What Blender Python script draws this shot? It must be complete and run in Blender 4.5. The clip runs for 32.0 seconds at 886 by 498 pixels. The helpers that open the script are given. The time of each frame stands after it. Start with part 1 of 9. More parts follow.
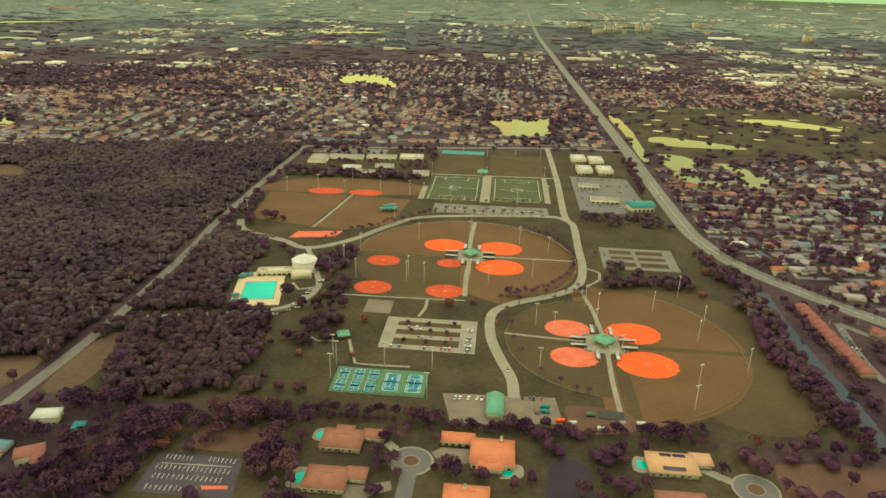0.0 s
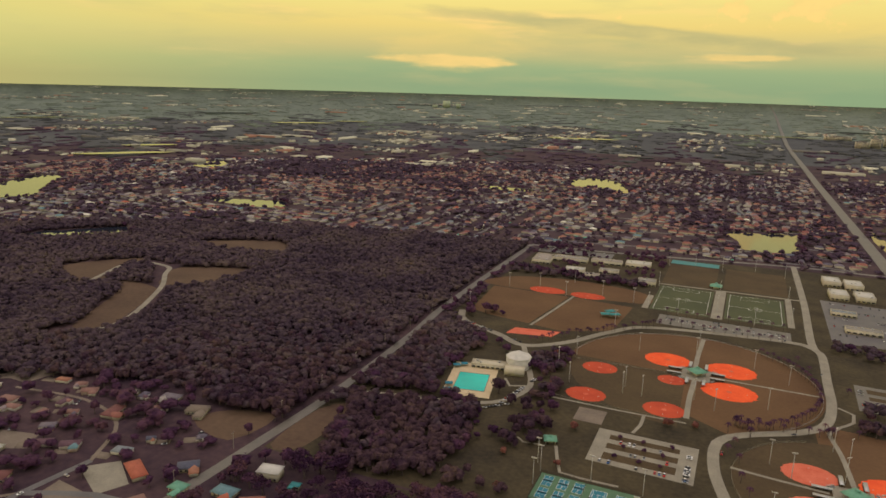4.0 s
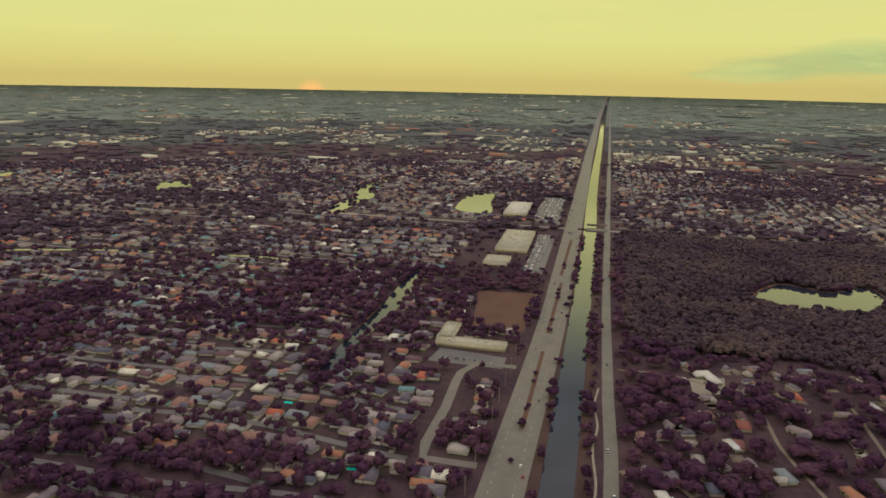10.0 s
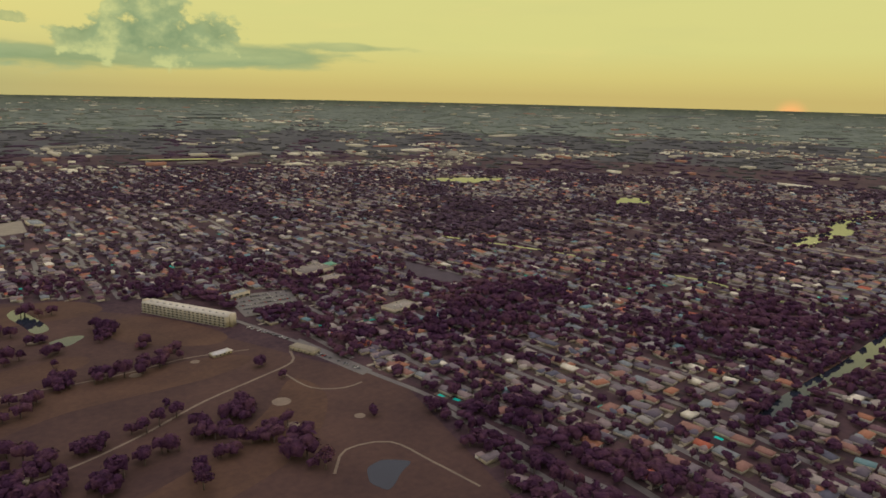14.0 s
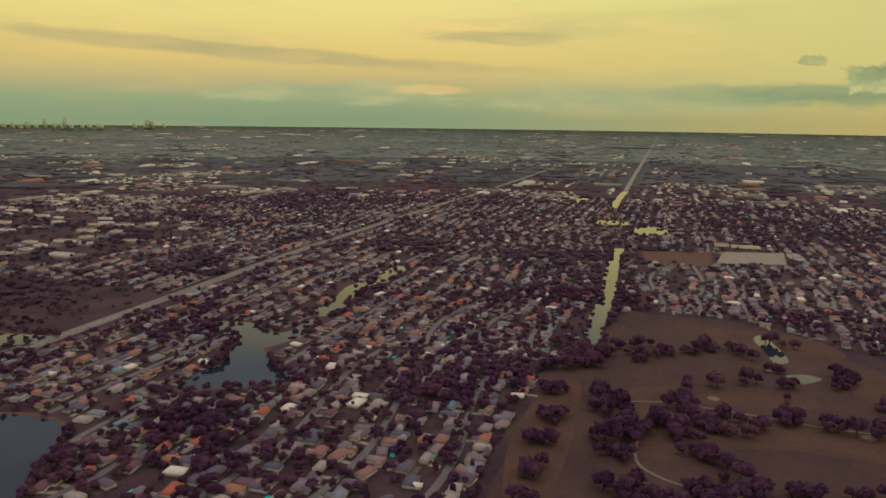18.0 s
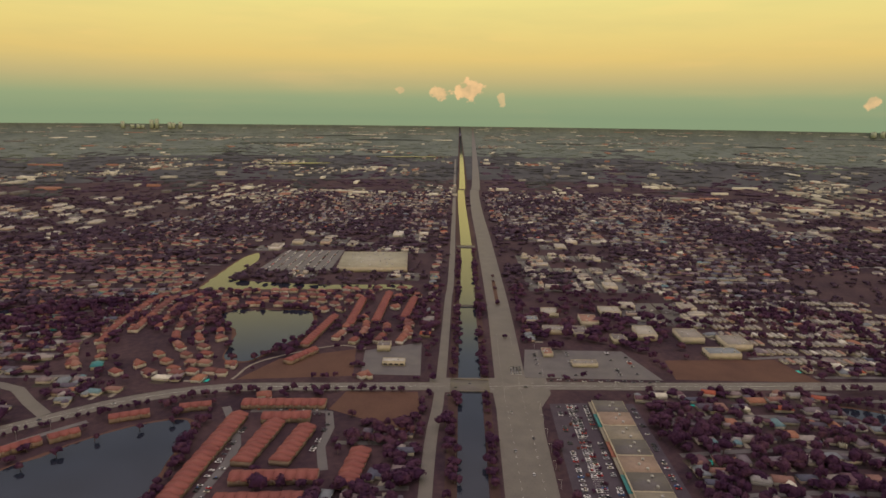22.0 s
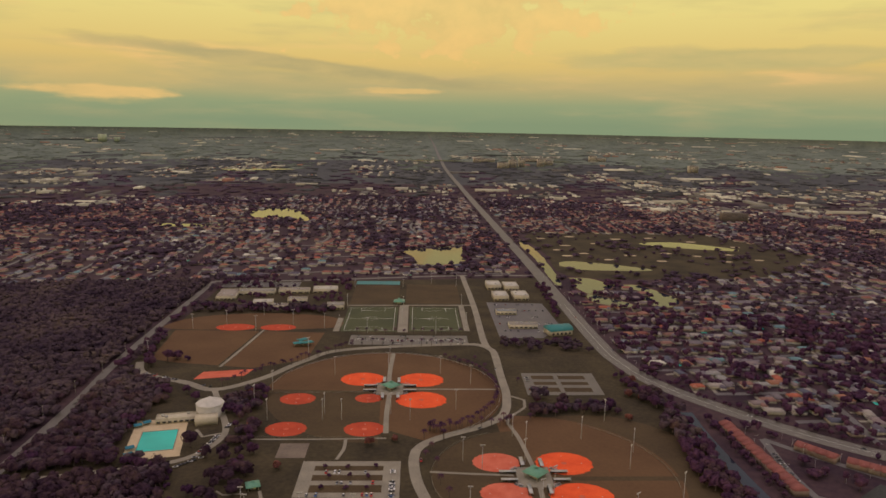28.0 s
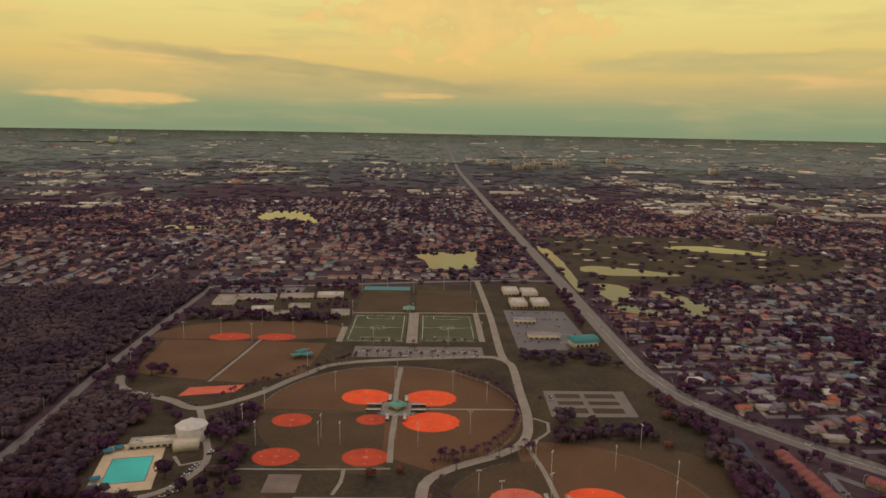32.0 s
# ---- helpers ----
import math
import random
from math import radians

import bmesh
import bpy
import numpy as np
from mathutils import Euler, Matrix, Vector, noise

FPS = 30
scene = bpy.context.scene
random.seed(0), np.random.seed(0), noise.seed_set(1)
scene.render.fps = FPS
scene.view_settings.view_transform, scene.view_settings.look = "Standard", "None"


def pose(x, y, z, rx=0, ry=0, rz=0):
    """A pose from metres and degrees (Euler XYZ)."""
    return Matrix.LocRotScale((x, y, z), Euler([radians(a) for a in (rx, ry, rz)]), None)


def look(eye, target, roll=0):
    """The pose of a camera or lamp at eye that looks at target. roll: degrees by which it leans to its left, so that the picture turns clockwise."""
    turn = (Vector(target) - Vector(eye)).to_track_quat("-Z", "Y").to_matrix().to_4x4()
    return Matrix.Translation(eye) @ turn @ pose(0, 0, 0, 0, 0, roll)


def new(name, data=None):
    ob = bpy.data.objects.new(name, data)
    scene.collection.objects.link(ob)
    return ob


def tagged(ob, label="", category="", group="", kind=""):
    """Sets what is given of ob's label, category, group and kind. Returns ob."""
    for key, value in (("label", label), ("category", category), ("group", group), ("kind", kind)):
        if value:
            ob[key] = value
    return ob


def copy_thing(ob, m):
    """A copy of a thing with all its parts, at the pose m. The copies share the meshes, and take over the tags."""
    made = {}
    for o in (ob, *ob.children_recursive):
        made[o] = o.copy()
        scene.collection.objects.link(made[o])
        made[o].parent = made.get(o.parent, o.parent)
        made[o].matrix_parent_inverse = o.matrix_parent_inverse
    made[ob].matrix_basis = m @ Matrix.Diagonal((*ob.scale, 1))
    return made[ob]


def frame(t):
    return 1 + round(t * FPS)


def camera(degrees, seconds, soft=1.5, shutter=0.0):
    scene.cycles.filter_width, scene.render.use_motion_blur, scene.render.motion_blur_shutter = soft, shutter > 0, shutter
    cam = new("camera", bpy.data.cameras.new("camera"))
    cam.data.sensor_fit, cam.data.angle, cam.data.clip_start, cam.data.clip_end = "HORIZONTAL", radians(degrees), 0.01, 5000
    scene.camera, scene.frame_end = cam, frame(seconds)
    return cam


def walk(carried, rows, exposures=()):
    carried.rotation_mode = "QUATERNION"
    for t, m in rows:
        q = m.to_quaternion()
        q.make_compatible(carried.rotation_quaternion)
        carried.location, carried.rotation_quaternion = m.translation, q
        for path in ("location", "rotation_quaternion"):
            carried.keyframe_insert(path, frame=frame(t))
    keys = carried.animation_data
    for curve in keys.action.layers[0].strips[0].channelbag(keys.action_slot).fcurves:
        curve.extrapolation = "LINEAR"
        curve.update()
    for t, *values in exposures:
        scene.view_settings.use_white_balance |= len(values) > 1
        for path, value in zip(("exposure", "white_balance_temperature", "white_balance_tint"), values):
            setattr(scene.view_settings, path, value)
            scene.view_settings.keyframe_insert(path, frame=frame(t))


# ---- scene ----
cam = camera(65.206, 32.0, soft=1.6)
PATH = [  # seconds, x, y, z, turns in degrees
    (0, 0.00, 0.00, 285.74, 68.820, -1.359, 5.126),
    (0.5, 0.04, 0.68, 285.52, 70.459, -1.384, 4.883),
    (1, 0.35, 1.26, 285.06, 72.330, -1.351, 4.677),
    (1.5, 0.41, 1.90, 284.49, 74.266, -1.377, 4.513),
    (2, -0.06, 2.73, 283.84, 76.183, -1.406, 4.341),
    (2.5, -1.18, 4.01, 283.34, 77.455, -1.507, 4.136),
    (3, -2.79, 5.15, 283.14, 77.093, -1.661, 10.939),
    (3.5, -2.79, 5.14, 283.39, 76.835, -1.630, 17.390),
    (4, -2.09, 3.79, 283.82, 76.626, -1.570, 23.991),
    (4.5, -1.75, 2.37, 284.11, 76.499, -1.531, 30.645),
    (6.5, -0.78, 2.90, 284.26, 76.170, -1.111, 59.091),
    (7, -1.63, 4.47, 283.74, 76.182, -1.095, 65.210),
    (7.5, -1.50, 5.77, 283.64, 76.253, -1.031, 71.395),
    (8, 0.00, 6.38, 284.15, 76.288, -0.976, 77.888),
    (8.5, 1.45, 6.23, 284.72, 76.371, -1.010, 84.363),
    (9, 1.47, 5.82, 284.80, 76.423, -1.103, 90.830),
    (9.5, 0.33, 5.73, 284.44, 76.451, -1.211, 97.323),
    (10, -0.87, 6.36, 284.41, 76.483, -1.175, 103.646),
    (10.5, -0.94, 7.20, 284.91, 76.445, -1.126, 109.752),
    (11, -1.06, 7.35, 284.89, 76.551, -1.169, 112.073),
    (11.5, -1.15, 6.40, 284.59, 76.637, -1.208, 113.466),
    (12, -0.74, 5.21, 284.13, 76.581, -1.210, 118.370),
    (12.5, -0.30, 3.83, 283.29, 76.614, -1.269, 122.438),
    (13, 0.28, 3.25, 282.57, 76.618, -1.233, 126.872),
    (13.5, 1.13, 3.26, 282.35, 76.592, -1.242, 131.604),
    (14, 1.75, 2.71, 282.35, 77.328, -1.243, 140.341),
    (14.5, 1.92, 1.03, 282.39, 78.877, -1.226, 151.117),
    (15, 1.70, -0.43, 281.95, 78.874, -1.215, 161.938),
    (15.5, 1.20, -1.47, 281.26, 78.970, -1.128, 168.374),
    (17.5, 5.49, -9.40, 280.29, 79.316, -0.773, 192.534),
    (18, 4.74, -8.65, 280.08, 79.424, -0.722, 198.463),
    (18.5, 3.49, -8.31, 280.04, 79.544, -0.678, 204.549),
    (19, 2.50, -8.24, 280.11, 79.642, -0.709, 210.390),
    (19.5, 2.41, -7.53, 280.54, 79.698, -0.745, 216.601),
    (20, 3.12, -5.95, 281.27, 79.702, -0.976, 223.742),
    (20.5, 3.60, -3.77, 282.35, 79.482, -1.150, 235.625),
    (21, 3.26, -1.29, 283.64, 79.388, -0.926, 248.706),
    (21.5, 2.48, 1.48, 284.43, 79.284, -0.843, 260.086),
    (22, 1.00, 3.73, 284.88, 79.178, -0.661, 271.499),
    (22.5, -0.62, 5.29, 284.91, 79.210, -0.817, 282.889),
    (23, -1.06, 6.51, 284.42, 79.181, -0.967, 294.474),
    (23.5, -1.39, 6.42, 284.27, 79.129, -0.894, 306.147),
    (24, -2.62, 5.67, 284.97, 79.080, -0.735, 318.699),
    (24.5, -3.07, 5.88, 285.78, 78.961, -0.525, 333.444),
    (25, -2.57, 6.02, 286.20, 78.936, -0.424, 347.033),
    (25.5, -1.55, 5.84, 286.36, 79.102, -0.456, 352.825),
    (26, -1.00, 5.70, 286.08, 79.316, -0.544, 353.653),
    (26.5, -0.55, 6.13, 285.48, 79.407, -0.589, 354.286),
    (28.5, -2.24, 27.50, 277.35, 79.773, -1.010, 358.415),
    (29, -1.23, 38.13, 275.40, 79.824, -0.936, 358.491),
    (29.5, -0.35, 48.60, 273.42, 79.876, -0.925, 358.635),
    (30, 0.38, 58.91, 271.42, 79.898, -0.887, 358.755),
    (30.5, 0.97, 69.06, 269.39, 79.939, -0.910, 358.868),
    (31, 1.42, 79.05, 267.34, 79.963, -0.920, 358.947),
    (31.5, 1.72, 88.89, 265.26, 80.004, -0.923, 358.986),
    (32, 1.89, 98.56, 263.16, 80.049, -0.983, 358.998),
]
EXPO = [(0.0, 1.08, 7300, -22), (1.0, 0.85, 7350, -6), (2.0, 0.54, 6700, 0), (3.0, 0.3, 6550, 8), (4.0, 0.25, 6450, 9), (6.5, 0.4, 6150, 1), (9.0, 0.38, 6150, 4), (11.0, 0.3, 6200, 8), (13.0, 0.25, 6200, 10), (15.0, 0.12, 6250, 13), (18.0, 0.0, 6300, 16), (22.0, 0.03, 6400, 18), (25.0, -0.06, 6450, 20), (32.0, -0.1, 6500, 21)]  # seconds, stops, kelvin, tint
walk(cam, [(r[0], pose(*r[1:])) for r in PATH], EXPO)

# ---- world, sun ----
EYE_H = 284.0
SUN_DIR = Vector((-0.905, -0.425, 0.06)).normalized()
world = bpy.data.worlds.new("dusk")
scene.world = world
world.use_nodes = True
wt = world.node_tree
wt.nodes.clear()


def nd(tree, kind, **kw):
    n = tree.nodes.new(kind)
    for k, v in kw.items():
        if k == "ins":
            for key, val in v.items():
                n.inputs[key].default_value = val
        elif k == "op":
            n.operation = v
        elif k == "blend":
            n.blend_type = v
        elif k == "dtype":
            n.data_type = v
    return n


def ramp(tree, fac, stops, mode="LINEAR"):
    n = tree.nodes.new("ShaderNodeValToRGB")
    n.color_ramp.interpolation = mode
    els = n.color_ramp.elements
    while len(els) < len(stops):
        els.new(0.5)
    for e, (p, c) in zip(els, stops):
        e.position, e.color = p, (*c, 1) if len(c) == 3 else c
    if fac is not None:
        tree.links.new(fac, n.inputs[0])
    return n.outputs[0]


def mth(tree, op, a, b=None, clamp=False):
    n = tree.nodes.new("ShaderNodeMath")
    n.operation, n.use_clamp = op, clamp
    for i, v in enumerate((a, b)):
        if v is None:
            continue
        if isinstance(v, (int, float)):
            n.inputs[i].default_value = v
        else:
            tree.links.new(v, n.inputs[i])
    return n.outputs[0]


def mixc(tree, fac, a, b, blend="MIX"):
    n = tree.nodes.new("ShaderNodeMix")
    n.data_type, n.blend_type = "RGBA", blend
    for key, v in ((0, fac), (6, a), (7, b)):
        if isinstance(v, (int, float)):
            n.inputs[key].default_value = v
        elif isinstance(v, tuple):
            n.inputs[key].default_value = (*v, 1) if len(v) == 3 else v
        else:
            tree.links.new(v, n.inputs[key])
    return n.outputs[2]


def noise_tex(tree, vec, scale, detail=4.0, rough=0.55):
    n = tree.nodes.new("ShaderNodeTexNoise")
    n.inputs["Scale"].default_value, n.inputs["Detail"].default_value, n.inputs["Roughness"].default_value = scale, detail, rough
    if vec is not None:
        tree.links.new(vec, n.inputs["Vector"])
    return n.outputs["Fac"]


def build_sky():
    tex = wt.nodes.new("ShaderNodeTexCoord")
    way = tex.outputs["Generated"]
    sep = wt.nodes.new("ShaderNodeSeparateXYZ")
    wt.links.new(way, sep.inputs[0])
    x, y, z = sep.outputs
    sky = wt.nodes.new("ShaderNodeTexSky")
    sky.sky_type, sky.sun_disc = "NISHITA", False
    sky.sun_elevation, sky.sun_rotation = math.radians(2.5), math.atan2(SUN_DIR.x, SUN_DIR.y)
    sky.dust_density, sky.ozone_density = 3.0, 2.0
    dot = wt.nodes.new("ShaderNodeVectorMath")
    dot.operation = "DOT_PRODUCT"
    wt.links.new(way, dot.inputs[0])
    dot.inputs[1].default_value = SUN_DIR
    near_sun = ramp(wt, dot.outputs["Value"], [(0.0, (0, 0, 0)), (0.85, (1, 1, 1))], "EASE")
    # veil of lit haze: bands by height, towards the sun and away from it
    up = mth(wt, "MULTIPLY", z, 1.0, True)
    west = ramp(wt, up, [(0.0, (0.42, 0.325, 0.105)), (0.025, (0.47, 0.395, 0.125)), (0.06, (0.49, 0.455, 0.155)), (0.15, (0.49, 0.465, 0.165)), (0.19, (0.78, 0.73, 0.27)), (0.29, (0.70, 0.66, 0.29)), (0.41, (0.30, 0.31, 0.29)), (0.55, (0.68, 0.58, 0.55)), (0.85, (1.42, 1.22, 1.17))])
    east = ramp(wt, up, [(0.0, (0.19, 0.26, 0.14)), (0.025, (0.24, 0.30, 0.15)), (0.05, (0.42, 0.36, 0.15)), (0.08, (0.60, 0.45, 0.14)), (0.15, (0.66, 0.58, 0.19)), (0.245, (0.60, 0.54, 0.22)), (0.335, (0.26, 0.29, 0.29)), (0.42, (0.28, 0.29, 0.31)), (0.55, (0.68, 0.58, 0.55)), (0.85, (1.42, 1.22, 1.17))])
    veil = mixc(wt, near_sun, east, west)
    # flat cloud banks, drawn out along the horizon
    mp = wt.nodes.new("ShaderNodeMapping")
    mp.inputs["Scale"].default_value = (2.2, 2.2, 15.0)
    wt.links.new(way, mp.inputs[0])
    n1 = noise_tex(wt, mp.outputs[0], 1.7, 6, 0.55)
    c1 = ramp(wt, n1, [(0.47, (0, 0, 0)), (0.64, (1, 1, 1))])
    fade = ramp(wt, mth(wt, "MULTIPLY", z, 4.0, True), [(0.0, (0.2, 0.2, 0.2)), (0.25, (1, 1, 1)), (1.0, (0.6, 0.6, 0.6))])
    away = mth(wt, "SUBTRACT", 1.0, mth(wt, "MULTIPLY", near_sun, 0.85))
    clear_east = ramp(wt, x, [(0.45, (1, 1, 1)), (0.85, (0.25, 0.25, 0.25))])
    fac = mth(wt, "MULTIPLY", mth(wt, "MULTIPLY", mth(wt, "MULTIPLY", c1, fade), away), clear_east)
    grey = ramp(wt, noise_tex(wt, mp.outputs[0], 3.1, 4, 0.5), [(0.36, (0.30, 0.31, 0.15)), (0.52, (0.44, 0.37, 0.16)), (0.64, (0.74, 0.47, 0.18))])
    veil = mixc(wt, mth(wt, "MULTIPLY", fac, 0.5), veil, grey)
    # cloud patches, each an ellipse across the sky with a ragged rim: centre, half width, half height, raggedness, tones, cover
    flatmap = wt.nodes.new("ShaderNodeMapping")
    flatmap.inputs["Scale"].default_value = (1, 1, 4.5)
    wt.links.new(way, flatmap.inputs[0])
    heapmap = wt.nodes.new("ShaderNodeMapping")
    heapmap.inputs["Scale"].default_value = (1, 1, 1.3)
    wt.links.new(way, heapmap.inputs[0])
    drawn = noise_tex(wt, flatmap.outputs[0], 9.0, 6, 0.55)
    lump = noise_tex(wt, heapmap.outputs[0], 26.0, 6, 0.55)
    fine = noise_tex(wt, heapmap.outputs[0], 60.0, 4, 0.5)
    teal = ((0.25, 0.31, 0.165), (0.31, 0.35, 0.175), (0.40, 0.40, 0.18))
    olive = ((0.24, 0.30, 0.135), (0.29, 0.34, 0.14), (0.38, 0.40, 0.15))
    heap = ((0.16, 0.22, 0.11), (0.24, 0.29, 0.135), (0.42, 0.43, 0.17))
    skirt = ((0.16, 0.23, 0.115), (0.21, 0.27, 0.13), (0.29, 0.33, 0.145))
    brown = ((0.34, 0.31, 0.14), (0.39, 0.34, 0.145), (0.46, 0.38, 0.15))
    amber = ((0.60, 0.42, 0.145), (0.68, 0.46, 0.155), (0.76, 0.49, 0.16))
    gold = ((0.60, 0.44, 0.13), (0.66, 0.46, 0.135), (0.72, 0.48, 0.14))
    pink = ((0.52, 0.36, 0.17), (0.63, 0.41, 0.19), (0.74, 0.47, 0.21))
    for vec, w, h, wob, (dark, mid, lit), op, *tilt in (
            ((0.02, -0.995, 0.032), 0.34, 0.022, 1.3, teal, 0.6), ((-0.21, -0.977, 0.036), 0.30, 0.020, 1.0, skirt, 0.8), ((-0.42, -0.905, 0.042), 0.17, 0.020, 1.0, skirt, 0.85), ((-0.53, -0.845, 0.058), 0.12, 0.007, 1.2, skirt, 0.6),
            ((-0.300, -0.950, 0.064), 0.105, 0.034, 1.3, heap, 0.95), ((-0.302, -0.945, 0.096), 0.056, 0.034, 1.4, heap, 0.95), ((-0.235, -0.968, 0.060), 0.055, 0.022, 1.4, heap, 0.9), ((-0.365, -0.925, 0.070), 0.055, 0.026, 1.4, heap, 0.9), ((-0.15, -0.985, 0.078), 0.022, 0.008, 1.4, skirt, 0.6),
            ((-0.962, 0.250, 0.032), 0.15, 0.022, 1.0, olive, 0.65), ((-0.945, 0.315, 0.040), 0.09, 0.022, 1.2, olive, 0.6), ((-0.985, 0.170, 0.018), 0.10, 0.010, 1.0, olive, 0.5),
            ((-0.40, 0.911, 0.046), 0.13, 0.030, 1.0, gold, 0.3), ((-0.41, 0.911, 0.033), 0.12, 0.010, 1.2, amber, 0.7), ((-0.02, 0.999, 0.043), 0.10, 0.006, 1.2, amber, 0.7), ((-0.16, 0.985, 0.075), 0.33, 0.013, 0.9, brown, 0.9, 0.095), ((0.03, 0.998, 0.055), 0.13, 0.012, 0.9, brown, 0.7, 0.05),
            ((0.05, 0.988, 0.150), 0.22, 0.060, 1.6, amber, 0.6), ((0.40, 0.91, 0.088), 0.27, 0.018, 1.0, ((0.38, 0.36, 0.15), (0.43, 0.39, 0.155), (0.50, 0.42, 0.16)), 0.8),
            ((0.55, -0.83, 0.086), 0.42, 0.013, 0.9, brown, 0.8, 0.05), ((0.247, -0.962, 0.112), 0.12, 0.012, 1.0, brown, 0.65), ((0.46, -0.887, 0.036), 0.22, 0.018, 1.2, teal, 0.65), ((0.33, -0.943, 0.041), 0.07, 0.008, 1.0, amber, 0.5),
            ((0.999, -0.012, 0.036), 0.020, 0.016, 1.3, pink, 0.85), ((0.998, 0.030, 0.032), 0.016, 0.011, 1.4, pink, 0.75), ((0.994, 0.085, 0.036), 0.008, 0.006, 1.4, pink, 0.5), ((0.998, -0.055, 0.024), 0.006, 0.009, 1.3, pink, 0.5), ((0.868, -0.496, 0.024), 0.009, 0.010, 1.3, pink, 0.7)):
        c = Vector(vec).normalized()
        side = Vector((-c.y, c.x, 0)).normalized()
        across = wt.nodes.new("ShaderNodeVectorMath")
        across.operation = "DOT_PRODUCT"
        wt.links.new(way, across.inputs[0])
        across.inputs[1].default_value = side / w
        ahead = wt.nodes.new("ShaderNodeVectorMath")
        ahead.operation = "DOT_PRODUCT"
        wt.links.new(way, ahead.inputs[0])
        ahead.inputs[1].default_value = c
        rise = mth(wt, "DIVIDE", mth(wt, "SUBTRACT", mth(wt, "SUBTRACT", z, c.z), mth(wt, "MULTIPLY", across.outputs["Value"], w * (tilt[0] if tilt else 0.0))), h)
        reach = mth(wt, "SQRT", mth(wt, "ADD", mth(wt, "POWER", mth(wt, "ABSOLUTE", across.outputs["Value"]), 2.0), mth(wt, "POWER", mth(wt, "ABSOLUTE", rise), 2.0)))
        tex_n = drawn if w > 4 * h else lump if w > 0.03 else fine
        edge = mth(wt, "ADD", reach, mth(wt, "MULTIPLY", mth(wt, "SUBTRACT", tex_n, 0.5), wob * 1.8))
        body = ramp(wt, edge, [(0.45, (1, 1, 1)), (1.0, (0, 0, 0))] if w > 4 * h else [(0.66, (1, 1, 1)), (0.95, (0, 0, 0))], "EASE")
        front = mth(wt, "GREATER_THAN", ahead.outputs["Value"], 0.3)
        puff = ramp(wt, tex_n, [(0.34, lit), (0.5, mid), (0.64, dark)])
        veil = mixc(wt, mth(wt, "MULTIPLY", mth(wt, "MULTIPLY", body, front), op), veil, puff)
    # red glow where the sun touches the horizon
    d3 = wt.nodes.new("ShaderNodeVectorMath")
    d3.operation = "DISTANCE"
    wt.links.new(way, d3.inputs[0])
    d3.inputs[1].default_value = Vector((-0.913, -0.408, -0.021)).normalized()
    glow = ramp(wt, d3.outputs["Value"], [(0.003, (1, 1, 1)), (0.026, (0, 0, 0))], "EASE")
    veil = mixc(wt, mth(wt, "MULTIPLY", glow, 0.65), veil, (0.95, 0.36, 0.12))
    # the veil thins overhead into the clear dusk sky
    high = ramp(wt, z, [(0.25, (0, 0, 0)), (0.75, (1, 1, 1))], "EASE")
    bg1 = wt.nodes.new("ShaderNodeBackground")
    wt.links.new(veil, bg1.inputs[0])
    bg1.inputs[1].default_value = 1.25
    bg2 = wt.nodes.new("ShaderNodeBackground")
    wt.links.new(sky.outputs[0], bg2.inputs[0])
    bg2.inputs[1].default_value = 0.12
    mx = wt.nodes.new("ShaderNodeMixShader")
    wt.links.new(mth(wt, "MULTIPLY", high, 0.35), mx.inputs[0])
    wt.links.new(bg1.outputs[0], mx.inputs[1])
    wt.links.new(bg2.outputs[0], mx.inputs[2])
    out = wt.nodes.new("ShaderNodeOutputWorld")
    wt.links.new(mx.outputs[0], out.inputs[0])


build_sky()
sun = new("sun", bpy.data.lights.new("sun", "SUN"))
sun.data.energy, sun.data.angle, sun.data.color = 0.7, math.radians(12), (1.0, 0.62, 0.42)
sun.matrix_world = look(SUN_DIR * 100, (0, 0, 0))

# ---- materials ----


def material(name):
    m = bpy.data.materials.new(name)
    m.use_nodes = True
    t = m.node_tree
    return m, t, t.nodes["Principled BSDF"]


def rough_mat(name, dark, light, scale=0.2, rough=0.9, island=0.0, objrand=0.0, fine=1.5, spec=0.2, bump=0.0, metal=0.0, grain=0.4, span=0.4):
    """Two scales of noise between two tones; island/objrand: how far each piece's own tone strays."""
    m, t, b = material(name)
    pos = t.nodes.new("ShaderNodeNewGeometry")
    a = noise_tex(t, pos.outputs["Position"], scale, 3)
    c = noise_tex(t, pos.outputs["Position"], fine, 4)
    f = mth(t, "ADD", mth(t, "MULTIPLY", a, 1 - grain), mth(t, "MULTIPLY", c, grain))
    if island:
        f = mth(t, "ADD", f, mth(t, "MULTIPLY", mth(t, "SUBTRACT", pos.outputs["Random Per Island"], 0.5), island))
    if objrand:
        oi = t.nodes.new("ShaderNodeObjectInfo")
        f = mth(t, "ADD", f, mth(t, "MULTIPLY", mth(t, "SUBTRACT", oi.outputs["Random"], 0.5), objrand))
    col = ramp(t, f, [(0.5 - span / 2, dark), (0.5 + span / 2, light)])
    t.links.new(col, b.inputs["Base Color"])
    b.inputs["Roughness"].default_value = rough
    b.inputs["Specular IOR Level"].default_value = spec
    b.inputs["Metallic"].default_value = metal
    if bump:
        bp = t.nodes.new("ShaderNodeBump")
        bp.inputs["Strength"].default_value, bp.inputs["Distance"].default_value = bump, 0.3
        t.links.new(c, bp.inputs["Height"])
        t.links.new(bp.outputs[0], b.inputs["Normal"])
    return m


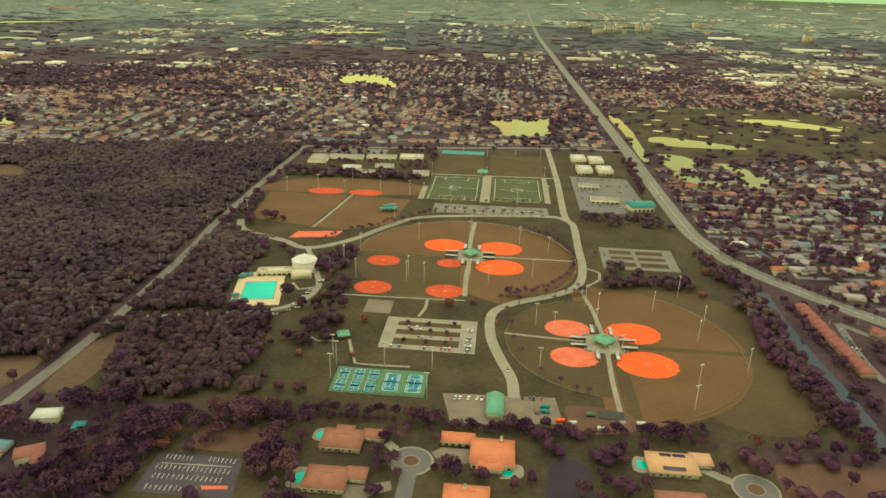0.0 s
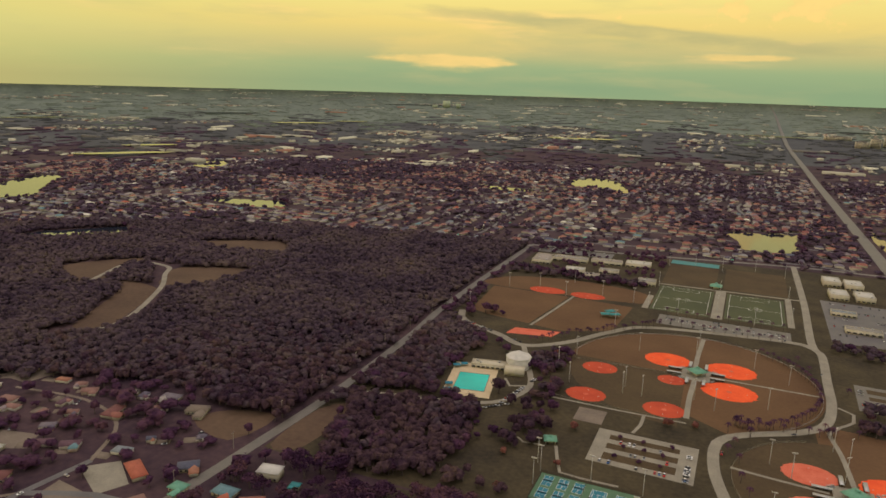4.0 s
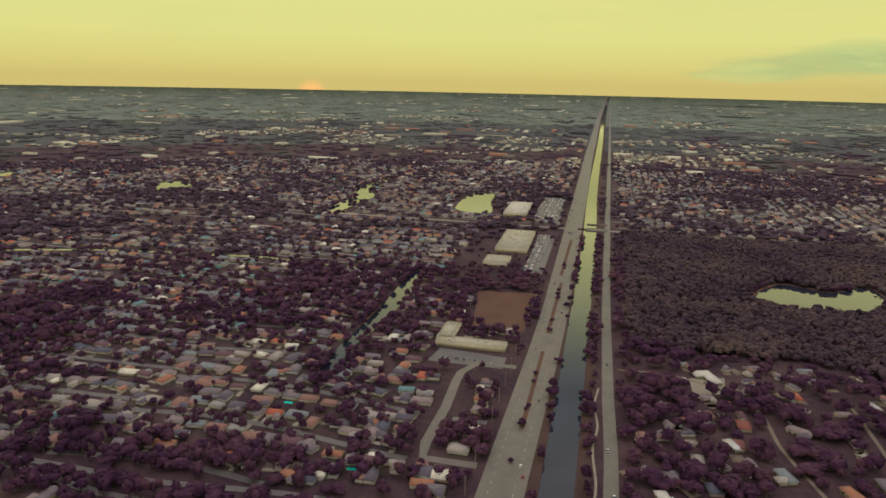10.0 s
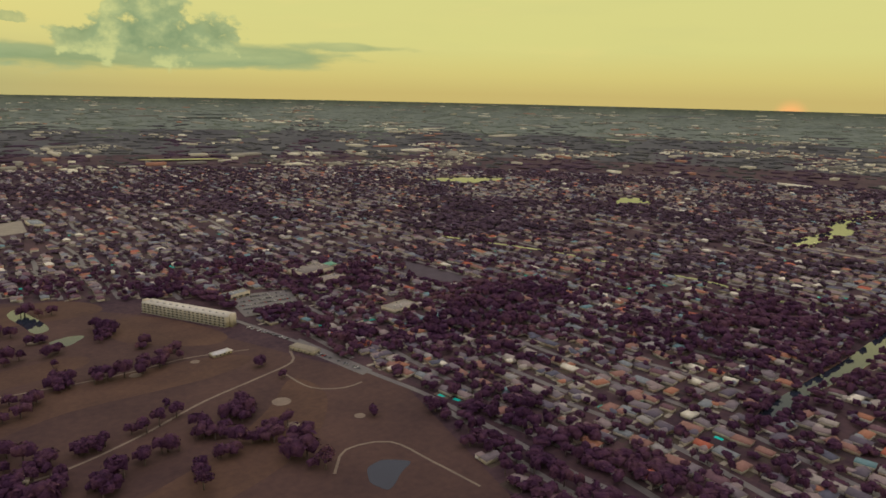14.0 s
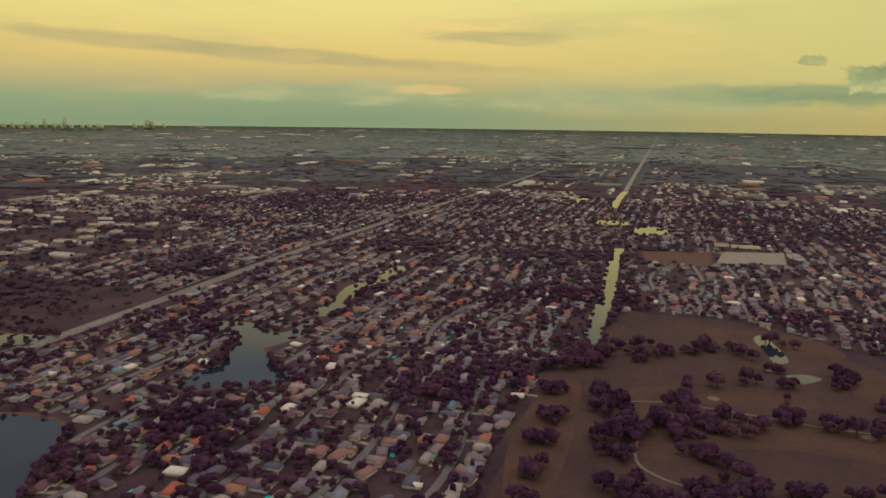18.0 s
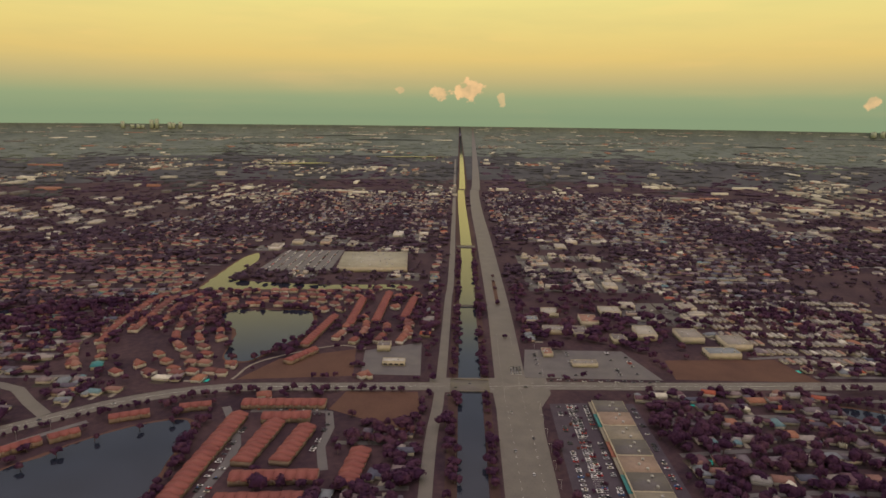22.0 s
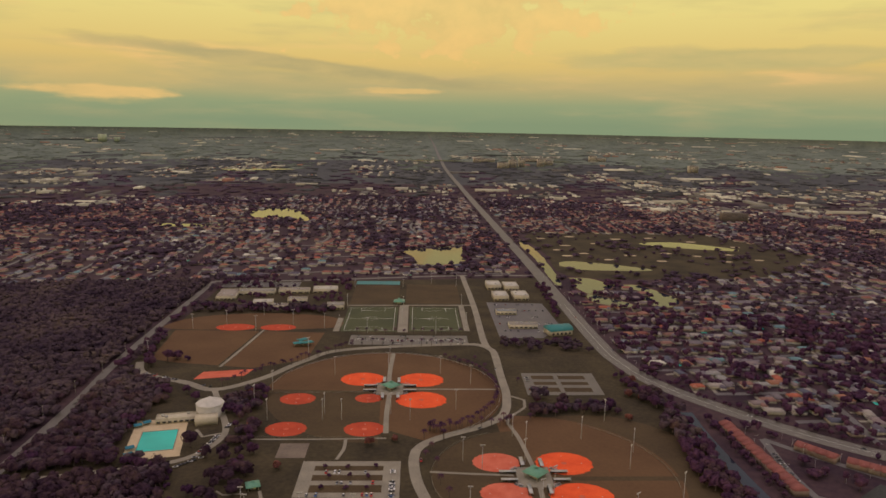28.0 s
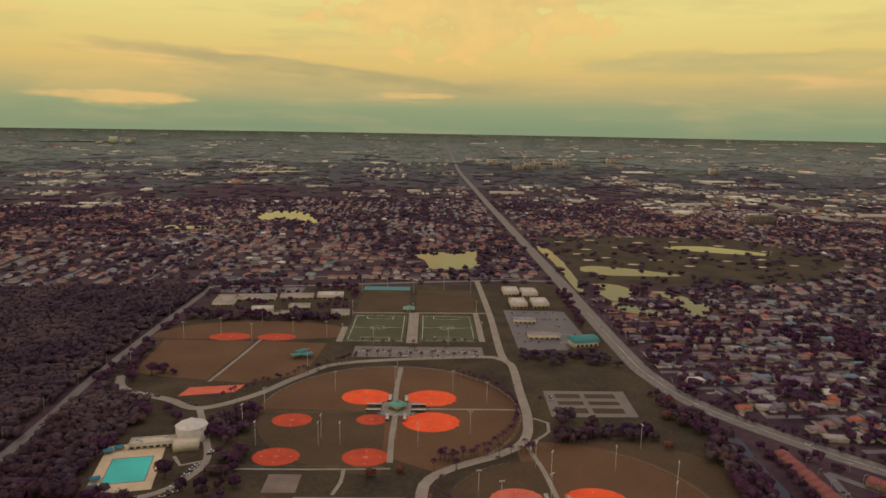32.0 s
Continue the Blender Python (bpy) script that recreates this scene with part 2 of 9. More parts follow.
def palette_mat(name, stops, rough=0.85, by="island", wear=0.35):
    """One tone out of a palette for each piece, worn by noise."""
    m, t, b = material(name)
    pos = t.nodes.new("ShaderNodeNewGeometry")
    if by == "island":
        r = pos.outputs["Random Per Island"]
    else:
        r = t.nodes.new("ShaderNodeObjectInfo").outputs["Random"]
    col = ramp(t, r, stops, "CONSTANT")
    a = noise_tex(t, pos.outputs["Position"], 0.35, 5, 0.7)
    shade = ramp(t, a, [(0.25, (1 - wear,) * 3), (0.75, (1.1, 1.1, 1.1))])
    t.links.new(mixc(t, 1.0, col, shade, "MULTIPLY"), b.inputs["Base Color"])
    b.inputs["Roughness"].default_value = rough
    b.inputs["Specular IOR Level"].default_value = 0.25
    return m


ROOFS = [(0.0, (0.110, 0.095, 0.121)), (0.15, (0.167, 0.143, 0.157)), (0.30, (0.229, 0.183, 0.180)), (0.42, (0.246, 0.136, 0.110)), (0.52, (0.136, 0.076, 0.092)), (0.60, (0.317, 0.285, 0.251)), (0.68, (0.189, 0.212, 0.224)),
         (0.75, (0.092, 0.095, 0.128)), (0.82, (0.317, 0.149, 0.092)), (0.885, (0.370, 0.111, 0.066)), (0.912, (0.132, 0.230, 0.246)), (0.935, (0.273, 0.264, 0.246)), (0.972, (0.634, 0.612, 0.493))]
TILES = [(0.0, (0.225, 0.082, 0.066)), (0.25, (0.185, 0.080, 0.070)), (0.5, (0.26, 0.105, 0.078)), (0.75, (0.165, 0.070, 0.062)), (0.9, (0.29, 0.145, 0.110))]
M_ROOF = palette_mat("roof_shingle", ROOFS)
M_ROOF_OB = palette_mat("roof_shingle_single", ROOFS, by="object")
M_TILE = palette_mat("roof_clay_tile", TILES)
M_TILE_OB = palette_mat("roof_clay_tile_single", TILES, by="object")
M_FLAT = palette_mat("roof_flat", [(0.0, (0.30, 0.28, 0.24)), (0.25, (0.44, 0.42, 0.36)), (0.4, (0.22, 0.20, 0.18)), (0.6, (0.34, 0.31, 0.26)), (0.78, (0.60, 0.58, 0.50)), (0.88, (0.36, 0.22, 0.16))])
M_FLAT_OB = palette_mat("roof_flat_single", [(0.0, (0.30, 0.28, 0.24)), (0.2, (0.42, 0.40, 0.33)), (0.38, (0.20, 0.18, 0.17)), (0.55, (0.33, 0.29, 0.25)), (0.72, (0.52, 0.50, 0.42)), (0.84, (0.34, 0.20, 0.15)), (0.92, (0.24, 0.27, 0.28))], by="object")
# brightest yellowish tones paint in the evening light that far roofs catch
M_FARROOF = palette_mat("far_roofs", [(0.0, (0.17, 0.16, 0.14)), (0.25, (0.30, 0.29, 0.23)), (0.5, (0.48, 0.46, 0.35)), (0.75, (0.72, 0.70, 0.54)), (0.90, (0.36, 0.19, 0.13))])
M_LAWN = palette_mat("garden_lawns", [(0.0, (0.046, 0.030, 0.034)), (0.25, (0.062, 0.046, 0.038)), (0.45, (0.036, 0.024, 0.030)), (0.65, (0.076, 0.060, 0.044)), (0.85, (0.052, 0.047, 0.034)), (0.96, (0.13, 0.105, 0.085))], 0.95, wear=0.5)
M_WALL = palette_mat("stucco", [(0.0, (0.55, 0.5, 0.4)), (0.4, (0.62, 0.58, 0.5)), (0.7, (0.5, 0.4, 0.32)), (0.85, (0.66, 0.64, 0.6))], wear=0.2)
M_GRASS = rough_mat("ground_cover", (0.028, 0.0155, 0.025), (0.076, 0.045, 0.047), 0.012, 0.95, fine=0.15, span=0.26)
M_TURF = rough_mat("sports_turf", (0.088, 0.048, 0.024), (0.138, 0.079, 0.038), 0.02, 0.95, fine=0.3)
M_TURF2 = rough_mat("shaded_turf", (0.052, 0.036, 0.020), (0.092, 0.064, 0.032), 0.02, 0.95, fine=0.3)
M_SOCCER = rough_mat("soccer_turf", (0.056, 0.064, 0.034), (0.088, 0.096, 0.046), 0.02, 0.95, fine=0.4)
M_MEADOW = rough_mat("meadow", (0.062, 0.038, 0.027), (0.125, 0.082, 0.050), 0.015, 0.95, fine=0.2)
M_CLAY = rough_mat("infield_clay", (0.62, 0.065, 0.020), (0.85, 0.13, 0.035), 0.08, 0.95, fine=0.8)
M_CLAYD = rough_mat("dull_infield_clay", (0.34, 0.045, 0.022), (0.52, 0.085, 0.035), 0.08, 0.95, fine=0.8)
M_CLAYP = rough_mat("pale_infield_clay", (0.46, 0.085, 0.045), (0.62, 0.17, 0.10), 0.08, 0.95, fine=0.8)
M_ASPH = rough_mat("asphalt", (0.088, 0.080, 0.066), (0.148, 0.134, 0.108), 0.05, 0.55, spec=0.4, fine=0.6)
M_STREET = rough_mat("street_asphalt", (0.070, 0.064, 0.064), (0.130, 0.120, 0.112), 0.05, 0.55, spec=0.4, fine=0.6)
M_CONC = rough_mat("concrete", (0.175, 0.158, 0.122), (0.29, 0.265, 0.20), 0.06, 0.85, fine=0.6)
M_SAND = rough_mat("bare_sand", (0.125, 0.100, 0.080), (0.215, 0.175, 0.130), 0.05, 0.95, fine=0.5)
M_DECK = rough_mat("deck_paving", (0.42, 0.33, 0.20), (0.55, 0.45, 0.28), 0.1, 0.85, fine=0.8)
M_BANK = rough_mat("dry_bank", (0.080, 0.043, 0.033), (0.130, 0.072, 0.048), 0.03, 0.95, fine=0.4)


def leaf_mat(name, stops, own=0.22, objrand=0.0):
    """Foliage: stands of one tone over tens of metres, tones of single crowns, and the grain of leaves."""
    m, t, b = material(name)
    pos = t.nodes.new("ShaderNodeNewGeometry")
    stand = noise_tex(t, pos.outputs["Position"], 0.009, 3)
    crown = noise_tex(t, pos.outputs["Position"], 0.09, 2)
    grain = noise_tex(t, pos.outputs["Position"], 0.5, 5, 0.6)
    f = mth(t, "ADD", mth(t, "MULTIPLY", stand, 0.40), mth(t, "ADD", mth(t, "MULTIPLY", crown, 0.32), mth(t, "MULTIPLY", grain, 0.28)))
    f = mth(t, "ADD", f, mth(t, "MULTIPLY", mth(t, "SUBTRACT", pos.outputs["Random Per Island"], 0.5), own))
    if objrand:
        f = mth(t, "ADD", f, mth(t, "MULTIPLY", mth(t, "SUBTRACT", t.nodes.new("ShaderNodeObjectInfo").outputs["Random"], 0.5), objrand))
    t.links.new(ramp(t, f, stops), b.inputs["Base Color"])
    b.inputs["Roughness"].default_value, b.inputs["Specular IOR Level"].default_value = 0.85, 0.06
    bp = t.nodes.new("ShaderNodeBump")
    bp.inputs["Strength"].default_value, bp.inputs["Distance"].default_value = 1.0, 1.6
    t.links.new(grain, bp.inputs["Height"])
    t.links.new(bp.outputs[0], b.inputs["Normal"])
    return m


BROADLEAF = [(0.34, (0.027, 0.0110, 0.031)), (0.45, (0.050, 0.0210, 0.049)), (0.54, (0.076, 0.0340, 0.062)), (0.63, (0.098, 0.0490, 0.064)), (0.73, (0.125, 0.0600, 0.056))]
M_LEAF = leaf_mat("foliage", BROADLEAF, 0.12)
# the foliage again, lighter and bluer: haze over farther trees put into colour
M_GROVE = leaf_mat("foliage_hazed", [(0.36, (0.040, 0.0260, 0.044)), (0.48, (0.066, 0.0430, 0.066)), (0.58, (0.095, 0.0640, 0.086)), (0.70, (0.125, 0.0900, 0.090))], 0.12)
M_LEAF_OB = leaf_mat("foliage_single", BROADLEAF, 0.2, 0.25)
M_WOOD = leaf_mat("forest_leaves", [(0.36, (0.020, 0.0095, 0.022)), (0.45, (0.043, 0.0230, 0.037)), (0.53, (0.070, 0.0410, 0.049)), (0.60, (0.093, 0.0580, 0.051)), (0.67, (0.110, 0.0740, 0.045)), (0.75, (0.140, 0.0690, 0.043))], 0.08)
# forest leaves lightened and greyed, haze of the farther stands painted in
M_OAKS = leaf_mat("forest_leaves_hazed", [(0.36, (0.029, 0.0180, 0.032)), (0.46, (0.058, 0.0390, 0.054)), (0.55, (0.088, 0.0620, 0.068)), (0.65, (0.112, 0.0840, 0.066)), (0.76, (0.148, 0.0860, 0.058))], 0.10)
M_RED = rough_mat("russet_leaves", (0.075, 0.026, 0.022), (0.155, 0.056, 0.040), 0.05, 0.8, island=0.4, fine=0.7, bump=0.5)
M_BARK = rough_mat("bark", (0.06, 0.045, 0.04), (0.13, 0.10, 0.085), 0.5, 0.95)
M_WHITE = rough_mat("white_paint", (0.38, 0.37, 0.32), (0.54, 0.52, 0.46), 0.2, 0.6)
M_CREAM = rough_mat("cream_stucco", (0.40, 0.36, 0.26), (0.55, 0.50, 0.37), 0.2, 0.8)
M_PALEROOF = rough_mat("pale_roof_membrane", (0.27, 0.26, 0.19), (0.40, 0.39, 0.29), 0.06, 0.8, fine=0.7)
M_METAL = rough_mat("galvanised_steel", (0.32, 0.32, 0.31), (0.5, 0.5, 0.48), 0.5, 0.45, metal=0.6)
M_GREENROOF = rough_mat("green_metal_roof", (0.095, 0.24, 0.165), (0.145, 0.33, 0.225), 0.3, 0.5)
M_TEALROOF = rough_mat("teal_metal_roof", (0.025, 0.15, 0.155), (0.045, 0.22, 0.215), 0.3, 0.5)
M_COURT = rough_mat("court_green", (0.070, 0.135, 0.075), (0.10, 0.175, 0.10), 0.2, 0.9)
M_COURTB = rough_mat("court_blue", (0.025, 0.135, 0.185), (0.04, 0.19, 0.24), 0.2, 0.9)
M_LINE = rough_mat("line_paint", (0.6, 0.6, 0.55), (0.78, 0.78, 0.7), 0.5, 0.8)
M_DARK = rough_mat("dark_glass", (0.02, 0.022, 0.03), (0.04, 0.045, 0.05), 0.5, 0.15, spec=0.5)
M_TYRE = rough_mat("rubber", (0.015, 0.015, 0.016), (0.03, 0.03, 0.03), 2.0, 0.85)
M_FENCE = rough_mat("dark_mesh_fence", (0.03, 0.035, 0.03), (0.06, 0.06, 0.055), 0.5, 0.8)
M_GOLF = rough_mat("golf_grass", (0.040, 0.0235, 0.024), (0.086, 0.050, 0.040), 0.012, 0.95, fine=0.15)
M_FAIR = rough_mat("fairway_grass", (0.052, 0.030, 0.024), (0.100, 0.058, 0.038), 0.02, 0.95, fine=0.2)
M_PARK = rough_mat("park_grass", (0.028, 0.0225, 0.0145), (0.072, 0.056, 0.029), 0.02, 0.95, fine=0.25, span=0.28)
# aerial haze painted into the base colour: land and woods pale with distance
M_MID = rough_mat("farther_woods_hazed", (0.034, 0.036, 0.043), (0.095, 0.098, 0.096), 0.006, 0.9, fine=0.05, span=0.42)
M_FAR = rough_mat("distant_woods_hazed", (0.088, 0.110, 0.092), (0.175, 0.205, 0.160), 0.009, 0.95, fine=0.05, span=0.42)
# wall colour holds the haze of the skyline, close to the sky tone
M_TOWER = rough_mat("hazy_tower_wall", (0.36, 0.42, 0.29), (0.42, 0.48, 0.33), 0.01, 0.9, fine=0.05)
M_DUST = rough_mat("dark_grit", (0.050, 0.040, 0.050), (0.085, 0.070, 0.082), 0.06, 0.95, fine=0.6)
M_CAR = palette_mat("car_paint", [(0.0, (0.7, 0.7, 0.68)), (0.35, (0.04, 0.04, 0.045)), (0.52, (0.35, 0.36, 0.37)), (0.7, (0.12, 0.13, 0.15)), (0.82, (0.45, 0.03, 0.03)), (0.9, (0.05, 0.12, 0.3)), (0.95, (0.6, 0.55, 0.42))], 0.3, by="object", wear=0.08)


def water_mat(name, tint, rough=0.04, ripple=0.05):
    m, t, b = material(name)
    pos = t.nodes.new("ShaderNodeNewGeometry")
    a = noise_tex(t, pos.outputs["Position"], 0.02, 3)
    col = ramp(t, a, [(0.35, tint), (0.7, tuple(c * 1.5 for c in tint))])
    t.links.new(col, b.inputs["Base Color"])
    b.inputs["Roughness"].default_value, b.inputs["IOR"].default_value = rough, 1.4
    bp = t.nodes.new("ShaderNodeBump")
    bp.inputs["Strength"].default_value, bp.inputs["Distance"].default_value = ripple, 0.1
    t.links.new(noise_tex(t, pos.outputs["Position"], 0.5, 3), bp.inputs["Height"])
    t.links.new(bp.outputs[0], b.inputs["Normal"])
    return m


M_WATER = water_mat("lake_water", (0.014, 0.018, 0.027))
# dark purple of the pond's surface painted as rough colour, not reflected
M_POND = rough_mat("dark_pond_tone", (0.020, 0.011, 0.021), (0.034, 0.019, 0.033), 0.08, 0.6)
M_POOL = water_mat("pool_water", (0.01, 0.36, 0.29), 0.25, 0.1)

# ---- helpers for building ----
RNG = np.random.default_rng(7)
FLAT_R, RIM_R = 2600.0, 4880.0


def lift(v):
    """The land is level up to FLAT_R and then climbs gently to a rim that closes the view. v: points of a level plan."""
    v = np.asarray(v, dtype=np.float64).reshape(-1, 3)
    d = np.hypot(v[:, 0], v[:, 1])
    k = RIM_R - FLAT_R
    r = np.where(d > FLAT_R, FLAT_R + k * (1 - np.exp(-(d - FLAT_R) / k)), d)
    q = np.where(d > FLAT_R, r / np.maximum(d, 1), 1.0)
    return np.stack([v[:, 0] * q, v[:, 1] * q, EYE_H * (1 - q) + v[:, 2] * q], 1)


def mesh_of(name, verts, tris, mats, index=None, smooth=False):
    verts, tris = np.asarray(verts, np.float32).reshape(-1, 3), np.asarray(tris, np.int32).reshape(-1, 3)
    me = bpy.data.meshes.new(name)
    me.vertices.add(len(verts))
    me.vertices.foreach_set("co", verts.ravel())
    me.loops.add(tris.size)
    me.loops.foreach_set("vertex_index", tris.ravel())
    me.polygons.add(len(tris))
    me.polygons.foreach_set("loop_start", np.arange(0, tris.size, 3, dtype=np.int32))
    me.polygons.foreach_set("loop_total", np.full(len(tris), 3, np.int32))
    for m in mats:
        me.materials.append(m)
    if index is not None:
        me.polygons.foreach_set("material_index", np.asarray(index, np.int32))
    if smooth:
        me.polygons.foreach_set("use_smooth", np.ones(len(tris), bool))
    me.update(calc_edges=True)
    me.validate()
    return me


class Heap:
    """Gathers many alike pieces into one mesh."""

    def __init__(self):
        self.v, self.t, self.i, self.n = [], [], [], 0

    def add(self, verts, tris, idx=0):
        verts = np.asarray(verts, float).reshape(-1, 3)
        tris = np.asarray(tris, int).reshape(-1, 3)
        self.v.append(verts)
        self.t.append(tris + self.n)
        self.i.append(np.full(len(tris), idx) if np.isscalar(idx) else np.asarray(idx))
        self.n += len(verts)

    def spread(self, tv, tt, x, y, z, sx, sy, sz, rot, idx=0):
        """Copies of a template at many places at once."""
        n = len(x)
        if n == 0:
            return
        c, s = np.cos(rot)[:, None], np.sin(rot)[:, None]
        vx, vy, vz = tv[None, :, 0] * np.reshape(sx, (-1, 1)), tv[None, :, 1] * np.reshape(sy, (-1, 1)), tv[None, :, 2] * np.reshape(sz, (-1, 1))
        vv = np.stack([vx * c - vy * s + np.reshape(x, (-1, 1)), vx * s + vy * c + np.reshape(y, (-1, 1)), vz + np.reshape(z, (-1, 1))], -1)
        tr = (tt[None] + (np.arange(n) * len(tv))[:, None, None]).reshape(-1, 3)
        self.v.append(vv.reshape(-1, 3))
        self.t.append(tr + self.n)
        ids = np.full(len(tt), idx) if np.isscalar(idx) else np.asarray(idx)
        self.i.append(np.tile(ids, n))
        self.n += n * len(tv)

    def build(self, name, mats, far=True, smooth=False):
        if not self.v:
            return None
        v = np.concatenate(self.v)
        return new(name, mesh_of(name, lift(v) if far else v, np.concatenate(self.t), mats, np.concatenate(self.i), smooth))


def fan(n):
    return [(0, i, i + 1) for i in range(1, n - 1)]


def smooth_loop(pts, steps=4):
    """A closed rounded outline through a few corner points of the plan."""
    p = np.array(pts, float)
    n, out = len(p), []
    for i in range(n):
        a, b, c, d = p[i - 1], p[i], p[(i + 1) % n], p[(i + 2) % n]
        for k in range(steps):
            u = k / steps
            out.append(0.5 * ((2 * b) + (c - a) * u + (2 * a - 5 * b + 4 * c - d) * u * u + (3 * b - a - 3 * c + d) * u ** 3))
    return np.array(out)


def smooth_line(pts, step=25.0):
    p = np.array(pts, float)
    q = np.vstack([2 * p[0] - p[1], p, 2 * p[-1] - p[-2]])
    out = []
    for i in range(1, len(q) - 2):
        a, b, c, d = q[i - 1], q[i], q[i + 1], q[i + 2]
        m = max(1, int(min(np.linalg.norm(c - b), 3000) / step))
        for k in range(m):
            u = k / m
            out.append(0.5 * ((2 * b) + (c - a) * u + (2 * a - 5 * b + 4 * c - d) * u * u + (3 * b - a - 3 * c + d) * u ** 3))
    out.append(q[-2])
    out = np.array(out)
    return out[np.hypot(out[:, 0], out[:, 1]) < 21000]


def strip_mesh(line, width, z, side=0.0):
    """A band of the given width along a line, shifted sideways by side."""
    p = np.asarray(line, float)
    t = np.gradient(p, axis=0)
    t /= np.maximum(np.linalg.norm(t, axis=1, keepdims=True), 1e-6)
    nrm = np.stack([-t[:, 1], t[:, 0]], 1)
    a, b = p + nrm * (side + width / 2), p + nrm * (side - width / 2)
    n = len(p)
    v = np.zeros((2 * n, 3))
    v[:n, :2], v[n:, :2], v[:, 2] = a, b, z
    v[:, 2] += np.clip((np.hypot(v[:, 0], v[:, 1]) - 2500) / 150, 0, 4)
    tr = []
    for i in range(n - 1):
        tr += [(i, n + i, n + i + 1), (i, n + i + 1, i + 1)]
    return v, np.array(tr)


def inside(px, py, poly):
    px, py = np.asarray(px, float), np.asarray(py, float)
    r = np.zeros(px.shape, bool)
    n = len(poly)
    for i in range(n):
        (x1, y1), (x2, y2) = poly[i], poly[i - 1]
        hit = ((y1 > py) != (y2 > py)) & (px < (x2 - x1) * (py - y1) / ((y2 - y1) if y2 != y1 else 1e-9) + x1)
        r ^= hit
    return r


# occupancy of the plan, in cells of 4 m: 1 water, 2 paved, 3 open field, 4 building lot
CELL, HALF = 4.0, 3400.0
NCELL = int(2 * HALF / CELL)
OCC = np.zeros((NCELL, NCELL), np.uint8)


def mark_poly(poly, code, grow=0.0):
    p = np.array(poly, float)
    if grow:
        c = p.mean(0)
        d = p - c
        p = c + d * (1 + grow / np.maximum(np.linalg.norm(d, axis=1, keepdims=True), 1))
    lo = np.clip(((p.min(0) + HALF) / CELL).astype(int) - 1, 0, NCELL - 1)
    hi = np.clip(((p.max(0) + HALF) / CELL).astype(int) + 2, 0, NCELL)
    if hi[0] <= lo[0] or hi[1] <= lo[1]:
        return
    gx, gy = np.meshgrid((np.arange(lo[0], hi[0]) + 0.5) * CELL - HALF, (np.arange(lo[1], hi[1]) + 0.5) * CELL - HALF, indexing="ij")
    m = inside(gx, gy, p)
    OCC[lo[0]:hi[0], lo[1]:hi[1]][m] = code


def mark_line(line, width, code):
    p = np.asarray(line, float)
    for a, b in zip(p[:-1], p[1:]):
        if max(abs(a[0]), abs(a[1])) > HALF + 200:
            continue
        m = max(2, int(np.linalg.norm(b - a) / 2))
        for u in np.linspace(0, 1, min(m, 2000)):
            c = a + (b - a) * u
            lo = np.clip(((c - width / 2 + HALF) / CELL).astype(int), 0, NCELL - 1)
            hi = np.clip(((c + width / 2 + HALF) / CELL).astype(int) + 1, 0, NCELL)
            OCC[lo[0]:hi[0], lo[1]:hi[1]] = code


def occ(x, y):
    i = np.clip(((np.asarray(x) + HALF) / CELL).astype(int), 0, NCELL - 1)
    j = np.clip(((np.asarray(y) + HALF) / CELL).astype(int), 0, NCELL - 1)
    return OCC[i, j]


def part(name, bm, mat, parent, label=""):
    me = bpy.data.meshes.new(name)
    bm.to_mesh(me)
    bm.free()
    me.materials.append(mat)
    ob = new(name, me)
    ob.parent = parent
    if label:
        ob["label"] = label
    return ob


def part_of(name, heap, mats, parent, label=""):
    ob = heap.build(name, mats, far=False)
    ob.parent = parent
    if label:
        ob["label"] = label
    return ob


def boxv(x0, x1, y0, y1, z0, z1):
    v = np.array([(x, y, z) for z in (z0, z1) for x, y in ((x0, y0), (x1, y0), (x1, y1), (x0, y1))], float)
    t = np.array([(0, 2, 1), (0, 3, 2), (4, 5, 6), (4, 6, 7), (0, 1, 5), (0, 5, 4), (1, 2, 6), (1, 6, 5), (2, 3, 7), (2, 7, 6), (3, 0, 4), (3, 4, 7)])
    return v, t


def cylv(r0, r1, z0, z1, n=8, x=0.0, y=0.0, x1=None, y1=None):
    a = np.linspace(0, 2 * math.pi, n, endpoint=False)
    x1, y1 = x if x1 is None else x1, y if y1 is None else y1
    v = np.concatenate([np.stack([x + r0 * np.cos(a), y + r0 * np.sin(a), np.full(n, z0)], 1), np.stack([x1 + r1 * np.cos(a), y1 + r1 * np.sin(a), np.full(n, z1)], 1), [[x1, y1, z1]]])
    t = []
    for i in range(n):
        j = (i + 1) % n
        t += [(i, j, n + j), (i, n + j, n + i), (n + i, n + j, 2 * n)]
    return v, np.array(t)


